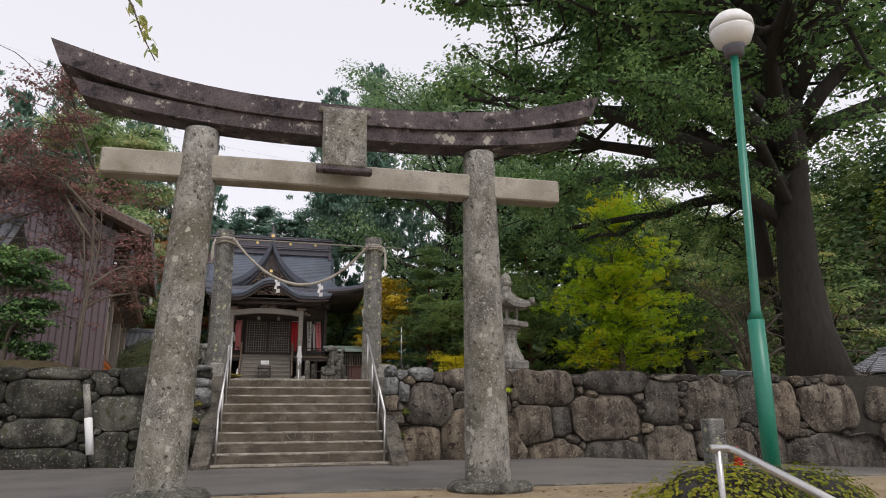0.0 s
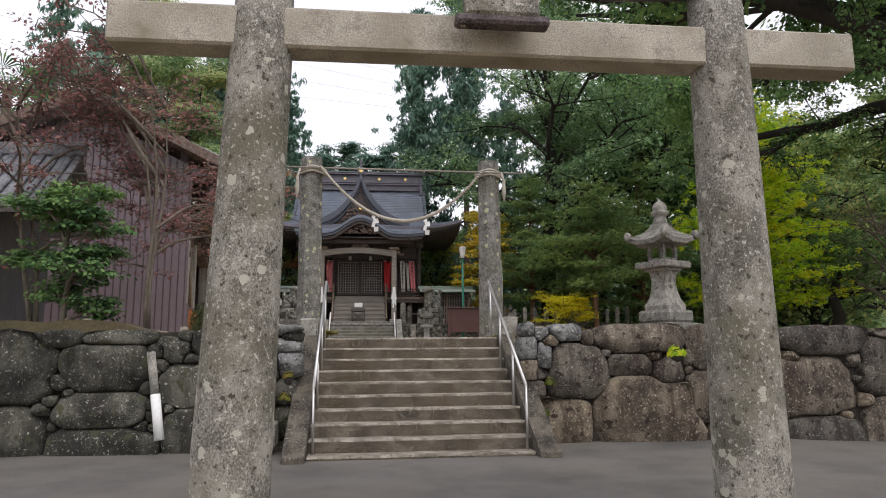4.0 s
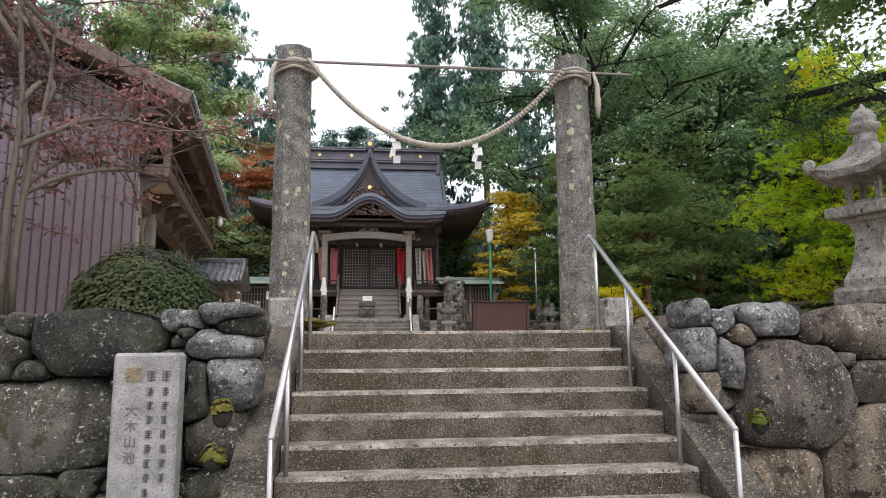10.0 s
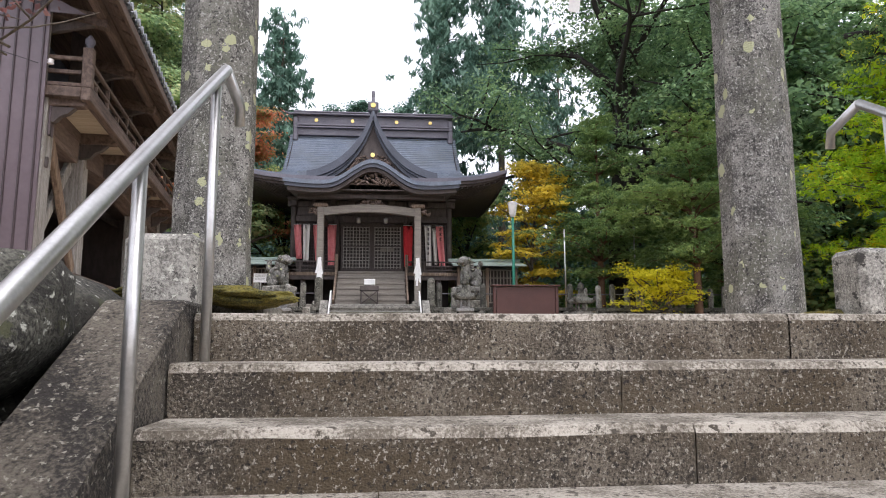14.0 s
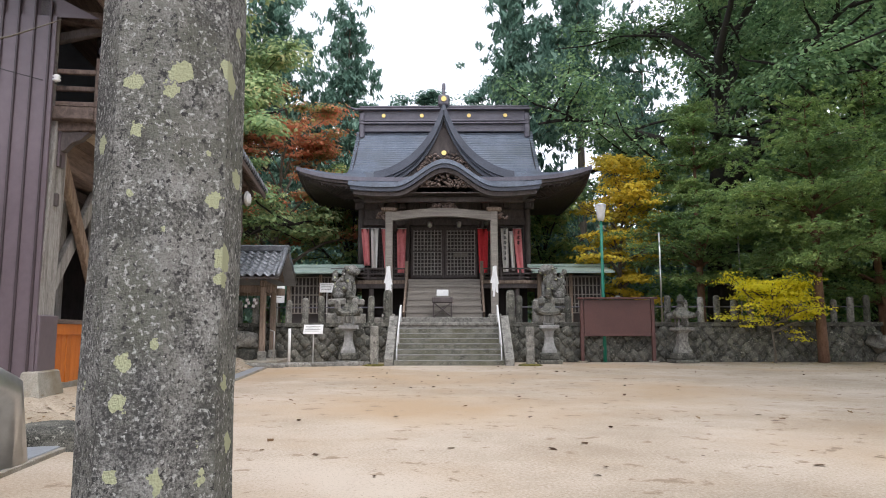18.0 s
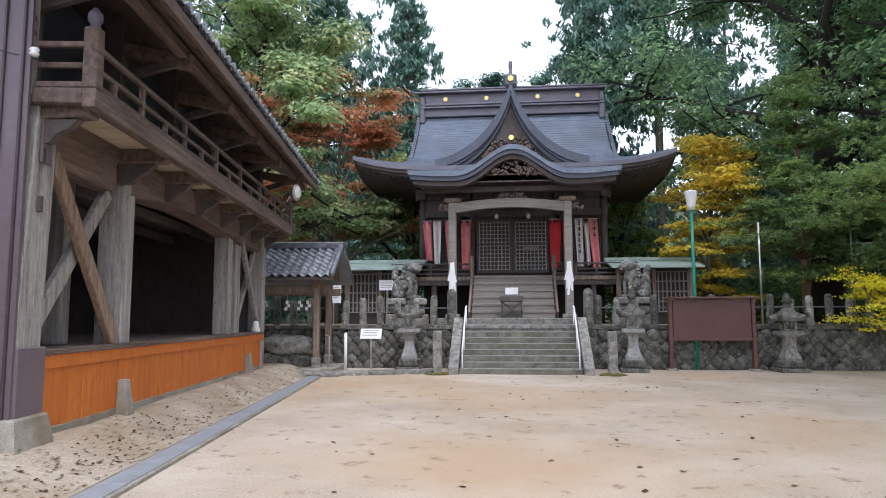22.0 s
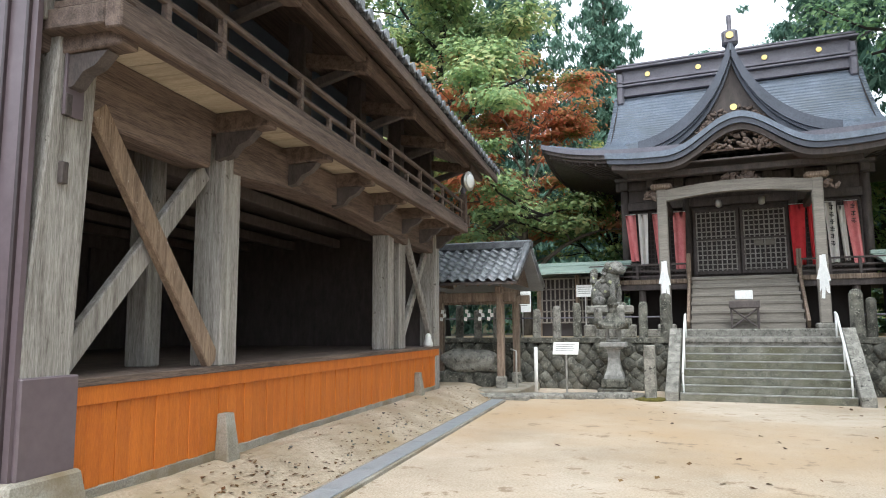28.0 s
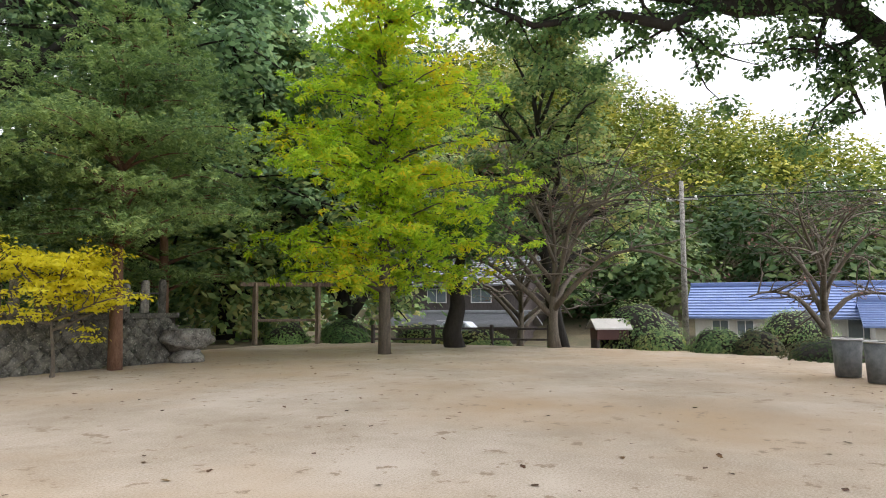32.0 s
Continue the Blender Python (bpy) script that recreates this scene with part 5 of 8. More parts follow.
# body walls and posts
hp("wall", box(HC - HW, HC + HW, WY + 0.1, WY + 5.2, VZ, 8.9, 0), WOOD_DK, "dark stained timber wall")
for x in (-HW, -1.72, 1.72, HW):
    hp("pillar", lathe([(0.15, 0), (0.15, 4.0)], 14, at=(HC + x, WY, VZ)), WOOD_DK, smooth=True)
hp("head_beam", box(HC - HW - 0.15, HC + HW + 0.15, WY - 0.1, WY + 0.12, 7.55, 7.85, 0.015), WOOD_DK)
hp("upper_beam", box(HC - HW - 0.3, HC + HW + 0.3, WY - 0.14, WY + 0.14, 8.3, 8.6, 0.015), WOOD_DK)
hp("transom", box(HC - HW, HC + HW, WY, WY + 0.1, 7.85, 8.35, 0.01), WOOD_DK)
# lattice doors
for s in (-1, 1):
    x0, x1 = (HC - 1.52, HC - 0.02) if s < 0 else (HC + 0.02, HC + 1.52)
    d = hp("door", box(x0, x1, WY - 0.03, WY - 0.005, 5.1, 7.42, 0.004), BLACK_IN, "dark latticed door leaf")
    for a, b, c, e in ((x0, x0 + 0.09, 5.1, 7.42), (x1 - 0.09, x1, 5.1, 7.42), (x0 + 0.09, x1 - 0.09, 5.1, 5.22), (x0 + 0.09, x1 - 0.09, 7.32, 7.42), (x0 + 0.09, x1 - 0.09, 6.3, 6.36)):
        hp("frame", box(a, b, WY - 0.09, WY - 0.035, c, e, 0.006), WOOD_DK, parent=d)
    for k in range(9):
        x = x0 + 0.12 + (x1 - x0 - 0.24) * k / 8
        hp("lattice_bar", box(x - 0.022, x + 0.022, WY - 0.075, WY - 0.04, 5.22, 7.32, 0), WOOD_OLD, parent=d)
    for k in range(13):
        z = 5.28 + 2.0 * k / 12
        hp("lattice_bar", box(x0 + 0.09, x1 - 0.09, WY - 0.068, WY - 0.045, z - 0.018, z + 0.018, 0), WOOD_OLD, parent=d)
for x, z in ((HC + 0.42, 6.05), (HC + 0.78, 6.05)):
    hp("paper_notice", box(x, x + 0.3, WY - 0.1, WY - 0.094, z, z + 0.2, 0), WOOD_GREY, "small grey notice")
# side bays: lattice shutters behind hanging banners
for s in (-1, 1):
    x0, x1 = (HC - HW + 0.18, HC - 1.9) if s < 0 else (HC + 1.9, HC + HW - 0.18)
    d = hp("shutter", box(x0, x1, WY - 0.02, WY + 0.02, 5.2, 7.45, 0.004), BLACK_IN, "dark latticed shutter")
    for k in range(14):
        x = x0 + (x1 - x0) * k / 13
        hp("lattice_bar", box(x - 0.018, x + 0.018, WY - 0.06, WY - 0.025, 5.2, 7.45, 0), WOOD_DK, parent=d)
    for k in range(14):
        z = 5.25 + 2.15 * k / 13
        hp("lattice_bar", box(x0, x1, WY - 0.055, WY - 0.03, z - 0.015, z + 0.015, 0), WOOD_DK, parent=d)


def banner(x, w, z0, z1, mat, lean, label, marks=0):
    ph = x * 7.1
    fn = lambda u, v: (x + (u - 0.5) * w * (1 - 0.25 * v) + lean * v, 46.02 - 0.05 * math.sin(u * 9 + ph) * (0.4 + v), z1 + (z0 - z1) * v)
    ob = thing("banner", None, label, "banner", "prayer banners")
    part("cloth", slab_grid(fn, 10, 6, 0.006), mat, ob, smooth=True)
    part("pole", tube([(x - w / 2, 46.0, z1 + 0.02), (x + w / 2, 46.0, z1 + 0.02)], 0.012, 6), WHITE, ob)
    rr = random.Random(int(x * 100))
    for q in range(marks):
        bm = bmesh.new()
        zc = z1 - 0.14 - q * 0.24
        for e in range(3):
            zz = zc - 0.05 * e
            bx(bm, x - 0.07 + lean * 0.4, x + 0.07 * rr.uniform(0.3, 1) + lean * 0.4, 45.925, 45.93, zz, zz + 0.02)
        bx(bm, x - 0.01 + lean * 0.4, x + 0.012 + lean * 0.4, 45.925, 45.93, zc - 0.13, zc + 0.04)
        part("ink_mark", bm, INK, ob)


banner(-3.3, 0.36, 5.65, 7.35, PINK, 0.12, "faded pink and white prayer banner hanging from the eave beam")
banner(-2.86, 0.36, 5.5, 7.35, CREAM, 0.0, "white prayer banner hanging beside the doors")
banner(-2.3, 0.5, 5.5, 7.35, PINK, 0.1, "faded pink prayer banner hanging beside the doors")
banner(-1.62, 0.44, 5.3, 7.35, PINK, 0.0, "bright pink-red prayer banner hanging beside the doors")
banner(2.12, 0.5, 5.3, 7.35, RED, 0.0, "deep red prayer banner hanging beside the doors")
banner(2.52, 0.2, 5.3, 7.35, RED, 0.05, "narrow deep red prayer banner")
banner(3.1, 0.34, 5.35, 7.35, CREAM, 0.06, "white prayer banner with black brushed characters", 6)
banner(3.4, 0.2, 5.4, 7.2, CREAM, 0.1, "narrow white prayer banner with black brushed characters")
banner(3.68, 0.4, 5.3, 7.35, PINK, 0.15, "pink prayer banner with black brushed characters", 3)

# veranda with rail
ver = hp("veranda", box(HC - HW - 1.2, HC + HW + 1.2, WY - 1.25, WY + 5, VZ - 0.16, VZ, 0.012), WOOD_BR, "timber veranda round the hall")
hp("edge_beam", box(HC - HW - 1.15, HC + HW + 1.15, WY - 1.2, WY - 1.05, VZ - 0.36, VZ - 0.16, 0.01), WOOD_DK, parent=ver)
for s in (-1, 1):
    x0, x1 = (HC - HW - 1.15, HC - 1.72) if s < 0 else (HC + 1.72, HC + HW + 1.15)
    for z in (5.02, 5.2, 5.42):
        hp("rail", box(x0, x1, WY - 1.2, WY - 1.14, z - 0.03, z + 0.03, 0.006), WOOD_DK, parent=ver)
        xs_ = x0 if s < 0 else x1 - 0.06
        hp("rail", box(xs_, xs_ + 0.06, WY - 1.14, WY + 4.8, z - 0.03, z + 0.03, 0.006), WOOD_DK, parent=ver)
    for k in range(5):
        x = x0 + (x1 - x0) * k / 4
        hp("rail_post", box(x - 0.04, x + 0.04, WY - 1.21, WY - 1.13, VZ, 5.42, 0.006), WOOD_DK, parent=ver)
for x in np.linspace(-HW - 1.0, HW + 1.0, 7):
    if abs(x) > 1.6:
        hp("stilt", lathe([(0.12, 0), (0.12, 1.75)], 10, at=(HC + x, WY - 1.0, TZ)), WOOD_DK, parent=ver)
# added dark sheet: the shade below the veranda as colour
hp("under_wall", box(HC - HW, HC + HW, WY + 0.4, WY + 0.5, TZ, VZ - 0.2, 0), BLACK_IN, "dark sheet standing in for the shade under the veranda")
# wooden stairs
wst = hp("front_stairs", box(HC - 1.58, HC + 1.58, 44.9, 45.1, VZ - 0.2, VZ + 0.03, 0.01), WOOD_GREY, "weathered grey timber stairs")
for k in range(6):
    z = 3.2 + 0.283 * (k + 1)
    y = 43.0 + 0.34 * k
    hp("step", box(HC - 1.58, HC + 1.58, y, y + 0.42, z - 0.1, z, 0.01), WOOD_GREY, parent=wst)
    hp("riser", box(HC - 1.55, HC + 1.55, y + 0.03, y + 0.06, z - 0.283, z - 0.1, 0), WOOD_GREY, parent=wst)
for s in (-1, 1):
    hp("stringer", beam((HC + s * 1.64, 42.95, 3.3), (HC + s * 1.64, 45.0, 5.0), 0.09, 0.34), WOOD_BR, parent=wst)
    hp("stair_post", box(HC + s * 1.66 - 0.07, HC + s * 1.66 + 0.07, 44.98, 45.12, VZ, 5.75, 0.01), WOOD_BR, parent=wst)
# porch pillars with paper-wrapped feet
for s in (-1, 1):
    x = HC - 0.09 + s * 2.17
    p = hp("porch_pillar", box(x - 0.15, x + 0.15, 42.87, 43.17, 3.34, 7.75, 0.03), WOOD_GREY, "square silvered porch pillar")
    hp("pillar_base", box(x - 0.26, x + 0.26, 42.75, 43.28, 3.18, 3.36, 0.04), STONE_S, parent=p)
    hp("bracket", box(x - 0.32, x + 0.32, 42.8, 43.22, 7.6, 7.78, 0.05), WOOD_BR, parent=p)
    for k, (dx, z0, z1, tilt) in enumerate(((-0.06, 4.15, 5.3, 2), (0.06, 4.2, 5.32, -3), (0.0, 4.05, 5.1, 5), (-0.1, 4.6, 5.0, 14), (0.09, 4.55, 4.95, -12))):
        wrap = hp("paper_wrap", box(-0.045, 0.045, -0.004, 0.004, (z0 - z1) / 2, (z1 - z0) / 2, 0), PAPER, "torn white paper strip", parent=p)
        wrap.matrix_basis = pose(x + dx, 42.855 - 0.008 * k, (z0 + z1) / 2, 3, tilt, 6 * (-1) ** k)
    hp("nosing_carving", scroll_carving(0.5, 0.26, s * 3 + 9, 16), WOOD_MID, "carved beam end", parent=p, smooth=True).location = (x + s * 0.32, 43.0, 7.46)


def rainbow(u, v):
    x = HC - 0.09 + (u - 0.5) * 4.34
    arch_ = 0.2 * math.sin(math.pi * u)
    ring = [(42.88, 7.2 + arch_), (42.88, 7.56 + arch_ * 0.9), (43.14, 7.56 + arch_ * 0.9), (43.14, 7.2 + arch_), (42.88, 7.2 + arch_)]
    y, z = ring[int(round(v * 4))]
    return (x, y, z)


hp("rainbow_beam", grid(rainbow, 20, 4), WOOD_GREY, "grey curved rainbow beam across the porch")
hp("porch_beam", box(HC - 3.3, HC + 3.3, 42.85, 43.15, 8.0, 8.2, 0.02), WOOD_DK)
hp("frog_leg_strut", scroll_carving(1.1, 0.4, 5), WOOD_MID, "carved frog-leg strut", smooth=True).location = (HC, 43.0, 7.88)
for s in (-1, 1):
    hp("tie_beam", box(HC - 0.09 + s * 2.17 - 0.1, HC - 0.09 + s * 2.17 + 0.1, 43.1, WY, 7.25, 7.5, 0.02), WOOD_DK)
for x in (-0.62, 0.66):
    hp("hanging_lantern", lathe([(0.02, 0.12), (0.11, 0.08), (0.1, -0.12), (0.05, -0.16)], 12, at=(HC + x, 44.6, 7.35)), STEEL, "small hanging metal lantern", True)

# ---- roof ----
RY, RZ = 49.0, 12.9


def prof(v):
    """Height of the main slope, ridge to eave."""
    return RZ - 3.55 * (1 - (1 - v) ** 1.75)


def half(v):
    return 4.5 if v < 0.62 else 4.5 + 1.95 * ((v - 0.62) / 0.38) ** 2.0


def slope(s):
    def fn(u, v):
        q = 2 * u - 1
        lift = 0.52 * abs(q) ** 5 * max(0, (v - 0.55) / 0.45) ** 1.5
        return (HC + q * half(v), RY - s * 4.75 * v, prof(v) + lift)
    return fn


roofh = hp("main_roof", slab_grid(slope(1), 40, 24, 0.1), COPPER, "sweeping blue-grey copper sheet roof", True)
hp("rear_slope", slab_grid(slope(-1), 20, 16, 0.1), COPPER, parent=roofh, smooth=True)
# raised sheet courses on the front slope
bm = bmesh.new()
f1 = slope(1)
for i in range(1, 34):
    v = i / 34
    a = None
    for k in range(41):
        p = Vector(f1(k / 40, v))
        b = [bm.verts.new(p + Vector((0, 0.05, 0.02))), bm.verts.new(p + Vector((0, -0.015, 0.04))), bm.verts.new(p + Vector((0, -0.012, -0.01)))]
        if a:
            bm.faces.new((a[0], b[0], b[1], a[1]))
            bm.faces.new((a[1], b[1], b[2], a[2]))
        a = b
tagged(hp("sheet_course", bm, COPPER, parent=roofh), kind="stuff")
for s in (-1, 1):
    def side(u, v, s=s):
        vv = 0.62 + 0.38 * v
        ext = 4.75 * vv
        y = RY + (2 * u - 1) * ext
        lift = 0.52 * abs(2 * u - 1) ** 5 * v ** 1.5
        return (HC + s * half(vv), y, prof(vv) + lift)
    hp("side_skirt", slab_grid(side, 20, 6, 0.1), COPPER, parent=roofh, smooth=True)
    bm = bmesh.new()
    vs = [bm.verts.new(c) for c in ((HC + s * 4.3, RY - 4.75 * 0.62, prof(0.62)), (HC + s * 4.3, RY + 4.75 * 0.62, prof(0.62)), (HC + s * 4.3, RY, RZ))]
    bm.faces.new(vs)
    hp("side_gable", bm, WOOD_DK, parent=roofh)
# thick eave edge and soffit
def eave_band(z0, z1, inset, name, mat):
    def fn(u, v):
        q = 2 * u - 1
        lift = 0.52 * abs(q) ** 5
        return (HC + q * (6.45 - inset), RY - 4.75 + inset, prof(1) + lift - z0 - (z1 - z0) * v)
    hp(name, grid(fn, 40, 1), mat, parent=roofh)
    for s in (-1, 1):
        def fs(u, v, s=s):
            q = 2 * u - 1
            return (HC + s * (6.45 - inset), RY + q * (4.75 - inset), prof(1) + 0.52 * abs(q) ** 5 - z0 - (z1 - z0) * v)
        hp(name, grid(fs, 30, 1), mat, parent=roofh)


eave_band(-0.02, 0.16, -0.015, "eave_edge", COPPER_DK)
eave_band(0.16, 0.3, 0.08, "eave_board", WOOD_DK)
eave_band(0.3, 0.42, 0.2, "eave_board", WOOD_DK)
def soffit(u, v):
    q = 2 * u - 1
    return (HC + q * (6.4 - 2.3 * v), RY - 4.7 + 2.0 * v, prof(1) - 0.32 + 0.52 * abs(q) ** 5 * (1 - v) - 0.15 * v)


hp("soffit", grid(soffit, 30, 4), WOOD_DK, parent=roofh)
for s in (-1, 1):
    hp("soffit", grid(lambda u, v, s=s: (HC + s * (6.4 - 2.3 * v), RY + (2 * u - 1) * (4.7 - 2.0 * v), prof(1) - 0.32 + 0.52 * abs(2 * u - 1) ** 5 * (1 - v) - 0.15 * v), 20, 4), WOOD_DK, parent=roofh)
for k in range(47):
    q = -1 + 2 * k / 46
    lift = 0.52 * abs(q) ** 5
    hp("rafter", beam((HC + q * 6.2, RY - 4.5, prof(1) - 0.46 + lift), (HC + q * 4.6, RY - 2.8, prof(1) - 0.55), 0.07, 0.1, None, 0), WOOD_DK, parent=roofh)
for k in range(9):
    x = HC + (k - 4) * 0.96
    b = hp("bracket_set", box(x - 0.16, x + 0.16, WY - 0.35, WY, 8.3, 8.62, 0.04), WOOD_DK, "stepped timber bracket", parent=roofh)
    hp("bracket_arm", box(x - 0.3, x + 0.3, WY - 0.5, WY - 0.35, 8.58, 8.74, 0.04), WOOD_DK, parent=roofh)

# porch roof with an undulating front gable
PX = 3.87


def porch_edge(q):
    x = abs(q) * PX
    bump = 0.98 * (0.5 + 0.5 * math.cos(math.pi * min(1, x / 2.25))) ** 1.25
    return 8.56 + bump + 0.1 * max(0, (abs(q) - 0.6) / 0.4) ** 2


def porch(u, v):
    q = 2 * u - 1
    y = 42.0 + 4.0 * v
    vm = (RY - y) / 4.75
    zm = prof(min(1, max(0, vm))) if y > RY - 4.75 else prof(1) - 0.25
    ze = porch_edge(q)
    z = ze * (1 - v) + (zm + 0.08) * v
    z = max(z, zm + 0.02 if y > RY - 4.7 else 0)
    return (HC + 0.05 + q * PX * (1 - 0.03 * v), y, z)


pr_ = hp("porch_roof", slab_grid(porch, 56, 10, 0.06), COPPER, "undulating copper porch roof", True)
for z0, z1, ins, mat in ((-0.08, 0.1, -0.02, COPPER), (0.1, 0.26, 0.05, COPPER_NAVY), (0.26, 0.44, 0.16, WOOD_DK)):
    hp("porch_eave", slab_grid(lambda u, v, z0=z0, ins=ins: (HC + 0.05 + (2 * u - 1) * (PX - ins), 42.0 + ins + 0.5 * v, porch_edge(2 * u - 1) - z0 - 0.02), 56, 1, z1 - z0), mat, parent=pr_)
hp("porch_soffit", slab_grid(lambda u, v: (HC + (2 * u - 1) * (PX - 0.2), 42.4 + 3.6 * v, 8.32 + 0.35 * v), 2, 2, 0.05), WOOD_DK, parent=pr_)
hp("gable_carving", scroll_carving(2.3, 0.62, 8, 80), WOOD_MID, "carved pendant under the undulating gable", parent=pr_, smooth=True).location = (HC, 42.32, 8.82)

# triangular dormer gable
GY, GZ = 45.1, 12.95


def bargeline(f):
    """From apex (0) to foot (1): half width and height."""
    return 3.5 * (0.46 * f + 0.54 * f ** 2.0), GZ - 3.25 * (1 - (1 - f) ** 1.7)


gab = hp("dormer_gable", slab_grid(lambda u, v: (HC + (2 * u - 1) * bargeline(v)[0] * 0.96, GY + 0.45, bargeline(v)[1] - 0.2), 8, 14, 0.02), WOOD_DK, "dark gable face with carved crest")
for s in (-1, 1):
    def gs(u, v, s=s):
        w_, z_ = bargeline(v)
        y = GY + 3.2 * u
        return (HC + s * w_, y, z_ + 0.02)
    hp("gable_slope", slab_grid(gs, 6, 16, 0.08), COPPER, parent=gab, smooth=True)
    for dz, dw, y0, y1, mat in ((0.04, 0.0, GY - 0.08, GY + 0.16, COPPER), (-0.16, 0.0, GY + 0.0, GY + 0.1, COPPER_NAVY), (-0.36, 0.0, GY + 0.12, GY + 0.2, COPPER_NAVY)):
        hp("barge_board", slab_grid(lambda u, v, s=s, dz=dz, y0=y0, y1=y1: (HC + s * bargeline(v)[0], y0 + (y1 - y0) * u, bargeline(v)[1] + dz), 1, 18, 0.27), mat, parent=gab)
for s in (-1, 1):
    def barge(u, v, s=s):
        half_, z = bargeline(0.93 * u)
        low = z + 0.08 - 0.58 + 0.24 * u
        y, z = [(GY - 0.1, z + 0.08), (GY - 0.1, low), (GY + 0.03, low), (GY + 0.03, z + 0.08), (GY - 0.1, z + 0.08)][int(round(v * 4))]
        return (HC + s * (half_ + 0.03), y, z)
    hp("barge_face", grid(barge, 20, 4), COPPER_NAVY, "broad blue-black copper barge board", parent=gab)
hp("carved_crest", scroll_carving(2.4, 0.95, 18, 110), WOOD_MID, "carved openwork crest", parent=gab, smooth=True).location = (HC, GY + 0.2, 10.35)
hp("gable_panel", grid(lambda u, v: (HC + (2 * u - 1) * bargeline(v)[0] * 0.9, GY + 0.28, bargeline(v)[1] - 0.45), 8, 14), WOOD_DK, "dark weathered gable boarding", parent=gab)
hp("crest_boss", lathe([(0.11, 0), (0.11, 0.05)], 16), GOLD, parent=gab).matrix_basis = pose(HC, GY + 0.1, 10.72, 90, 0, 0)
hp("gable_finial", box(HC - 0.26, HC + 0.26, GY - 0.12, GY + 0.3, GZ - 0.05, GZ + 0.48, 0.08), COPPER_DK, "ridge-end ornament with a gilt boss", parent=gab)
hp("finial_spike", lathe([(0.09, 0), (0.075, 0.3), (0.09, 0.36), (0.08, 0.6), (0.03, 0.62)], 8, at=(HC, GY + 0.1, GZ + 0.45)), COPPER_DK, parent=gab)
hp("finial_boss", lathe([(0.12, 0), (0.12, 0.06)], 16), GOLD, parent=gab).matrix_basis = pose(HC, GY - 0.12, GZ + 0.24, 90, 0, 0)
hp("gable_ridge", box(HC - 0.16, HC + 0.16, GY, RY, GZ - 0.04, GZ + 0.16, 0.03), COPPER_DK, parent=gab)

# main ridge
rid = hp("main_ridge", box(HC - 4.15, HC + 4.15, RY - 0.3, RY + 0.3, RZ - 0.1, RZ + 1.05, 0.03), COPPER_DK, "tall box ridge with gilt bosses")
for z, e in ((RZ + 0.28, 0.12), (RZ + 0.42, 0.08), (RZ + 1.0, 0.2), (RZ + 1.14, 0.12)):
    hp("ridge_band", box(HC - 4.2 - e, HC + 4.2 + e, RY - 0.34 - e, RY + 0.34 + e, z, z + 0.09, 0.02), COPPER_DK, parent=rid)
for x in (-3.1, -1.15, 1.25, 3.1):
    hp("crest_boss", lathe([(0.1, 0), (0.1, 0.05)], 16), GOLD, parent=rid).matrix_basis = pose(HC + x, RY - 0.3, RZ + 0.74, 90, 0, 0)
for s in (-1, 1):
    hp("ridge_end", box(HC + s * 4.2 - 0.14, HC + s * 4.2 + 0.14, RY - 0.42, RY + 0.42, RZ - 0.45, RZ + 0.9, 0.06), COPPER_DK, "stacked ridge-end ornament", parent=rid)
    hp("ridge_horn", tube([(HC + s * 4.1, RY, RZ + 1.16), (HC + s * 4.6, RY, RZ + 1.2), (HC + s * 4.95, RY, RZ + 1.34)], [0.1, 0.07, 0.03], 8), COPPER_DK, parent=rid)

# offering box on a folding stand in front of the doors
ob = thing("offering_stand", pose(HC - 0.05, 42.65, 3.2), "small white offering box on a crossed timber stand", "offering box")
part("white_box", box(-0.24, 0.24, -0.14, 0.14, 0.86, 1.12, 0.015), WHITE, ob)
part("tray", box(-0.42, 0.42, -0.22, 0.22, 0.6, 0.82, 0.02), WOOD_DK, ob)
for s in (-1, 1):
    part("leg", beam((s * 0.36, 0, 0), (s * 0.36, 0, 0.62), 0.3, 0.06), WOOD_DK, ob)
    part("cross_leg", beam((-0.33 * s, -0.14, 0.05), (0.33 * s, -0.14, 0.58), 0.04, 0.05), WOOD_DK, ob)

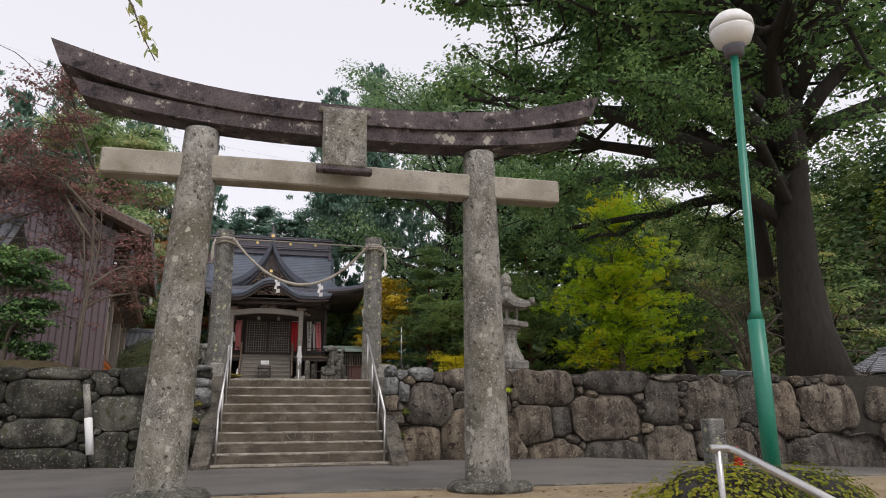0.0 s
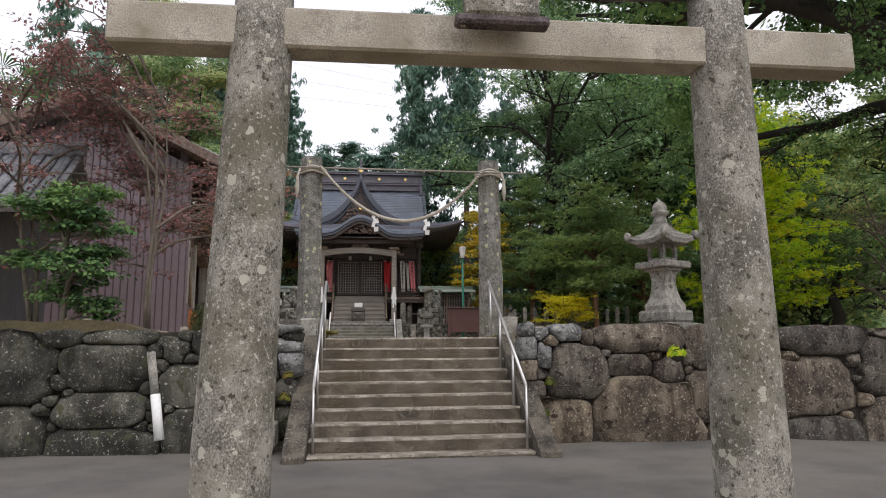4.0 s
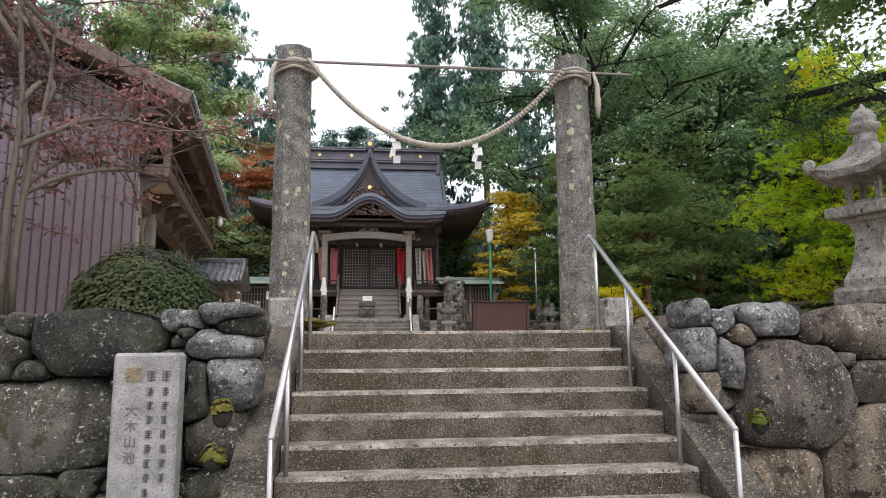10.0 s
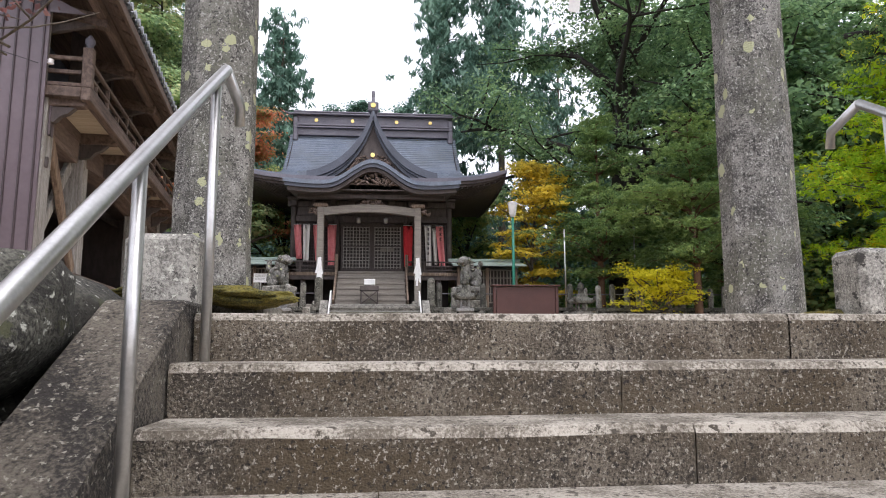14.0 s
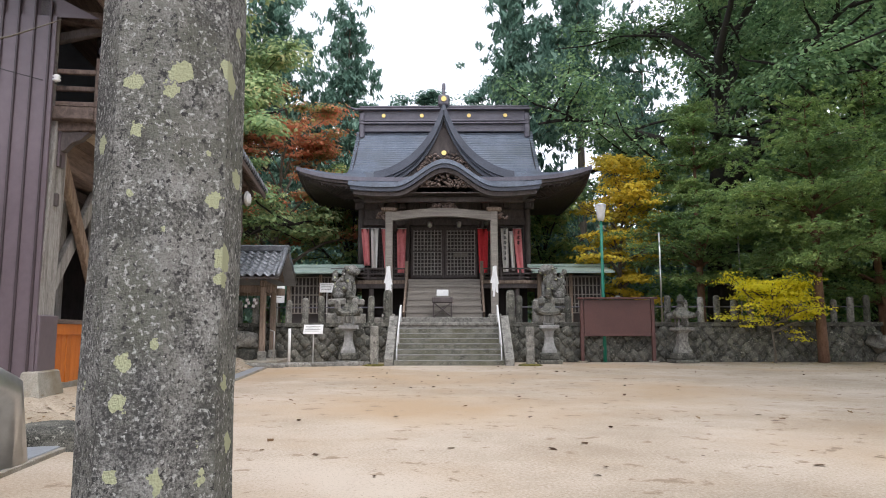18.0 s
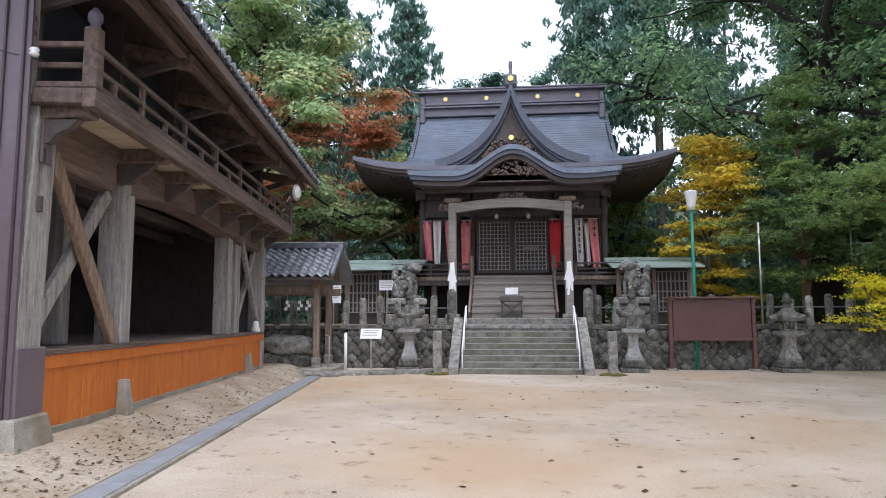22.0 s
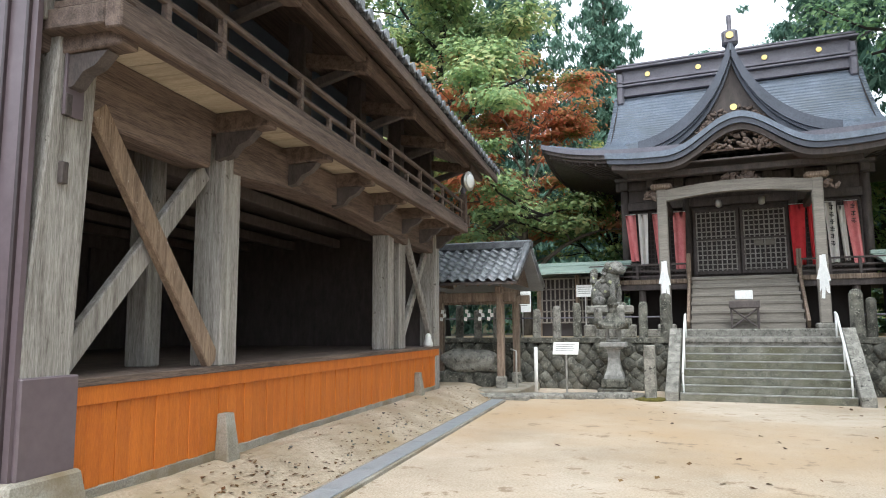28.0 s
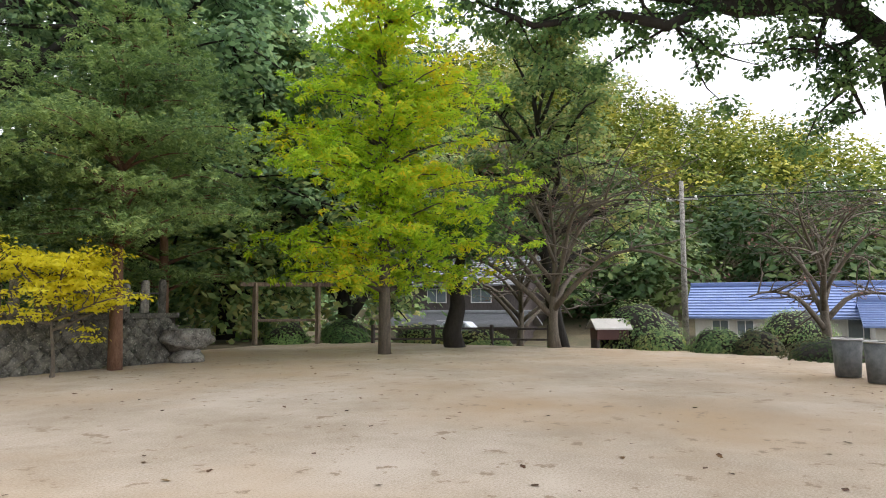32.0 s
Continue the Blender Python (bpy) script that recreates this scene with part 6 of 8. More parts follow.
# ---- trees ----
def leaf_mesh(name, centres, size, mat, parent, seed, flat=0.4, label="", aspect=0.62, droop=0.0, out=None):
    """Many small kite-shaped leaves, each with its own tilt, as one crown."""
    r = np.random.default_rng(seed)
    c = np.asarray(centres, float)
    n = len(c)
    nrm = r.normal(size=(n, 3))
    nrm[:, 2] = np.abs(nrm[:, 2]) + flat * 2
    if out is not None:
        nrm = nrm * 0.55 + np.asarray(out) * 1.3
    nrm /= np.linalg.norm(nrm, axis=1)[:, None]
    a = np.cross(nrm, r.normal(size=(n, 3)))
    a /= np.linalg.norm(a, axis=1)[:, None]
    a[:, 2] -= droop
    b = np.cross(nrm, a)
    s = size * r.uniform(0.6, 1.35, (n, 1))
    v = np.empty((n, 4, 3))
    v[:, 0] = c - a * s * 0.5
    v[:, 1] = c + b * s * 0.5 * aspect - a * s * 0.05
    v[:, 2] = c + a * s * 0.55 - nrm * s * 0.08
    v[:, 3] = c - b * s * 0.5 * aspect - a * s * 0.05
    me = bpy.data.meshes.new(name)
    me.vertices.add(n * 4)
    me.vertices.foreach_set("co", v.ravel())
    me.loops.add(n * 4)
    me.loops.foreach_set("vertex_index", np.arange(n * 4, dtype=np.int32))
    me.polygons.add(n)
    me.polygons.foreach_set("loop_start", np.arange(0, n * 4, 4, dtype=np.int32))
    me.update(calc_edges=True)
    me.materials.append(mat)
    ob = new(name, me)
    if parent:
        ob.parent = parent
    if label:
        ob["label"] = label
    return ob


def bend(p, q, r, wob, n=7, sag=0.0):
    """A wandering line from p to q."""
    p, q = np.array(p, float), np.array(q, float)
    d = np.linalg.norm(q - p)
    ph = r.uniform(0, 6.3, 3)
    out = []
    for f in np.linspace(0, 1, n):
        o = np.array([math.sin(ph[0] + 5 * f), math.sin(ph[1] + 4.3 * f), 0.6 * math.sin(ph[2] + 5.1 * f)]) * wob * d * f * (1.15 - f)
        out.append(p + (q - p) * f + o + np.array([0, 0, sag * d * math.sin(math.pi * f)]))
    return out


def sited(at, *sizes):
    """Ground point and sizes of a tree: those by the terrace in its frame, those past the east side turned with it."""
    p = Vector((at[0], at[1], at[2] if len(at) > 2 else 0))
    if at[1] > 37.5:
        q, k = PRECINCT @ p, 0.89
    elif at[0] > 20:
        q, k = EAST @ p, 1.0
    else:
        q, k = p, 1.0
    return (q.x, q.y, q.z if len(at) > 2 else terrain(q.x, q.y) - 0.1), [v * k for v in sizes]


def broad_tree(name, at, height, radius, trunk_r, mat, bark, leaves, leaf, seed, label, low=0.35, limbs=14, squash=0.8, lean=(0, 0), clump=None, fork=0.3, bare=0.0, arch=0.12, stems=1, category="tree", sectors=None, extra=(), keep=0.8):
    """Trunk, forking limbs, twigs, and leaf clumps round the twig ends."""
    r = np.random.default_rng(seed)
    (x, y, z), (height, radius, trunk_r, leaf) = sited(at, height, radius, trunk_r, leaf)
    t = thing(name, None, label, category)
    clump = clump or radius * 0.2
    wood = bmesh.new()
    top = np.array([x + lean[0], y + lean[1], z + height * 0.8])
    tips = []
    for s in range(stems):
        o = r.normal(size=2) * trunk_r * (2.6 if stems > 1 else 0)
        line = bend((x + o[0], y + o[1], z), top + np.array([o[0] * 5, o[1] * 5, 0]), r, 0.06, 9)
        rad = [trunk_r * (1.35 if k == 0 and stems == 1 else 1.0) * (1 - 0.82 * k / 8) for k in range(9)]
        tube(line, rad, 10, wood)
        for k in range(limbs // stems):
            f = fork + (1 - fork) * (k + r.uniform(0, 0.8)) / (limbs // stems)
            i = min(7, int(f * 8))
            p = line[i] + (line[i + 1] - line[i]) * (f * 8 - i)
            ang = 2.4 * k + r.uniform(-0.5, 0.5)
            if sectors:
                ang = sectors[k % len(sectors)] + r.uniform(-0.3, 0.3)
            el = r.uniform(-0.1, 0.35) + 1.0 * (f - fork) / (1 - fork) * 0.9
            reach = radius * r.uniform(0.72, 1.05) * (1 - 0.35 * max(0, f - 0.6))
            e = p + np.array([math.cos(ang) * math.cos(el), math.sin(ang) * math.cos(el), math.sin(el)]) * reach
            e[2] = min(z + height, max(z + height * low * 0.75, e[2] + 0.12 * reach))
            lb = bend(p, e, r, 0.14, 8, arch)
            r0 = max(0.025, rad[i] * 0.62)
            tube(lb, [r0 * (1 - 0.85 * j / 7) + 0.008 for j in range(8)], 7, wood)
            for q in range(7):
                g0 = r.uniform(0.3, 1.0)
                j = min(6, int(g0 * 7))
                bp_ = lb[j] + (lb[j + 1] - lb[j]) * (g0 * 7 - j)
                dv = r.normal(size=3) * (0.34 * reach) * (1.15 - 0.4 * g0)
                dv[2] = dv[2] * 0.6 + 0.05 * reach
                tw = bend(bp_, bp_ + dv, r, 0.2, 5)
                tube(tw, [0.3 * r0 * (1 - 0.8 * j / 4) + 0.006 for j in range(5)], 5, wood)
                tips += [tw[-1], tw[3], tw[2]]
                if bare:
                    for e2 in range(4):
                        d2 = r.normal(size=3) * 0.14 * reach
                        d2[2] = abs(d2[2]) * 0.7
                        o2 = tw[1 + e2]
                        tube(bend(o2, o2 + d2, r, 0.2, 4), [0.012, 0.009, 0.007, 0.004], 4, wood)
    main_tips = len(tips)
    for pts_, r0, n_tw in extra:
        lb = [np.array(EAST @ Vector(p)) for p in pts_]
        m = len(lb)
        tube(lb, [r0 * (1 - 0.8 * j / (m - 1)) + 0.01 for j in range(m)], 8, wood)
        for q in range(n_tw):
            g0 = r.uniform(0.15, 1.0) * (m - 1) * 0.999
            j = int(g0)
            bp_ = lb[j] + (lb[j + 1] - lb[j]) * (g0 - j)
            dv = r.normal(size=3) * np.array([0.9, 0.9, 0.55])
            tw = bend(bp_, bp_ + dv, r, 0.25, 5)
            tube(tw, [0.035, 0.028, 0.02, 0.014, 0.006], 5, wood)
            tips += [tw[-1], tw[2]]
    part("trunk", wood, bark, t, smooth=True)
    tips = np.array(tips)
    if leaves:
        fine_ = np.arange(len(tips)) >= main_tips
        on_ = r.random(len(tips)) < keep
        tips, fine_ = tips[on_], fine_[on_]
        rad_ = clump * r.uniform(0.7, 1.9, len(tips)) * np.where(fine_, 0.36, 1.0)
        wt_ = rad_ ** 2 * np.where(fine_, 0.0, 1.0)
        idx = r.choice(len(tips), leaves, p=wt_ / wt_.sum())
        d = r.normal(size=(leaves, 3))
        d /= np.linalg.norm(d, axis=1)[:, None]
        d[:, 2] = np.where(d[:, 2] < -0.2, -d[:, 2] * 0.6, d[:, 2])
        lump = 1 + 0.35 * np.sin(d[:, 0] * 4 + idx) * np.sin(d[:, 1] * 5 + idx * 2.1)
        rr = (r.random(leaves) ** 0.45 * rad_[idx] * lump)[:, None]
        c = tips[idx] + d * rr * np.array([1, 1, squash * 0.7])
        leaf_mesh("crown", c, leaf, mat, t, seed + 1, out=d)
        if fine_.any():
            near_ = np.nonzero(fine_)[0]
            idx = r.choice(near_, 26000)
            d = r.normal(size=(26000, 3))
            d /= np.linalg.norm(d, axis=1)[:, None]
            c = tips[idx] + d * (r.random(26000) ** 0.5 * rad_[idx] * 1.25)[:, None] * np.array([1, 1, 0.6])
            leaf_mesh("low_foliage", c, leaf * 0.55, mat, t, seed + 2, out=d)
    return t


def conifer(name, at, height, radius, trunk_r, mat, bark, leaves, leaf, seed, label, bare=0.25, droop=0.25, whorls=26, pads=False, flat=0.15, gap=0.0, power=1.0, thin=0.22, tuft=None):
    """A straight trunk with tiers of drooping boughs that carry hanging sprays."""
    r = np.random.default_rng(seed)
    (x, y, z), (height, radius, trunk_r, leaf) = sited(at, height, radius, trunk_r, leaf)
    t = thing(name, None, label, "tree")
    wood = bmesh.new()
    tube(bend((x, y, z), (x + r.normal() * 0.02 * height, y, z + height), r, 0.012, 9), [trunk_r * (1.15 - 1.08 * k / 8) for k in range(9)], 10, wood)
    pts, wts = [], []
    for k in range(whorls):
        f = bare + (1 - bare) * (k + 0.5) / whorls
        zz = z + height * f
        reach0 = radius * (1 - ((f - bare) / (1 - bare)) ** power * 0.93) * (0.75 + 0.25 * min(1, (f - bare) * 6))
        for q in range(r.integers(5, 8)):
            if r.random() < gap:
                continue
            ang = r.uniform(0, 6.28)
            reach = reach0 * r.uniform(0.45, 1.25)
            e = np.array([x + math.cos(ang) * reach, y + math.sin(ang) * reach, zz + reach * (0.18 if pads else -droop) + r.normal() * 0.15])
            lb = bend((x, y, zz), e, r, 0.06, 5, 0.1)
            tube(lb, [0.035 + 0.012 * reach, 0.03, 0.022, 0.016, 0.008], 5, wood)
            for j in range(1, 5):
                pts.append(lb[j])
                wts.append(reach * (0.5 + 0.5 * j / 4))
                side = np.array([-math.sin(ang), math.cos(ang), 0]) * reach * 0.22
                pts.append(lb[j] + side * r.uniform(0.3, 1))
                pts.append(lb[j] - side * r.uniform(0.3, 1))
                wts += [reach * 0.5, reach * 0.5]
    part("trunk", wood, bark, t, smooth=True)
    pts, wts = np.array(pts), np.array(wts) + 0.15
    tufts = leaves // 16
    idx = r.choice(len(pts), tufts, p=wts / wts.sum())
    sg = radius * 0.12
    c = pts[idx] + r.normal(size=(tufts, 3)) * np.array([sg, sg, sg * (thin if pads else 0.7)]) - np.array([0, 0, 0 if pads else sg * 0.4])
    d = r.normal(size=(tufts * 16, 3))
    d /= np.linalg.norm(d, axis=1)[:, None]
    tr_ = (tuft or leaf * 1.1) * r.uniform(0.3, 1.0, (tufts * 16, 1))
    c = np.repeat(c, 16, axis=0) + d * tr_ * np.array([1, 1, 0.6])
    leaf_mesh("crown", c, leaf, mat, t, seed + 1, flat=flat, aspect=0.34, droop=0.0 if pads else 0.8, out=d * 0.6 + np.array([0, 0, 0.5]))
    return t


# great camphor east of the yard, its limbs reaching over the stairs and yard
broad_tree("camphor_tree", (17.8, 19.5), 22.0, 14.0, 0.85, L_CAMPHOR, BARK_DK, 140000, 0.21, 21, "huge old camphor tree with dark spreading limbs", low=0.6, limbs=40, clump=0.95, fork=0.38, arch=0.1, squash=0.6, keep=0.95, sectors=[2.7, 3.3, 2.2, 3.9, 1.6, 2.95, 0.2, 2.45, 5.2, 3.1, 2.0, 0.9, 4.4],
           extra=[([(16.9, 20.2, 5.6), (17.0, 20.45, 8.3), (16.3, 21.3, 8.95), (15.6, 22.2, 8.95), (14.8, 23.2, 8.7), (14.0, 24.1, 8.8), (12.4, 26.5, 8.9), (11.6, 28.2, 9.3)], 0.3, 16),
                  ([(14.4, 23.6, 8.75), (13.5, 24.4, 8.1), (13.0, 25.3, 8.3), (12.3, 26.6, 8.05), (12.0, 27.6, 8.6)], 0.12, 16),
                  ([(16.9, 20.7, 8.7), (16.4, 21.3, 8.2), (16.3, 21.3, 7.4), (16.7, 21.0, 6.8)], 0.08, 9),
                  ([(16.0, 21.6, 8.9), (15.8, 21.8, 8.3), (15.7, 21.9, 7.8)], 0.06, 6),
                  ([(17.6, 19.3, 6.8), (14.5, 18.4, 8.4), (11.5, 17.8, 8.3), (9.2, 17.6, 7.8), (7.6, 17.5, 7.3), (6.2, 17.4, 7.2)], 0.24, 34),
                  ([(17.4, 19.0, 7.4), (14.6, 17.2, 9.3), (11.6, 15.8, 9.7), (9.2, 14.9, 9.3), (7.4, 14.2, 9.1)], 0.22, 36)])
# second big evergreen behind the pines
broad_tree("evergreen_tree", (13.2, 46.5, 2.5), 24, 8.5, 0.6, L_EVER, BARK_DK, 64000, 0.21, 31, "tall dark evergreen broadleaf tree behind the fence", low=0.25, limbs=20, clump=1.0, fork=0.25)
broad_tree("evergreen_tree", (22.5, 50, 2.0), 20, 8.0, 0.5, L_EVER, BARK_DK, 26000, 0.36, 37, "dense dark evergreen tree at the wood's edge", low=0.1, limbs=18, clump=1.2, fork=0.12)
broad_tree("evergreen_tree", (31, 45, 1.0), 15, 7.0, 0.4, L_MIXED, BARK_DK, 19000, 0.34, 41, "bushy mixed-green tree at the wood's edge", low=0.08, limbs=18, clump=1.1, fork=0.1)
broad_tree("evergreen_tree", (-11.5, 47.5, 2.5), 20, 6.4, 0.35, L_LIGHT, BARK_DK, 70000, 0.22, 47, "leafy yellow-green tree behind the stage", low=0.15, limbs=16, clump=0.8, fork=0.15)
broad_tree("evergreen_tree", (-4.6, 51.5, 2.5), 8.5, 3.6, 0.22, L_MIXED, BARK_DK, 12000, 0.22, 53, "green broadleaf tree beside the hall", low=0.1, limbs=14, clump=0.6, fork=0.12)
broad_tree("evergreen_tree", (6.4, 55.5, 2.5), 8.0, 3.0, 0.2, L_MIXED, BARK_DK, 17000, 0.22, 59, "green broadleaf tree behind the hall", low=0.05, limbs=14, clump=0.6, fork=0.1)
for k, (cx, cy, ch, cr, mt) in enumerate(((27, 49, 19, 6.5, L_EVER), (35, 54, 20, 7, L_MIXED), (43, 58, 20, 7, L_EVER), (33, 62, 24, 7, L_MIXED), (20, 55, 24, 6.5, L_EVER))):
    broad_tree("evergreen_tree", (cx, cy), ch, cr, 0.4, mt, BARK_DK, 16000, 0.42, 640 + k * 7, "tall dark evergreen in the wood beyond the fence", low=0.08, limbs=18, clump=1.1, fork=0.1)
broad_tree("evergreen_tree", (27.6, 30.6), 13.0, 4.4, 0.34, L_MIXED, BARK_DK, 24000, 0.2, 701, "grey-green evergreen leaning over the yard's edge", low=0.35, limbs=16, clump=0.65, fork=0.3, lean=(-1.5, 0.5))
# maples
broad_tree("red_maple", (-8.2, 49.5, 2.5), 11.5, 5.2, 0.22, L_RED, BARK, 36000, 0.18, 61, "red and green autumn maple behind the stage", low=0.3, limbs=14, clump=0.6, squash=0.5, fork=0.25)
broad_tree("amber_maple", (8.5, 46.4, 2.9), 7.6, 2.0, 0.14, L_AMBER, BARK, 15000, 0.17, 67, "amber-yellow autumn maple behind the fence", low=0.12, limbs=15, clump=0.45, squash=0.45, fork=0.12)
broad_tree("purple_maple", (-3.9, 16.9), 6.0, 2.8, 0.042, L_PURPLE, BARK, 10500, 0.075, 71, "sparse dark-red tree with several grey stems", low=0.35, limbs=15, clump=0.3, squash=0.8, fork=0.3, stems=3, bare=1, sectors=[1.2, 1.9, 2.6, 3.3, 4.0, 4.6, 5.2])
broad_tree("purple_maple", (-5.9, 17.2), 5.6, 2.0, 0.05, L_PURPLE, BARK, 3600, 0.08, 73, "dark-red autumn tree above the boulder wall", low=0.3, limbs=12, clump=0.32, squash=0.6, fork=0.25, stems=2)
broad_tree("camellia_bush", (-5.2, 16.4), 2.5, 1.0, 0.06, L_CAMPHOR, BARK, 9000, 0.09, 79, "glossy dark-green camellia bush on the wall", low=0.0, limbs=10, clump=0.22, fork=0.05, category="bush")
# ginkgo, pines, yellow sapling
conifer("ginkgo_tree", (18.7, 34.5), 12.4, 3.9, 0.17, L_GINKGO, BARK, 52000, 0.19, 83, "tall bright yellow-green ginkgo at the yard's edge", bare=0.13, droop=-0.1, whorls=17, pads=True, flat=0.1, power=2.2, thin=0.36)
conifer("pine_tree", (14.0, 40.0), 9.8, 4.6, 0.17, L_PINE, BARK_RED, 86000, 0.125, 89, "grey-green pine with layered boughs in the yard", bare=0.3, droop=0.02, whorls=10, pads=True, flat=0.3, power=1.15, thin=0.2)
conifer("pine_tree", (11.3, 44.2, 2.9), 9.6, 3.6, 0.15, L_PINE, BARK_RED, 62000, 0.13, 97, "pine with layered boughs behind the stone fence", bare=0.12, droop=0.02, whorls=10, pads=True, flat=0.3, power=1.1, thin=0.2)
conifer("pine_tree", (18.5, 43.5, 2.0), 11.5, 4.2, 0.17, L_PINE, BARK_RED, 48000, 0.145, 101, "tall pine at the corner of the terrace", bare=0.1, droop=0.02, whorls=11, pads=True, flat=0.3, power=1.1, thin=0.2)
broad_tree("yellow_maple_sapling", (12.1, 39.7), 2.9, 1.75, 0.05, L_YELLOW, BARK, 9000, 0.1, 103, "small bright yellow maple with flat sprays", low=0.55, limbs=11, clump=0.32, squash=0.5, fork=0.5, arch=0.02)
# tall cedars
for k, (cx, cy, ch, cr, lv) in enumerate(((-18, 60, 31, 6.6, 30000), (-12.5, 63, 30, 6.4, 32000), (-7.6, 66, 27, 5.4, 30000), (-23, 54, 27, 5.5, 22000), (5.6, 62, 32, 5.0, 30000), (9.4, 60, 34, 4.2, 16000), (14.5, 64, 26, 5.4, 15000), (1.5, 84, 20, 4.6, 9000), (-2.5, 92, 22, 4.5, 9000), (5.5, 92, 22, 4.5, 9000), (20, 66, 25, 5, 14000), (-16, 44, 20, 4, 15000))):
    conifer("cedar_tree", (cx, cy), ch, cr, 0.32, L_CEDAR, BARK, lv, 0.4, 200 + k * 3, "tall blue-green cedar behind the shrine", bare=0.42 if k == 5 else 0.12, droop=0.22, whorls=30, gap=0.3 if k == 5 else 0.1, power=1.3 if k < 4 else 1.0)
for k, (cx, ch, cr) in enumerate(((-7.5, 9.5, 3.2), (-4.6, 10.4, 3.4), (-1.4, 11.0, 3.6), (1.8, 10.2, 3.2), (4.6, 12.4, 3.4))):
    broad_tree("ridge_pine", (cx, 80 + 1.5 * (k % 2), 15.0), ch, cr, 0.2, L_CEDAR, BARK, 6500, 0.3, 820 + k * 5, "flat-topped pine on the ridge behind the hall", low=0.5, limbs=12, clump=0.6, squash=0.4, fork=0.55)
# bare cherry trees beyond the yard
for k, (cx, cy, ch, cr) in enumerate(((23.4, 29.6, 5.4, 5.2), (27.5, 21.2, 5.4, 4.0), (31, 33.5, 6.0, 4.4))):
    broad_tree("bare_cherry_tree", (cx, cy), ch, cr, 0.2, L_PURPLE, BARK, 350, 0.1, 300 + k * 7, "leafless cherry tree with a fan of grey branches", low=0.2, limbs=16, clump=0.4, fork=0.2, bare=1, arch=0.22)
# crooked dark trunk beside the ginkgo
ct = thing("crooked_tree", None, "crooked dark trunk with a thin crown beside the ginkgo", "tree")
part("trunk", tube([(22.6, 32.9, 1.2), (22.0, 32.8, 2.0), (22.3, 32.7, 2.9), (21.9, 32.6, 3.9), (22.4, 32.4, 5.2)], [0.42, 0.33, 0.28, 0.22, 0.12], 10), BARK_DK, ct, smooth=True)
rr_ = np.random.default_rng(5)
leaf_mesh("crown", np.array([22.4, 32.4, 5.6]) + rr_.normal(size=(2600, 3)) * (1.0, 1.0, 0.7), 0.2, L_CAMPHOR, ct, 6)

# ---- woods on the slopes and the bamboo hill ----
def woods(name, label, spots, mat, per, leaf, seed, size):
    r = np.random.default_rng(seed)
    cs, ds = [], []
    for (x, y, rr, h) in spots:
        z = terrain(x, y)
        d = r.normal(size=(per, 3))
        d /= np.linalg.norm(d, axis=1)[:, None]
        d *= r.uniform(0.65, 1.0, (per, 1))
        d[:, 2] = d[:, 2] * 0.5 + 0.5
        cs.append(np.array([x, y, z]) + d * np.array([rr, rr, h]) + r.normal(size=(per, 3)) * size)
        ds.append(d)
    return tagged(leaf_mesh(name, np.concatenate(cs), leaf, mat, None, seed, flat=0.2, out=np.concatenate(ds)), label, "woods", kind="stuff")


r = np.random.default_rng(9)
woods("bamboo_grove", "yellow-green bamboo covering the upper hillside", [(r.uniform(78, 112), r.uniform(-30, 75), r.uniform(1.8, 3.4), r.uniform(6, 10)) for _ in range(420)], L_BAMBOO, 215, 0.58, 11, 0.25)
woods("hillside_wood", "dark green wood on the lower hillside", [(r.uniform(56, 80), r.uniform(-25, 75), r.uniform(3, 5), r.uniform(5, 9)) for _ in range(130)], L_WOOD, 320, 0.68, 13, 0.4)
woods("hillside_wood", "tall wood on the north-east slope", [(r.uniform(44, 112), r.uniform(72, 120), r.uniform(3, 5), r.uniform(7, 13)) for _ in range(170)], L_WOOD, 170, 0.9, 15, 0.5)
woods("hillside_wood", "dense dark wood behind the shrine", [(r.uniform(-45, 45), r.uniform(62, 85), r.uniform(3, 5), r.uniform(8, 15)) for _ in range(90)], L_CEDAR, 170, 0.7, 17, 0.5)
woods("hillside_wood", "distant wooded ridge beyond the hall", [(r.uniform(-70, 60), r.uniform(88, 125), r.uniform(4, 7), r.uniform(10, 18)) for _ in range(120)], L_MIXED, 130, 1.0, 19, 0.7)
woods("hillside_wood", "dark wood beyond the stage", [(r.uniform(-60, -16), r.uniform(30, 70), r.uniform(3, 5), r.uniform(8, 14)) for _ in range(60)], L_CEDAR, 200, 0.6, 23, 0.5)
woods("hillside_wood", "shrubby wood between the fence and the houses", [(r.uniform(20, 36), r.uniform(42, 60), r.uniform(2, 3.5), r.uniform(4, 8)) for _ in range(34)], L_MIXED, 260, 0.4, 29, 0.4)
woods("undergrowth", "dark evergreen undergrowth behind the terrace", [(r.uniform(-12, 20), r.uniform(54, 60), r.uniform(1.5, 2.5), r.uniform(3, 5)) for _ in range(36)], L_CAMPHOR, 260, 0.32, 31, 0.35)
woods("undergrowth", "dark shrubs behind the stone fence", [(r.uniform(8.5, 19), r.uniform(43.5, 48), r.uniform(0.8, 1.4), r.uniform(2.6, 4)) for _ in range(16)], L_CAMPHOR, 400, 0.22, 37, 0.25)

# leaf litter, twigs and pebbles washed along the bank
rl_ = np.random.default_rng(77)
def bank_points(n):
    y = rl_.uniform(18.5, 35, n)
    off = -np.abs(rl_.normal(0.25, 0.3, n))
    x = -3.55 - 0.1143 * (y - 19.6) + off
    return np.stack([x, y, [terrain(a, b) + 0.015 for a, b in zip(x, y)]], 1)


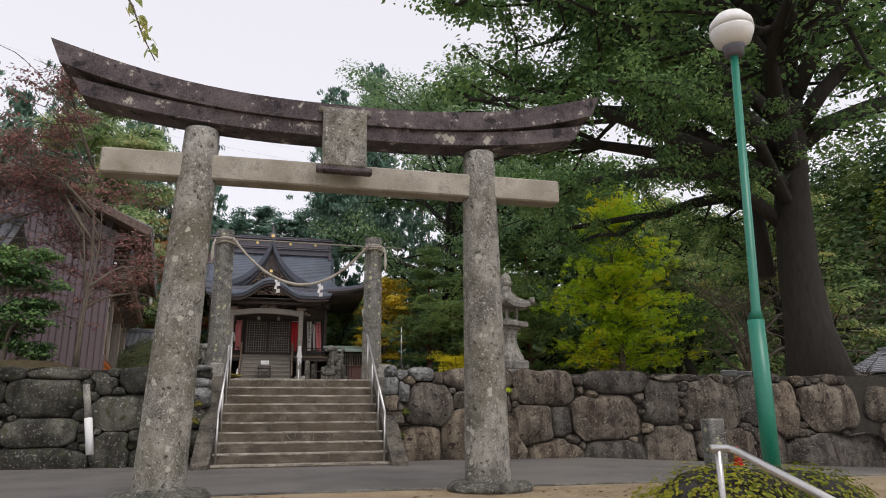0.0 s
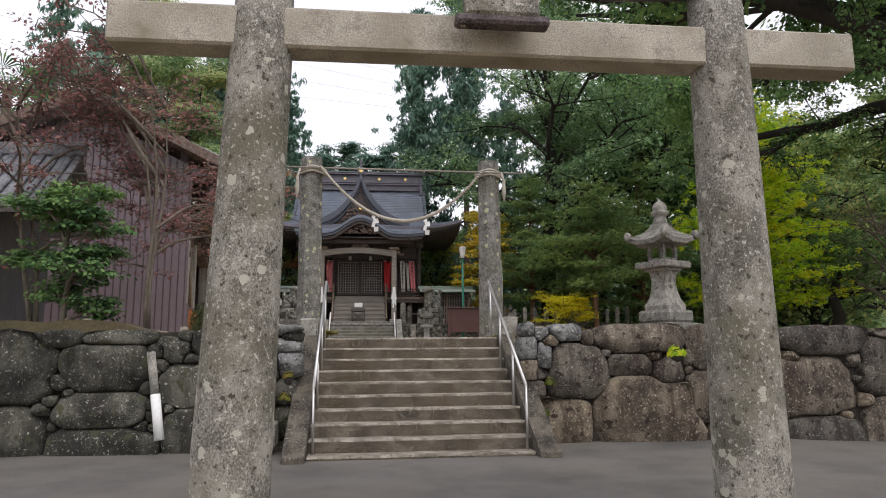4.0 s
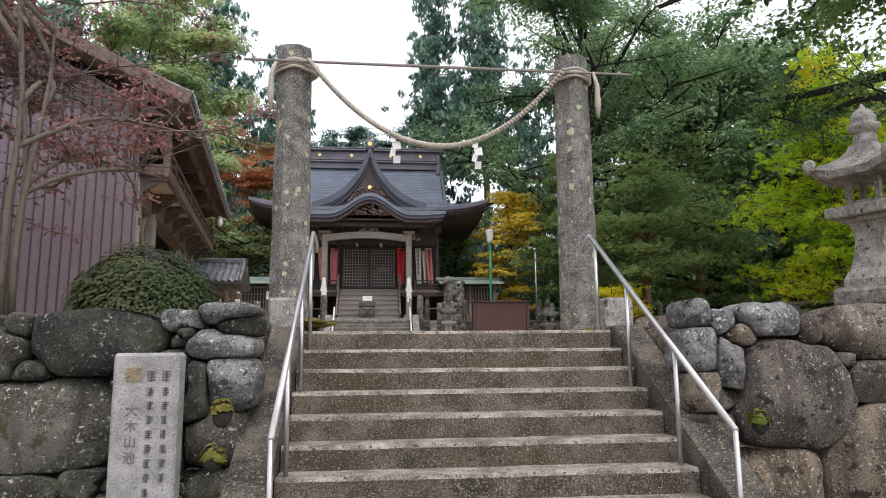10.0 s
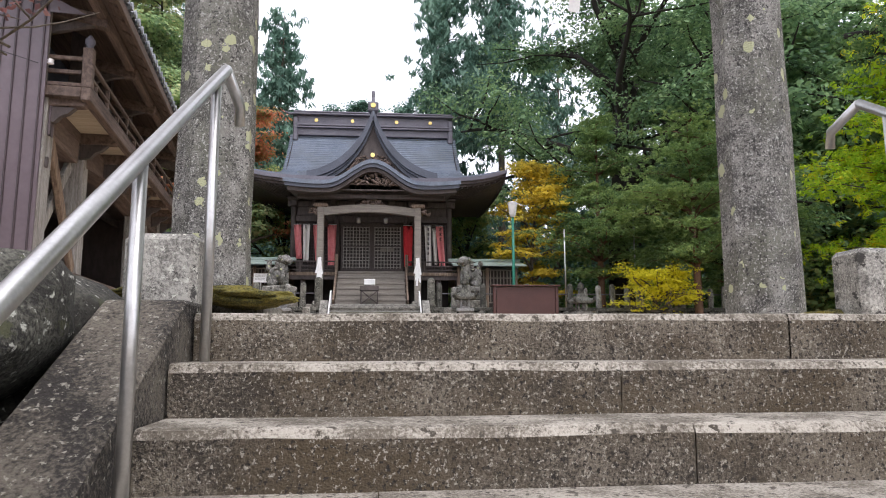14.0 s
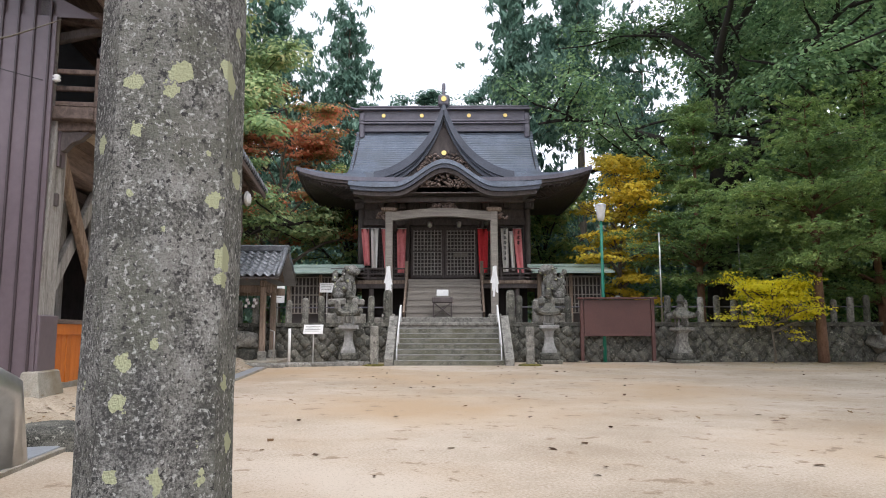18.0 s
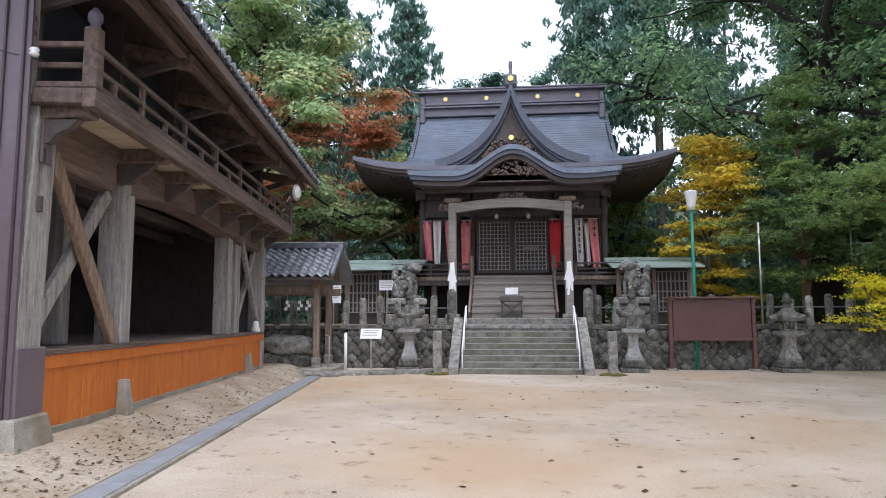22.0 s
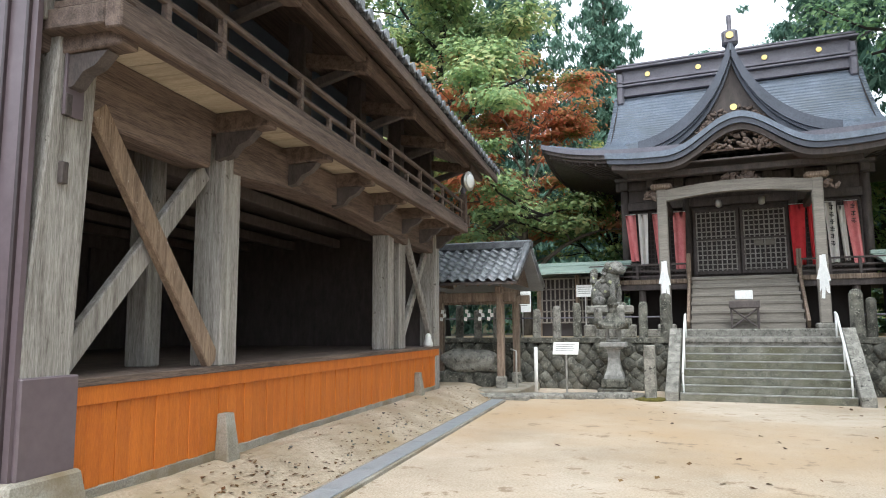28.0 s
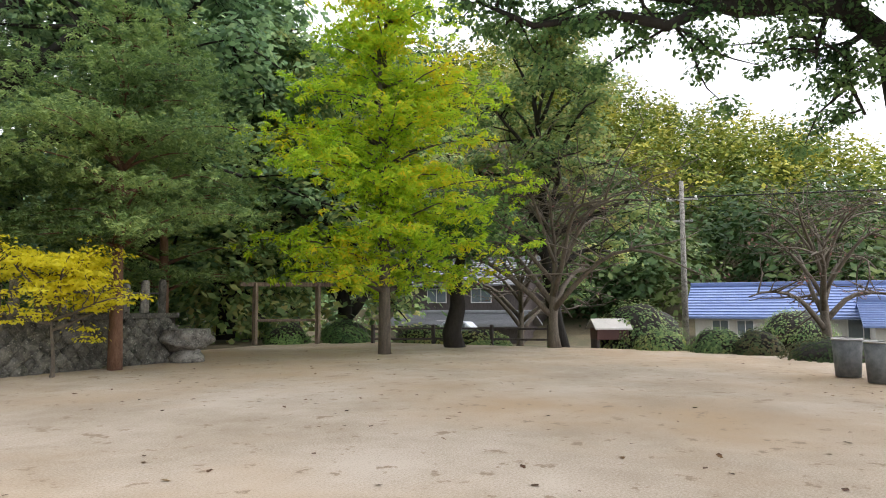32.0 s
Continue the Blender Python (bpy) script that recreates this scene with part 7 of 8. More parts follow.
tagged(leaf_mesh("bank_litter", bank_points(1500), 0.05, DRY, None, 78, flat=3.0), "dry leaves and twigs washed along the bank", "leaf litter", kind="stuff")
bm = bmesh.new()
for px_, py_, pz_ in bank_points(150):
    sz_ = rl_.uniform(0.008, 0.024)
    bmesh.ops.create_icosphere(bm, subdivisions=1, radius=sz_, matrix=pose(px_, py_, pz_ - 0.005, rl_.uniform(0, 90), 0, rl_.uniform(0, 180)) @ Matrix.Diagonal((1.3, 0.9, 0.6, 1)))
tagged(mesh_ob("bank_gravel", bm, STONE_S), "small grey stones lying on the sandy bank", "gravel", kind="stuff")

# ---- stone lanterns ----
def stone_lantern(name, m, label, sc=1.0, mat=STONE_S, mat2=STONE_S, dark=False):
    t = thing(name, m @ Matrix.Diagonal((sc, sc, sc, 1)), label, "stone lantern", "stone lanterns")
    top = mat2 if dark else mat
    part("plinth", box(-0.72, 0.72, -0.72, 0.72, 0, 0.14, 0.02), mat2, t)
    part("base", box(-0.58, 0.58, -0.58, 0.58, 0.14, 0.42, 0.06), mat2, t)
    bm = bmesh.new()
    rings = []
    for r, z in ((0.42, 0.42), (0.42, 0.52), (0.33, 0.66), (0.27, 0.85), (0.245, 1.02), (0.27, 1.2), (0.32, 1.3)):
        rings.append([bm.verts.new((r * a, r * b, z)) for a, b in ((-1, -1), (1, -1), (1, 1), (-1, 1))])
    for a, b in zip(rings, rings[1:]):
        for k in range(4):
            bm.faces.new((a[k], a[(k + 1) % 4], b[(k + 1) % 4], b[k]))
    bm.faces.new(rings[-1])
    part("shaft", bm, mat, t)
    part("platform", box(-0.58, 0.58, -0.58, 0.58, 1.34, 1.48, 0.02), mat, t)
    part("platform_neck", box(-0.4, 0.4, -0.4, 0.4, 1.28, 1.345, 0.01), mat, t)
    fire = part("fire_box", box(-0.3, 0.3, -0.3, 0.3, 1.5, 1.56, 0.008), mat, t)
    for a, b in ((-1, -1), (1, -1), (1, 1), (-1, 1)):
        part("corner_pillar", box(a * 0.26 - 0.05, a * 0.26 + 0.05, b * 0.26 - 0.05, b * 0.26 + 0.05, 1.55, 1.86, 0.008), mat, fire)
    bm = bmesh.new()
    rings = []
    for i in range(8):
        f = i / 7
        r = 0.72 * (1 - f) + 0.2 * f - 0.1 * math.sin(math.pi * f)
        z = 1.86 + 0.1 + 0.38 * f ** 1.1
        ring = []
        for k in range(16):
            a = 2 * math.pi * k / 16
            sq = 1 / max(abs(math.cos(a)), abs(math.sin(a)))
            corner = (sq - 1) / 0.414
            ring.append(bm.verts.new((r * sq * math.cos(a), r * sq * math.sin(a), z + 0.1 * corner ** 3 * (1 - f) ** 2)))
        rings.append(ring)
    low = [bm.verts.new((v.co.x * 0.97, v.co.y * 0.97, v.co.z - 0.1)) for v in rings[0]]
    rings.insert(0, low)
    for a, b in zip(rings, rings[1:]):
        for k in range(16):
            bm.faces.new((a[k], a[(k + 1) % 16], b[(k + 1) % 16], b[k]))
    bm.faces.new(rings[0][::-1])
    bm.faces.new(rings[-1])
    roof_ = part("cap", bm, top, t)
    for a, b in ((-1, -1), (1, -1), (1, 1), (-1, 1)):
        part("curl", boulder_bm(0.24, 0.24, 0.22, 3, 2, 0.1), top, roof_, smooth=True).location = (a * 0.7, b * 0.7, 2.07)
    part("jewel", lathe([(0.21, 0), (0.2, 0.15), (0.16, 0.17), (0.19, 0.2), (0.27, 0.27), (0.27, 0.31), (0.2, 0.32), (0.215, 0.37), (0.21, 0.43), (0.15, 0.51), (0.05, 0.56), (0.03, 0.6), (0.005, 0.62)], 18, at=(0, 0, 2.3)), top, t, smooth=True)
    return t


big = stone_lantern("stone_lantern", pose(5.96, 16.5, 1.63, 0, 0, 26) @ Matrix.Diagonal((0.65, 0.65, 0.9, 1)), "large pale stone lantern on the boulder wall", 1.0)
for k, (z, rows) in enumerate(((1.12, 4), (0.86, 5))):
    bm = bmesh.new()
    r = random.Random(k)
    for e in range(rows):
        zz = z + 0.09 - e * 0.045
        bx(bm, -0.09, 0.09 * r.uniform(0.4, 1), -0.265, -0.24, zz - 0.008, zz + 0.008)
    bx(bm, -0.012, 0.012, -0.265, -0.24, z - 0.1, z + 0.1)
    part("carved_character", bm, STONE_DK, big)
stone_lantern("stone_lantern", pose(-3.05, 39.75, YARD, 0, 0, 4) @ Matrix.Diagonal((0.64, 0.64, 1, 1)), "mossy dark stone lantern with a pale shaft", 0.92, STELE, STONE_DK, dark=True)
stone_lantern("stone_lantern", pose(4.1, 39.6, YARD, 0, 0, -4) @ Matrix.Diagonal((0.64, 0.64, 1, 1)), "lichen-grey stone lantern before the terrace", 0.92, STELE, STONE_DK, dark=True)
stone_lantern("stone_lantern", pose(8.95, 40.0, YARD, 0, 0, 3) @ Matrix.Diagonal((0.7, 0.7, 1, 1)), "weathered stone lantern beside the notice board", 0.86, STONE_S, STONE_DK, dark=True)

# ---- guardian lion-dogs: one plain carved mesh each on a stepped pedestal ----
def lion_dog(x, y, turn, label):
    ped = thing("lion_pedestal", pose(x, y, TZ, 0, 0, turn), "stepped dark stone pedestal of a guardian lion-dog", "pedestal", "lion-dog pedestals")
    part("block", box(-0.5, 0.5, -0.62, 0.62, 0, 0.4, 0.04), STONE_S, ped)
    part("block", box(-0.4, 0.4, -0.52, 0.52, 0.4, 0.72, 0.04), STONE_DK, ped)
    part("block", box(-0.46, 0.46, -0.58, 0.58, 0.72, 0.98, 0.05), STONE_S, ped)
    bm = bmesh.new()
    def blob(cx, cy, cz, sx, sy, sz, tilt=0):
        bmesh.ops.create_icosphere(bm, subdivisions=3, radius=1, matrix=pose(cx, cy, cz, tilt) @ Matrix.Diagonal((sx, sy, sz, 1)))
    blob(0, 0.12, 0.5, 0.23, 0.34, 0.26, 25)
    blob(0, 0.28, 0.3, 0.27, 0.26, 0.28)
    blob(0, -0.12, 0.72, 0.2, 0.2, 0.3, -10)
    blob(0, -0.22, 1.02, 0.22, 0.24, 0.2)
    blob(0, -0.42, 0.96, 0.14, 0.12, 0.11)
    for s in (-1, 1):
        blob(s * 0.13, -0.22, 0.32, 0.075, 0.085, 0.36)
        blob(s * 0.13, -0.3, 0.05, 0.09, 0.14, 0.06)
        blob(s * 0.2, 0.2, 0.14, 0.1, 0.2, 0.14)
        blob(s * 0.2, -0.12, 1.08, 0.06, 0.08, 0.1)
        for k in range(4):
            blob(s * (0.16 + 0.03 * (k % 2)), -0.02 + 0.02 * k, 0.98 - 0.1 * k, 0.09, 0.09, 0.08)
    for k in range(5):
        blob(0.05 * math.sin(k * 2), 0.44 + 0.02 * k, 0.45 + 0.13 * k, 0.13 - 0.012 * k, 0.11, 0.12)
    for v in bm.verts:
        v.co += Vector((noise.noise(v.co * 9), noise.noise(v.co * 9 + Vector((5, 1, 2))), noise.noise(v.co * 9 + Vector((1, 7, 3))))) * 0.025
    lion = tagged(mesh_ob("lion_dog_statue", bm, GATE, True), label, "statue", "guardian lion-dogs")
    lion.matrix_basis = pose(x, y, TZ + 0.96, 0, 0, turn) @ Matrix.Diagonal((1.12, 1.12, 1.12, 1))


lion_dog(-3.5, 42.0, 62, "lichened stone lion-dog seated on a stepped pedestal")
lion_dog(4.6, 42.0, -62, "pale stone lion-dog with open mouth on a pedestal")

# ---- notice board ----
nb = thing("notice_board", None, "blank brown steel notice board on two posts", "notice board")
part("panel", box(5.5, 7.95, 40.3, 40.36, 2.52, 3.8, 0.01), IRON_BR, nb, "faded red-brown panel")
for x in (5.42, 8.02):
    part("post", box(x - 0.06, x + 0.06, 40.26, 40.4, YARD - 0.05, 3.82, 0.008), IRON_BR, nb)
part("frame_rail", box(5.48, 7.96, 40.27, 40.39, 2.46, 2.54, 0.006), IRON_BR, nb)
bm = bmesh.new()
bx(bm, 5.28, 8.16, 40.12, 40.54, 3.82, 3.88, 0.01)
part("hood", bm, IRON_BR, nb)
for x in (5.42, 8.02):
    part("footing", box(x - 0.16, x + 0.16, 40.18, 40.5, YARD - 0.02, YARD + 0.06, 0.02), CONCRETE, nb)

# ---- green lamp posts ----
lp = thing("lamp_post", pose(6.3, 40.62, YARD), "green steel lamp post with a white lantern head", "lamp post", "green lamp posts")
part("pole", tube([(0, 0, 0), (0, 0, 2.2), (0, 0, 5.35)], [0.075, 0.065, 0.055], 12), GREEN, lp, smooth=True)
part("head", lathe([(0.09, 5.3), (0.14, 5.42), (0.2, 5.85), (0.21, 5.88)], 14), GLASS_W, lp, "white lantern glass", True)
part("cap", lathe([(0.22, 5.88), (0.2, 5.93), (0.05, 5.98)], 14), WHITE, lp, smooth=True)
lp2 = thing("lamp_post", pose(5.16, 6.3, 0.107) @ Matrix.Diagonal((0.64, 0.64, 0.66, 1)), "tall green steel lamp post with a white globe", "lamp post", "green lamp posts")
part("pole", tube([(-0.01, 0, -0.64), (0.02, 0, 2.15)], 0.13, 14), GREEN, lp2, "thick green lower pole", True)
part("pole", tube([(0.02, 0, 2.15), (0.05, 0, 2.3), (0.24, 0, 6.8)], [0.13, 0.075, 0.07], 12), GREEN, lp2, smooth=True)
part("neck", lathe([(0.1, 0), (0.17, 0.04), (0.16, 0.14), (0.2, 0.18)], 14, at=(0.25, 0, 6.75)), COPPER_DK, lp2, smooth=True)
part("globe", lathe([(0.15, 0.0), (0.31, 0.1), (0.38, 0.28), (0.375, 0.33)], 20, at=(0.25, 0, 6.93)), GLASS_W, lp2, "clear grey lower half of the globe", True)
part("globe_top", lathe([(0.385, 0.33), (0.36, 0.48), (0.24, 0.62), (0.06, 0.68)], 20, at=(0.25, 0, 6.93)), WHITE, lp2, "white upper half of the globe", True)
lp2["label"] = "tall green steel lamp post with a white globe"

# ---- hedge, lower rail and flowers by the lower steps ----
def leaf_ball(name, at, sx, sy, sz, mat, count, leaf, seed, label, category="shrub"):
    r = np.random.default_rng(seed)
    d = r.normal(size=(count, 3))
    d /= np.linalg.norm(d, axis=1)[:, None]
    d[:, 2] = np.abs(d[:, 2])
    lump = np.array([1 + 0.16 * noise.noise(Vector(q) * 2.3 + Vector((seed, 0, 0))) for q in d])[:, None]
    c = np.array(at) + d * np.array([sx, sy, sz]) * r.uniform(0.8, 1.02, (count, 1)) * lump
    t = thing(name, None, label, category)
    leaf_mesh("foliage", c, leaf, mat, t, seed, flat=0.1)
    # added solid core, dark in place of the shaded inside behind the leaves
    part("twig", boulder_bm(sx * 1.5, sy * 1.5, sz * 1.6, seed, 2.2, 0.2), BARK_DK, t, smooth=True).location = (at[0], at[1], at[2] + sz * 0.12)
    return t


leaf_ball("clipped_hedge", (3.85, 5.2, -0.4), 0.9, 0.6, 0.62, L_HEDGE, 5200, 0.045, 3, "low clipped yellow-green hedge beside the lower steps", "hedge")
leaf_ball("clipped_hedge", (4.8, 5.5, -0.4), 0.75, 0.6, 0.56, L_HEDGE, 3600, 0.045, 4, "low clipped yellow-green hedge beside the lower steps", "hedge")
lr = thing("lower_handrail", pose(0.36, 0, 0), "brushed steel handrail by the lower steps", "handrail")
part("rail", tube([(2.72, 4.2, 0.35), (2.84, 4.2, 0.35), (2.86, 4.14, 0.335), (2.9, 2.6, -0.15)], 0.026, 10), STEEL, lr, smooth=True)
part("post", tube([(2.77, 4.2, -0.35), (2.77, 4.2, 0.36)], 0.022, 10), STEEL, lr, smooth=True)
part("post", tube([(3.05, 2.65, -0.9), (3.05, 2.65, -0.15)], 0.022, 10), STEEL, lr, smooth=True)
leaf_ball("azalea_shrub", (-2.2, 16.0, 1.5), 0.78, 0.6, 0.84, L_SHRUB, 17000, 0.04, 6, "clipped dark azalea shrub on top of the boulder wall")
leaf_ball("fern_clump", (5.05, 14.15, 1.15), 0.16, 0.08, 0.16, L_GINKGO, 90, 0.1, 7, "bright green fern growing from a wall joint", "fern")
for k, (x, z) in enumerate(((2.95, 0.72), (2.85, 0.25), (-1.0, 0.85), (-1.05, 0.55))):
    leaf_ball("weed_tuft", (x, 14.1 if x > 0 else 14.0, z), 0.09, 0.07, 0.12, GRASS, 60, 0.07, 20 + k, "small weed growing between wall stones", "weed")
wp = thing("leaning_pipe", None, "grey and white drain pipe leaning on the wall", "pipe")
part("pipe", tube([(-2.95, 14.0, 1.25), (-2.83, 13.9, 0.65)], 0.06, 10), STONE_S, wp, smooth=True)
part("sleeve", tube([(-2.83, 13.9, 0.66), (-2.72, 13.82, 0.04)], 0.068, 10), WHITE, wp, "white plastic sleeve", True)

# ---- purification pavilion ----
pv = thing("purification_pavilion", pose(-6.75, 38.9, 0, 0, 0, 4), "small open water pavilion with a silver tiled roof", "pavilion")
part("base_slab", box(-1.9, 1.6, -1.5, 1.2, YARD - 0.05, YARD + 0.2, 0.03), CONCRETE, pv)
part("front_step", box(-1.6, 1.9, -2.0, -1.5, YARD - 0.05, YARD + 0.1, 0.03), STONE_S, pv)
for x in (-1.3, 1.0):
    for y in (-0.9, 0.9):
        p = part("post", box(x - 0.09, x + 0.09, y - 0.09, y + 0.09, YARD + 0.2, 4.35, 0.01), WOOD_BR, pv)
        part("shoe", box(x - 0.13, x + 0.13, y - 0.13, y + 0.13, YARD + 0.18, YARD + 0.5, 0.03), STONE_S, p)
for y in (-0.9, 0.9):
    part("head_beam", box(-1.7, 1.4, y - 0.07, y + 0.07, 3.95, 4.2, 0.012), WOOD_BR, pv)
for x in (-1.3, 1.0):
    part("cross_beam", box(x - 0.07, x + 0.07, -1.2, 1.2, 4.15, 4.35, 0.012), WOOD_BR, pv)
    part("gable_board", slab_grid(lambda u, v, x=x: (x + 0.32, (u - 0.5) * 2 * (0.2 + 1.0 * v), 5.32 - 0.85 * v), 4, 4, 0.04), WOOD_BR, pv)
rf = part("roof", slab_grid(lambda u, v: (-2.1 + 3.75 * u, -1.75 * v, 5.42 - 1.12 * v + 0.12 * v * v), 2, 5, 0.06), WOOD_DK, pv)
part("rear_slope", slab_grid(lambda u, v: (-2.1 + 3.75 * u, 1.75 * v, 5.42 - 1.12 * v + 0.12 * v * v), 2, 5, 0.06), GREY_ROOF, rf)
tm = bpy.data.meshes.new("roof_tile")
bmt = slab_grid(lambda u, v: (-0.14 + 0.28 * u, -0.25 * v, 0.045 * math.cos((u - 0.28) * 2 * math.pi) - 0.16 * v + 0.03 * v), 6, 1, 0.012)
bmt.to_mesh(tm)
bmt.free()
tm.materials.append(TILE)
tm.polygons.foreach_set("use_smooth", [True] * len(tm.polygons))
for i in range(8):
    f = i / 8
    for k in range(14):
        o = new("roof_tile", tm)
        o.parent = rf
        o.location = (-1.98 + 0.268 * k, -1.75 * f, 5.5 - 1.12 * f + 0.12 * f * f)
part("ridge", box(-2.15, 1.7, -0.13, 0.13, 5.46, 5.68, 0.03), TILE, rf)
part("verge", tube([(1.58, -0.1, 5.55), (1.6, -0.9, 5.02), (1.62, -1.8, 4.5)], 0.085, 8), TILE, rf, smooth=True)
part("verge", tube([(1.58, 0.1, 5.55), (1.6, 0.9, 5.02), (1.62, 1.8, 4.5)], 0.085, 8), TILE, rf, smooth=True)
for k in range(12):
    part("rafter", beam((-1.8 + 0.3 * k, 0, 5.3), (-1.8 + 0.3 * k, -1.65, 4.36), 0.05, 0.07, None, 0), WOOD_BR, rf)
bas = tagged(mesh_ob("water_basin", boulder_bm(1.5, 0.85, 0.62, 33, 2.8, 0.25, 4), STONE_S, True), "rough boat-shaped stone water basin", "water basin")
bas.location = (-6.7, 38.55, YARD + 0.86)
for x, s in ((-7.1, 0.9), (-6.35, 0.7), (-6.7, 0.6)):
    ob = tagged(mesh_ob("basin_rock", boulder_bm(s, 0.7, 0.5, x, 3, 0.3), STONE_DK, True), "rough rock under the water basin", "rock")
    ob.location = (x, 38.5, YARD + 0.36)
for k, x in enumerate((-7.3, -6.6, -6.2, -5.95)):
    st = thing("paper_streamer", None, "white zigzag paper streamer under the pavilion beam", "paper streamer", "pavilion streamers")
    for q in range(3):
        part("fold", box(-0.05, 0.04, -0.004, 0.0, -0.1 * (q + 1), -0.1 * q, 0, pose(x + 0.03 * (q % 2), 38.0 - 0.006 * q, 3.75, 0, 8 * (-1) ** q, 0)), PAPER, st)
    part("string", tube([(x, 38.0, 3.75), (x, 38.0, 3.98)], 0.008, 4), ROPE, st)

# ---- small lattice outbuildings with verdigris roofs ----
for sx, x in ((-1, -5.1), (1, 5.9)):
    sh = thing("lattice_outbuilding", pose(x, 45.0, TZ), "small lattice-fronted outbuilding with a verdigris copper roof", "outbuilding", "lattice outbuildings")
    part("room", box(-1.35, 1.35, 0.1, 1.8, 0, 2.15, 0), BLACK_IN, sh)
    for px in (-1.4, 0, 1.4):
        part("post", box(px - 0.07, px + 0.07, -0.08, 0.08, 0, 2.2, 0.01), WOOD_BR, sh)
    for k in range(17):
        px = -1.3 + 2.6 * k / 16
        part("lattice_bar", box(px - 0.022, px + 0.022, -0.03, 0.02, 0.5, 2.1, 0), WOOD_GREY, sh)
    for z in (0.5, 0.9, 1.3, 1.7, 2.08):
        part("lattice_rail", box(-1.35, 1.35, -0.045, -0.02, z - 0.025, z + 0.025, 0), WOOD_GREY, sh)
    part("roof", slab_grid(lambda u, v: (-1.75 + 3.5 * u, 0.9 - 1.7 * v, 2.62 - 0.36 * v), 4, 4, 0.07), GREEN_ROOF, sh)
    part("rear_roof", slab_grid(lambda u, v: (-1.75 + 3.5 * u, 0.9 + 1.5 * v, 2.62 - 0.36 * v), 4, 4, 0.07), GREEN_ROOF, sh)
    part("ridge", box(-1.8, 1.8, 0.8, 1.0, 2.6, 2.74, 0.02), GREEN_ROOF, sh)

# ---- notices ----
def notice(x, y, z, w, h, tilt, label, foot=None):
    t = thing("notice", None, label, "notice", "white notices")
    part("sheet", box(-w / 2, w / 2, -0.015, 0.015, -h / 2, h / 2, 0.004, pose(x, y, z, tilt, 0, 0)), PAPER, t)
    for k in range(4):
        part("text_line", box(-w * 0.4, w * (0.35 - 0.05 * (k % 2)), -0.019, -0.016, h * (0.3 - 0.17 * k) - 0.008, h * (0.3 - 0.17 * k) + 0.008, 0, pose(x, y, z, tilt, 0, 0)), STONE_S, t)
    if foot is not None:
        part("stake", tube([(x, y + 0.03, foot), (x, y + 0.03, z)], 0.025, 8), STEEL, t)


notice(-4.05, 38.4, 2.72, 0.66, 0.34, -25, "white sign sheet tilted on a metal stake", YARD)
notice(-4.75, 44.6, 4.55, 0.62, 0.42, 0, "white paper notice on the outbuilding lattice", TZ)
notice(-6.05, 41.3, 4.1, 0.55, 0.7, 0, "pale notice board on a stake behind the pavilion", TZ)
for x, y, h, mat_ in ((-4.9, 38.6, 1.25, WHITE), (8.9, 42.0, 3.6, STEEL), (12.9, 44.0, 5.6, STEEL)):
    ob = tagged(mesh_ob("stake", tube([(x, y, (YARD if y < 40 else TZ) - 0.05), (x, y, (YARD if y < 40 else TZ) + h)], 0.05 if y < 40 else 0.035, 8), mat_, True), "short pale metal stake in the sand" if y < 40 else "thin grey metal pole", "pole")
gp_ = thing("garden_tap", None, "bent grey standpipe beside the pavilion", "tap")
part("pipe", tube([(-5.35, 38.3, YARD), (-5.35, 38.3, YARD + 1.15), (-5.5, 38.3, YARD + 1.2)], 0.025, 8), STEEL, gp_, smooth=True)
r = random.Random(12)
for k in range(9):
    w = r.uniform(0.5, 1.0)
    ob = tagged(mesh_ob("kerb_stone", boulder_bm(w, 0.35, 0.24, k, 4, 0.2), STONE_S, True), "low rough kerb stone at the foot of the terrace", "kerb stone", "kerb stones")
    ob.location = (-5.9 + 0.42 * k, 37.2 + 0.16 * k + 0.1 * math.sin(k), YARD + 0.02)

# ---- stone bowl by the terrace corner ----
sb = thing("stone_bowl", pose(16.67, 40.34, YARD), "large rough stone bowl on a round stone foot", "stone bowl")
part("foot", lathe([(0.5, 0), (0.5, 0.15), (0.4, 0.28), (0.36, 0.4)], 14), STONE_S, sb, smooth=True)
bmb = boulder_bm(1.5, 1.1, 0.7, 77, 2.2, 0.3, 4)
for v in bmb.verts:
    if v.co.z > 0.12:
        d_ = math.hypot(v.co.x / 0.75, v.co.y / 0.55)
        v.co.z = 0.3 - (0.26 if d_ < 0.72 else 0.0)
part("bowl", bmb, STONE_S, sb, smooth=True).location = (0, 0, 0.68)

# ---- fallen leaves ----
r_ = np.random.default_rng(55)
n_ = 520
c_ = np.stack([r_.uniform(-3, 20, n_), 17.5 + 21 * r_.random(n_), np.full(n_, YARD + 0.012)], 1)
tagged(leaf_mesh("fallen_leaves", c_, 0.085, DRY, None, 56, flat=3.0), "scattered dry brown leaves on the sand", "leaves", kind="stuff")
c_ = np.stack([r_.uniform(-5, 8, 900), r_.uniform(4.2, 8.7, 900), np.zeros(900)], 1)
c_[:, 2] = [apron(y) + 0.01 for y in c_[:, 1]]
tagged(leaf_mesh("fallen_leaves", c_, 0.06, DRY, None, 57, flat=3.0), "dry leaf litter before the torii", "leaves", kind="stuff")
kerb = thing("torii_kerb", None, "low stone kerb between the torii ground and the road", "kerb", kind="structure")
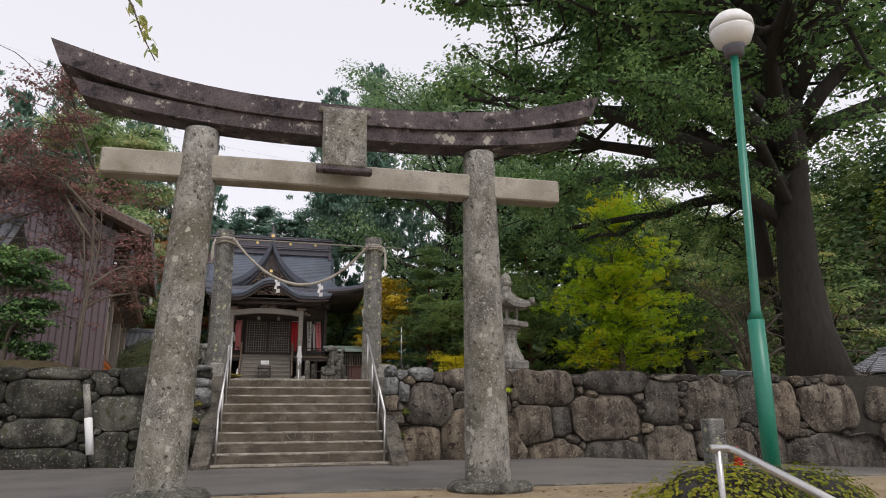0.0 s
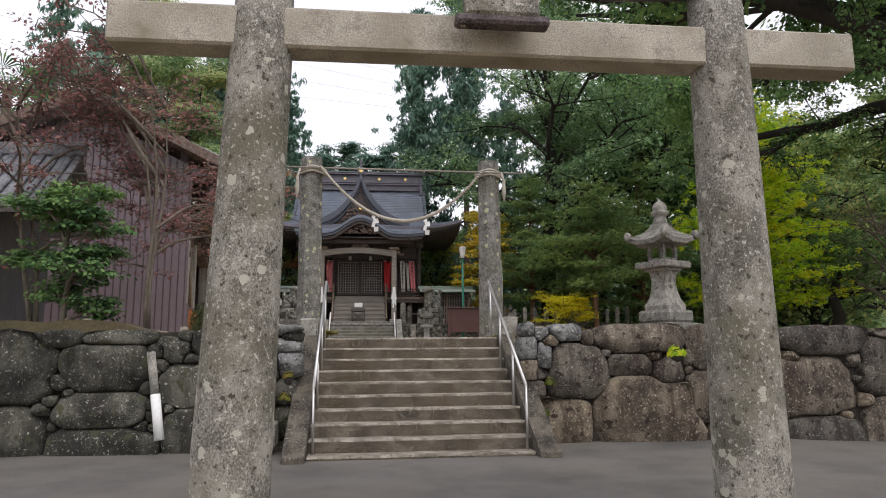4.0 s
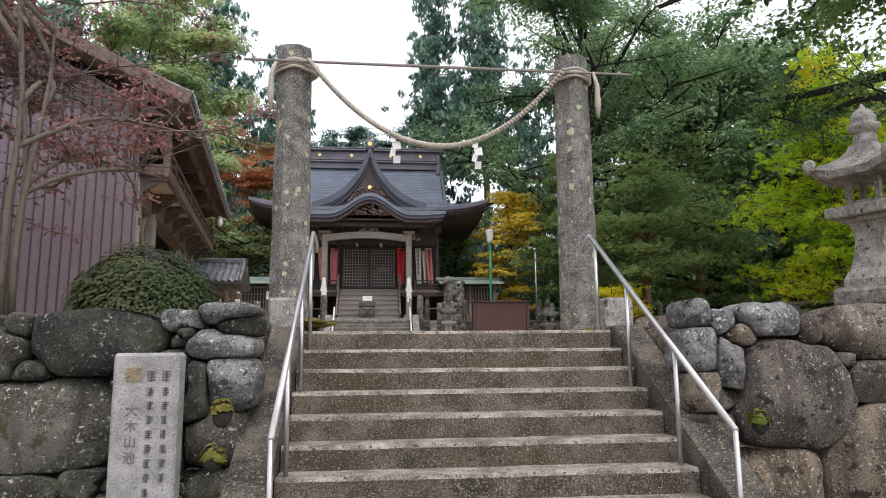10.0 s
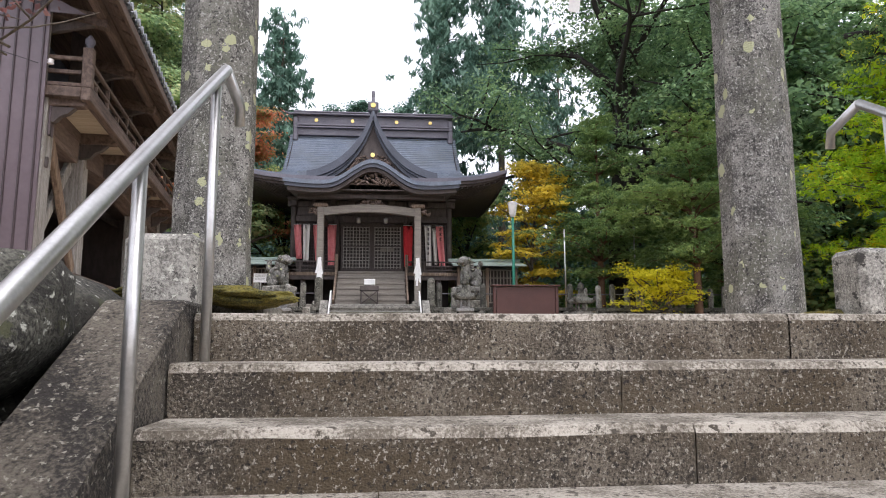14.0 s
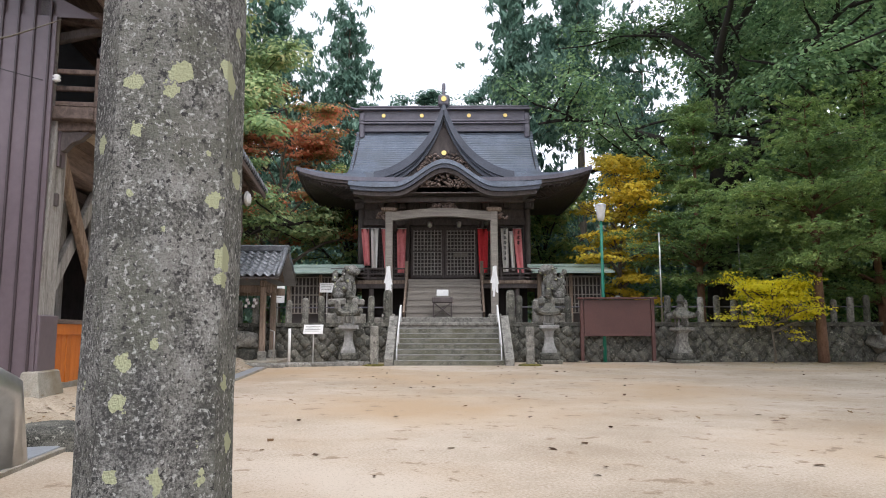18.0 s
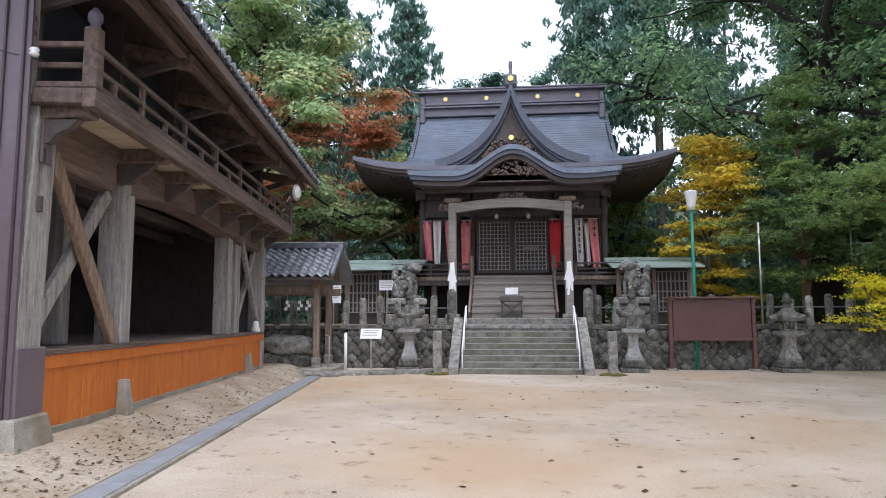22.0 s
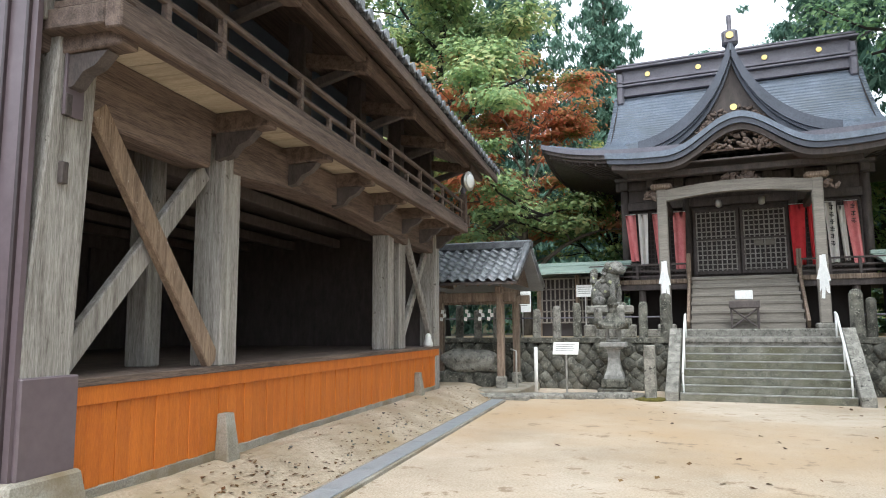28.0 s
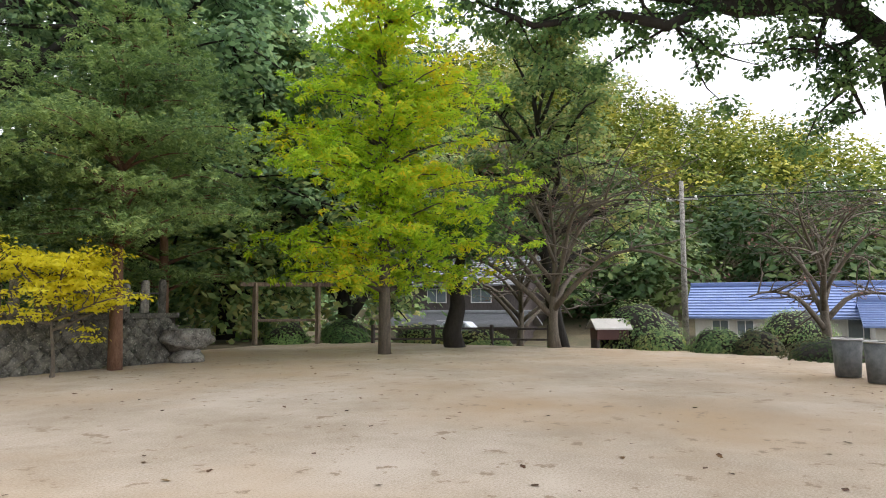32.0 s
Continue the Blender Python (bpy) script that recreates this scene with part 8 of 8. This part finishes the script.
for k in range(14):
    part("kerb_stone", box(-6 + 1.1 * k + 0.01, -6 + 1.1 * k + 1.09, 8.76, 8.9, apron(8.8) - 0.2, apron(8.8) + 0.015, 0.008), STONE_DK, kerb)

# ---- far side of the yard: houses, pole, bins, bushes ----
def house(name, m, w, d, h, rise, wall, roofm, label, windows, over=0.6):
    t = thing(name, m, label, "house", "houses beyond the yard")
    wl = part("wall", box(-w / 2, w / 2, 0, d, 0, h, 0.02), wall, t)
    ro = part("roof", slab_grid(lambda u, v: (-w / 2 - over + (w + 2 * over) * u, d / 2 - (d / 2 + over) * v, h + rise - (rise + 0.2) * v), 2, 3, 0.14), roofm, t)
    part("rear_slope", slab_grid(lambda u, v: (-w / 2 - over + (w + 2 * over) * u, d / 2 + (d / 2 + over) * v, h + rise - (rise + 0.2) * v), 2, 3, 0.14), roofm, ro)
    part("ridge", box(-w / 2 - over, w / 2 + over, d / 2 - 0.18, d / 2 + 0.18, h + rise - 0.03, h + rise + 0.22, 0.03), roofm, ro)
    for k in range(11):
        v = (k + 0.5) / 11
        part("tile_course", box(-w / 2 - over, w / 2 + over, d / 2 - (d / 2 + over) * v - 0.04, d / 2 - (d / 2 + over) * v + 0.04, h + rise - (rise + 0.2) * v, h + rise - (rise + 0.2) * v + 0.05, 0), roofm, ro)
    for s in (-1, 1):
        bm = bmesh.new()
        vs = [bm.verts.new(c) for c in ((s * w / 2, 0, h), (s * w / 2, d, h), (s * w / 2, d / 2, h + rise - 0.15))]
        bm.faces.new(vs)
        part("gable", bm, wall, wl)
    for x, z, ww, hh in windows:
        wn = part("window", box(x - ww / 2, x + ww / 2, -0.06, 0.0, z, z + hh, 0.01), WHITE, t)
        part("pane", box(x - ww / 2 + 0.07, x - 0.03, -0.075, -0.062, z + 0.07, z + hh - 0.07, 0), GLASS_DK, wn)
        part("pane", box(x + 0.03, x + ww / 2 - 0.07, -0.075, -0.062, z + 0.07, z + hh - 0.07, 0), GLASS_DK, wn)
    return t


BIN_MESH = surface("dull_grey_mesh", (0.1, 0.11, 0.11), (0.2, 0.21, 0.205), 6, 90, 0.7, 0.3, 0.5, lo=0.42, hi=0.58)
GLASS_DK = plain("dark_window_glass", (0.16, 0.19, 0.21), 0.08)
gz = YARD - 1.6
house("house", pose(52, 45.5, gz, 0, 0, -90), 10, 8, 4.9, 2.0, WOOD_DK, GREY_ROOF, "two-storey dark timber house with a grey tiled roof", [(-2.6, 3.2, 1.8, 1.2), (1.4, 3.2, 1.8, 1.2)])
house("lean_to", pose(50.2, 45.5, gz, 0, 0, -90), 11, 2.6, 1.7, 0.7, WOOD_DK, GREY_ROOF, "single-storey grey-roofed wing of the timber house", [(-1, 0.8, 1.4, 1.0)])
house("house", pose(46, 19.5, gz, 0, 0, -90), 15.5, 8, 2.5, 1.75, PLASTER, BLUE_ROOF, "cream bungalow with a bright blue tiled roof", [(-6.3, 1.1, 1.0, 1.0), (-4.9, 1.1, 1.0, 1.0), (-2.2, 1.1, 1.2, 1.0), (1.2, 1.0, 1.6, 1.2), (4.5, 0.8, 2.2, 1.6)])
house("porch_wing", pose(43.5, 15.5, gz, 0, 0, -90), 5.0, 4.5, 2.1, 1.1, PLASTER, BLUE_ROOF, "cream wing of the bungalow under a blue roof", [(0, 0.7, 2.0, 1.4)])
up = thing("utility_pole", pose(44, 27.6, gz), "grey concrete utility pole with a crossarm and wires", "utility pole")
part("pole", tube([(0, 0, 0), (0, 0, 10.5)], [0.2, 0.13], 12), STONE_S, up, smooth=True)
part("crossarm", box(-0.06, 0.06, -0.9, 0.9, 9.3, 9.42, 0.01), STEEL, up)
part("crossarm", box(-0.06, 0.06, -0.6, 0.6, 8.0, 8.1, 0.01), STEEL, up)
for y in (-0.8, 0.0, 0.8):
    part("insulator", lathe([(0.05, 0), (0.08, 0.05), (0.04, 0.16)], 8, at=(0, y, 9.42)), WHITE, up)
    part("wire", tube([(0, y, 9.5), (0, y + 20, 8.9), (0, y + 45, 9.6)], 0.02, 4), INK, up)
    part("wire", tube([(0, y, 9.5), (0, y - 20, 8.9), (0, y - 45, 9.6)], 0.02, 4), INK, up)
hut = thing("small_hut", pose(24.6, 28.0, YARD - 0.1, 0, 0, -60), "little brick-red box shelter with a pale roof", "shelter")
part("body", box(-0.55, 0.55, -0.4, 0.4, 0.35, 0.75, 0.015), IRON_BR, hut)
part("roof", slab_grid(lambda u, v: (-0.65 + 1.3 * u, -0.55 + 1.1 * v, 0.75 + 0.32 * (1 - abs(2 * v - 1))), 2, 4, 0.05), PLASTER, hut)
for x in (-0.5, 0.5):
    part("leg", box(x - 0.05, x + 0.05, -0.35, 0.35, 0, 0.36, 0.01), WOOD_DK, hut)
for k, (x, y, sx, sz, mat_) in enumerate(((24.0, 26.2, 1.1, 0.9, L_MIXED), (23.4, 24.4, 1.1, 1.0, L_MIXED), (22.8, 23.3, 0.9, 1.0, L_SHRUB), (21.6, 21.4, 1.6, 0.9, L_SHRUB), (25.8, 27.4, 1.6, 1.9, L_MIXED), (26.0, 33.5, 1.5, 0.8, L_MIXED), (27.5, 36.5, 1.6, 0.9, L_MIXED), (23.6, 38.2, 1.2, 0.9, L_CAMPHOR), (25.5, 39.5, 1.4, 1.1, L_CAMPHOR), (22.0, 39.8, 1.1, 1.0, L_CAMPHOR), (32, 28, 2.0, 1.6, L_MIXED), (35, 22, 2.0, 1.5, L_MIXED))):
    leaf_ball("rounded_bush", (x, y, YARD - 0.25), sx, sx * 0.9, sz, mat_, 2600, 0.11, 60 + k, "rounded evergreen bush at the edge of the yard", "bush")
for k, (x, y) in enumerate(((16.5, 21.55), (15.5, 21.1))):
    b_ = thing("rubbish_bin", pose(x, y, YARD) @ Matrix.Diagonal((0.88, 0.88, 0.88, 1)), "grey wire-mesh rubbish bin on the sand", "bin", "wire bins")
    part("drum", lathe([(0.26, 0.02), (0.31, 0.85), (0.29, 0.85), (0.24, 0.05)], 20), BIN_MESH, b_, smooth=True)
    part("rim", tube([(0.31 * math.cos(a), 0.31 * math.sin(a), 0.86) for a in np.linspace(0, 2 * math.pi, 21)], 0.02, 6), STEEL, b_, smooth=True)
# timber trellis and fence past the terrace corner
tr = thing("timber_trellis", None, "weathered timber trellis frame by the terrace corner", "trellis")
for x, y in ((20.6, 40.2), (22.3, 38.6)):
    part("post", box(x - 0.08, x + 0.08, y - 0.08, y + 0.08, YARD - 0.1, YARD + 2.3, 0.01), WOOD_BR, tr)
part("head_beam", beam((20.2, 40.6, YARD + 2.25), (22.7, 38.2, YARD + 2.25), 0.12, 0.16), WOOD_BR, tr)
part("rail", beam((20.6, 40.2, YARD + 0.9), (22.3, 38.6, YARD + 0.9), 0.06, 0.1), WOOD_BR, tr)
wf = thing("rail_fence", None, "low dark rail fence along the yard's edge", "fence")
pts_ = [(23.4, 36.8), (24.6, 34.8), (25.2, 32.6), (25.4, 30.4)]
for (xa, ya), (xb, yb) in zip(pts_, pts_[1:]):
    for z in (0.35, 0.75):
        part("rail", beam((xa, ya, YARD + z - 0.2), (xb, yb, YARD + z - 0.2), 0.05, 0.08), WOOD_DK, wf)
for x, y in pts_:
    part("post", box(x - 0.06, x + 0.06, y - 0.06, y + 0.06, YARD - 0.3, YARD + 0.7, 0.01), WOOD_DK, wf)
gr = thing("garden_rock", None, "dark flat rock half sunk in the sand near the stage", "rock")
part("rock", boulder_bm(0.9, 0.6, 0.3, 3, 2.4, 0.3), STONE_DK, gr, smooth=True).location = (-3.55, 21.6, YARD + 0.06)

# ---- smaller things near the torii and along the road ----
sprig = thing("cherry_sprig", None, "drooping cherry twig with a few yellowing leaves", "twig")
part("stem", tube([(-1.4, 3.6, 3.9), (-0.75, 3.9, 3.2), (-0.52, 4.0, 2.86), (-0.45, 4.0, 2.68), (-0.37, 4.0, 2.53)], [0.02, 0.012, 0.006, 0.004, 0.003], 6), BARK, sprig, smooth=True)
rs_ = np.random.default_rng(91)
fs_ = rs_.random(34)[:, None]
leaf_mesh("foliage", np.array([-0.54, 4.0, 2.9]) + fs_ * np.array([0.17, 0, -0.37]) + rs_.normal(size=(34, 3)) * 0.022, 0.055, L_MIXED, sprig, 92, flat=0.0, droop=0.6)
lines = thing("high_power_lines", None, "four thin grey power lines across the sky", "power line")
for k in range(4):
    part("wire", tube([(-60, 74, 49 - 3.4 * k), (-24, 74, 38 - 2.7 * k), (3, 74, 31.5 - 1.3 * k)], 0.009, 4), STEEL, lines)
pl = thing("road_post", pose(7.75, 11.0, apron(11)), "square weathered granite post beside the road", "stone post")
part("shaft", box(-0.15, 0.15, -0.15, 0.15, -0.05, 0.8, 0.03), GATE, pl)
cone = thing("traffic_cone", pose(8.25, 11.1, apron(11)), "small orange road cone beside the stone post", "cone")
part("base", box(-0.13, 0.13, -0.13, 0.13, 0, 0.02, 0.006), ORANGE, cone)
part("body", lathe([(0.08, 0.02), (0.025, 0.32), (0.015, 0.33)], 14), RED, cone, smooth=True)
# tiled roof and plain wall of the neighbouring house above the west wall
nh = thing("neighbour_house", pose(-7.75, 17.3, 0.75) @ Matrix.Diagonal((1, 0.36, 0.75, 1)), "neighbouring house with dark walls and silver tiled eaves", "house")
part("wall", box(-3.5, 0.9, 0, 6, 0.9, 4.4, 0.02), GREY_WALL, nh)
nw = part("window", box(-0.9, 0.1, -0.12, 0.0, 1.4, 2.6, 0.02), PLASTER, nh, "pale aluminium window frame")
part("pane", box(-0.8, 0.0, -0.15, -0.125, 1.5, 2.5, 0), GLASS_DK, nw)
rn = part("roof", slab_grid(lambda u, v: (-4.3 + 6.2 * u, 3 - 4.1 * v, 6.2 - 2.1 * v + 0.2 * v * v), 2, 6, 0.12), WOOD_DK, nh)
part("rear_slope", slab_grid(lambda u, v: (-4.3 + 6.2 * u, 3 + 4.1 * v, 6.2 - 2.1 * v + 0.2 * v * v), 2, 6, 0.12), GREY_ROOF, rn)
for k in range(22):
    u_ = -4.2 + 0.28 * k
    part("tile_roll", tube([(u_, 3 - 4.15 * f, 6.27 - 2.1 * f + 0.2 * f * f) for f in np.linspace(0, 1, 6)], 0.075, 6), TILE, rn, smooth=True)
part("tile_course", slab_grid(lambda u, v: (-4.3 + 6.2 * u, 3 - 4.13 * v, 6.235 - 2.1 * v + 0.2 * v * v), 2, 8, 0.02), TILE, rn)
part("ridge", box(-4.35, 1.95, 2.8, 3.2, 6.2, 6.55, 0.04), TILE, rn)
palm = thing("palm_tree", (pose(-13.6, 30, YARD) @ Matrix.Diagonal((1.5, 1.5, 1.5, 1))), "slender fan palm with drooping green fronds", "palm tree")
part("trunk", tube([(0, 0, 0), (0.1, 0, 3), (0.05, 0.1, 6.6)], [0.16, 0.13, 0.11], 9), BARK, palm, smooth=True)
for k in range(16):
    a_ = 2.4 * k
    el_ = 0.9 - 0.11 * k
    d_ = np.array([math.cos(a_) * math.cos(el_), math.sin(a_) * math.cos(el_), math.sin(el_)])
    bm = bmesh.new()
    for e in range(13):
        sp_ = (e - 6) * 0.2
        s_ = np.array([-math.sin(a_), math.cos(a_), 0])
        t_ = d_ * math.cos(sp_) + s_ * math.sin(sp_)
        b0 = np.array([0.05, 0.1, 6.6]) + d_ * 0.55
        m_ = b0 + t_ * 0.42
        e_ = b0 + t_ * 0.8 - np.array([0, 0, 0.2])
        w_ = np.array([0, 0, 1.0]) * 0.012 + np.cross(t_, [0, 0, 1]) * 0.025
        bm.faces.new([bm.verts.new(c) for c in (b0, m_ + w_, e_, m_ - w_)])
    tube([(0.05, 0.1, 6.6), tuple(np.array([0.05, 0.1, 6.6]) + d_ * 0.55)], 0.012, 5, bm)
    part("frond", bm, L_CAMPHOR, palm)
# moss cushions at the feet of stone posts
for k, (x, y, s_) in enumerate(((-0.72, 17.2, 0.3), (-1.05, 17.0, 0.26), (2.8, 17.25, 0.3))):
    mc = tagged(mesh_ob("moss_cushion", boulder_bm(s_ * 2, s_ * 1.7, 0.1, 40 + k, 2.1, 0.5, 4), MOSS, True), "golden-green moss cushion at the foot of a stone post", "moss", "moss cushions")
    mc.location = (x, y - 0.05, YARD + (0.14 if x < 0 else 0.02))

# parked car by the far house
CAR_PAINT = plain("pale_silver_paint", (0.62, 0.66, 0.7), 0.25, 0.2)
car = thing("parked_car", pose(44.5, 42.6, 0.35, 0, 0, 95), "pale silver car parked before the far house", "car")
bm = bmesh.new()
prs_ = [(-2.0, 0.3), (-2.05, 0.75), (-1.2, 0.9), (-0.6, 1.42), (0.9, 1.45), (1.6, 0.95), (2.05, 0.85), (2.05, 0.3)]
la_ = [bm.verts.new((x, -0.8, z)) for x, z in prs_]
lb_ = [bm.verts.new((x, 0.8, z)) for x, z in prs_]
bm.faces.new(la_)
bm.faces.new(lb_[::-1])
for k in range(len(prs_)):
    bm.faces.new((la_[k], lb_[k], lb_[(k + 1) % len(prs_)], la_[(k + 1) % len(prs_)]))
bmesh.ops.recalc_face_normals(bm, faces=bm.faces)
bmesh.ops.bevel(bm, geom=bm.edges[:], offset=0.06, segments=2, affect="EDGES")
part("body", bm, CAR_PAINT, car)
for s_ in (-1, 1):
    part("window", box(-0.6, 0.95, s_ * 0.81 - 0.005, s_ * 0.81 + 0.005, 0.95, 1.32, 0), GLASS_DK, car)
    for x in (-1.25, 1.3):
        wh_ = part("wheel", lathe([(0.3, -0.09), (0.32, -0.06), (0.32, 0.06), (0.3, 0.09)], 18), INK, car)
        wh_.matrix_basis = pose(x, s_ * 0.74, 0.32, 90, 0, 0)
        part("rim", lathe([(0.18, -0.1), (0.18, 0.1)], 12), STEEL, wh_)

# the terrace, all that stands on or before it, and the things along the east side, set into their frames
SHRINE_SIDE = {"terrace", "terrace_stairs", "handrail", "stone_fence", "newel_post", "name_post", "moss_patch", "shrine_hall", "banner", "offering_stand", "lion_pedestal", "lion_dog_statue",
               "notice_board", "purification_pavilion", "water_basin", "basin_rock", "paper_streamer", "lattice_outbuilding", "notice", "stake", "garden_tap", "kerb_stone", "stone_bowl"}
EAST_SIDE = {"crooked_tree", "house", "lean_to", "porch_wing", "utility_pole", "small_hut", "rounded_bush", "rubbish_bin", "timber_trellis", "rail_fence", "parked_car"}
for ob in list(scene.objects):
    if ob.parent is None:
        kind = ob.name.split(".")[0]
        if kind in SHRINE_SIDE or (kind in ("stone_lantern", "lamp_post") and ob.location.y > 30):
            ob.matrix_basis = PRECINCT @ ob.matrix_basis
        elif kind in EAST_SIDE:
            ob.matrix_basis = EAST @ ob.matrix_basis
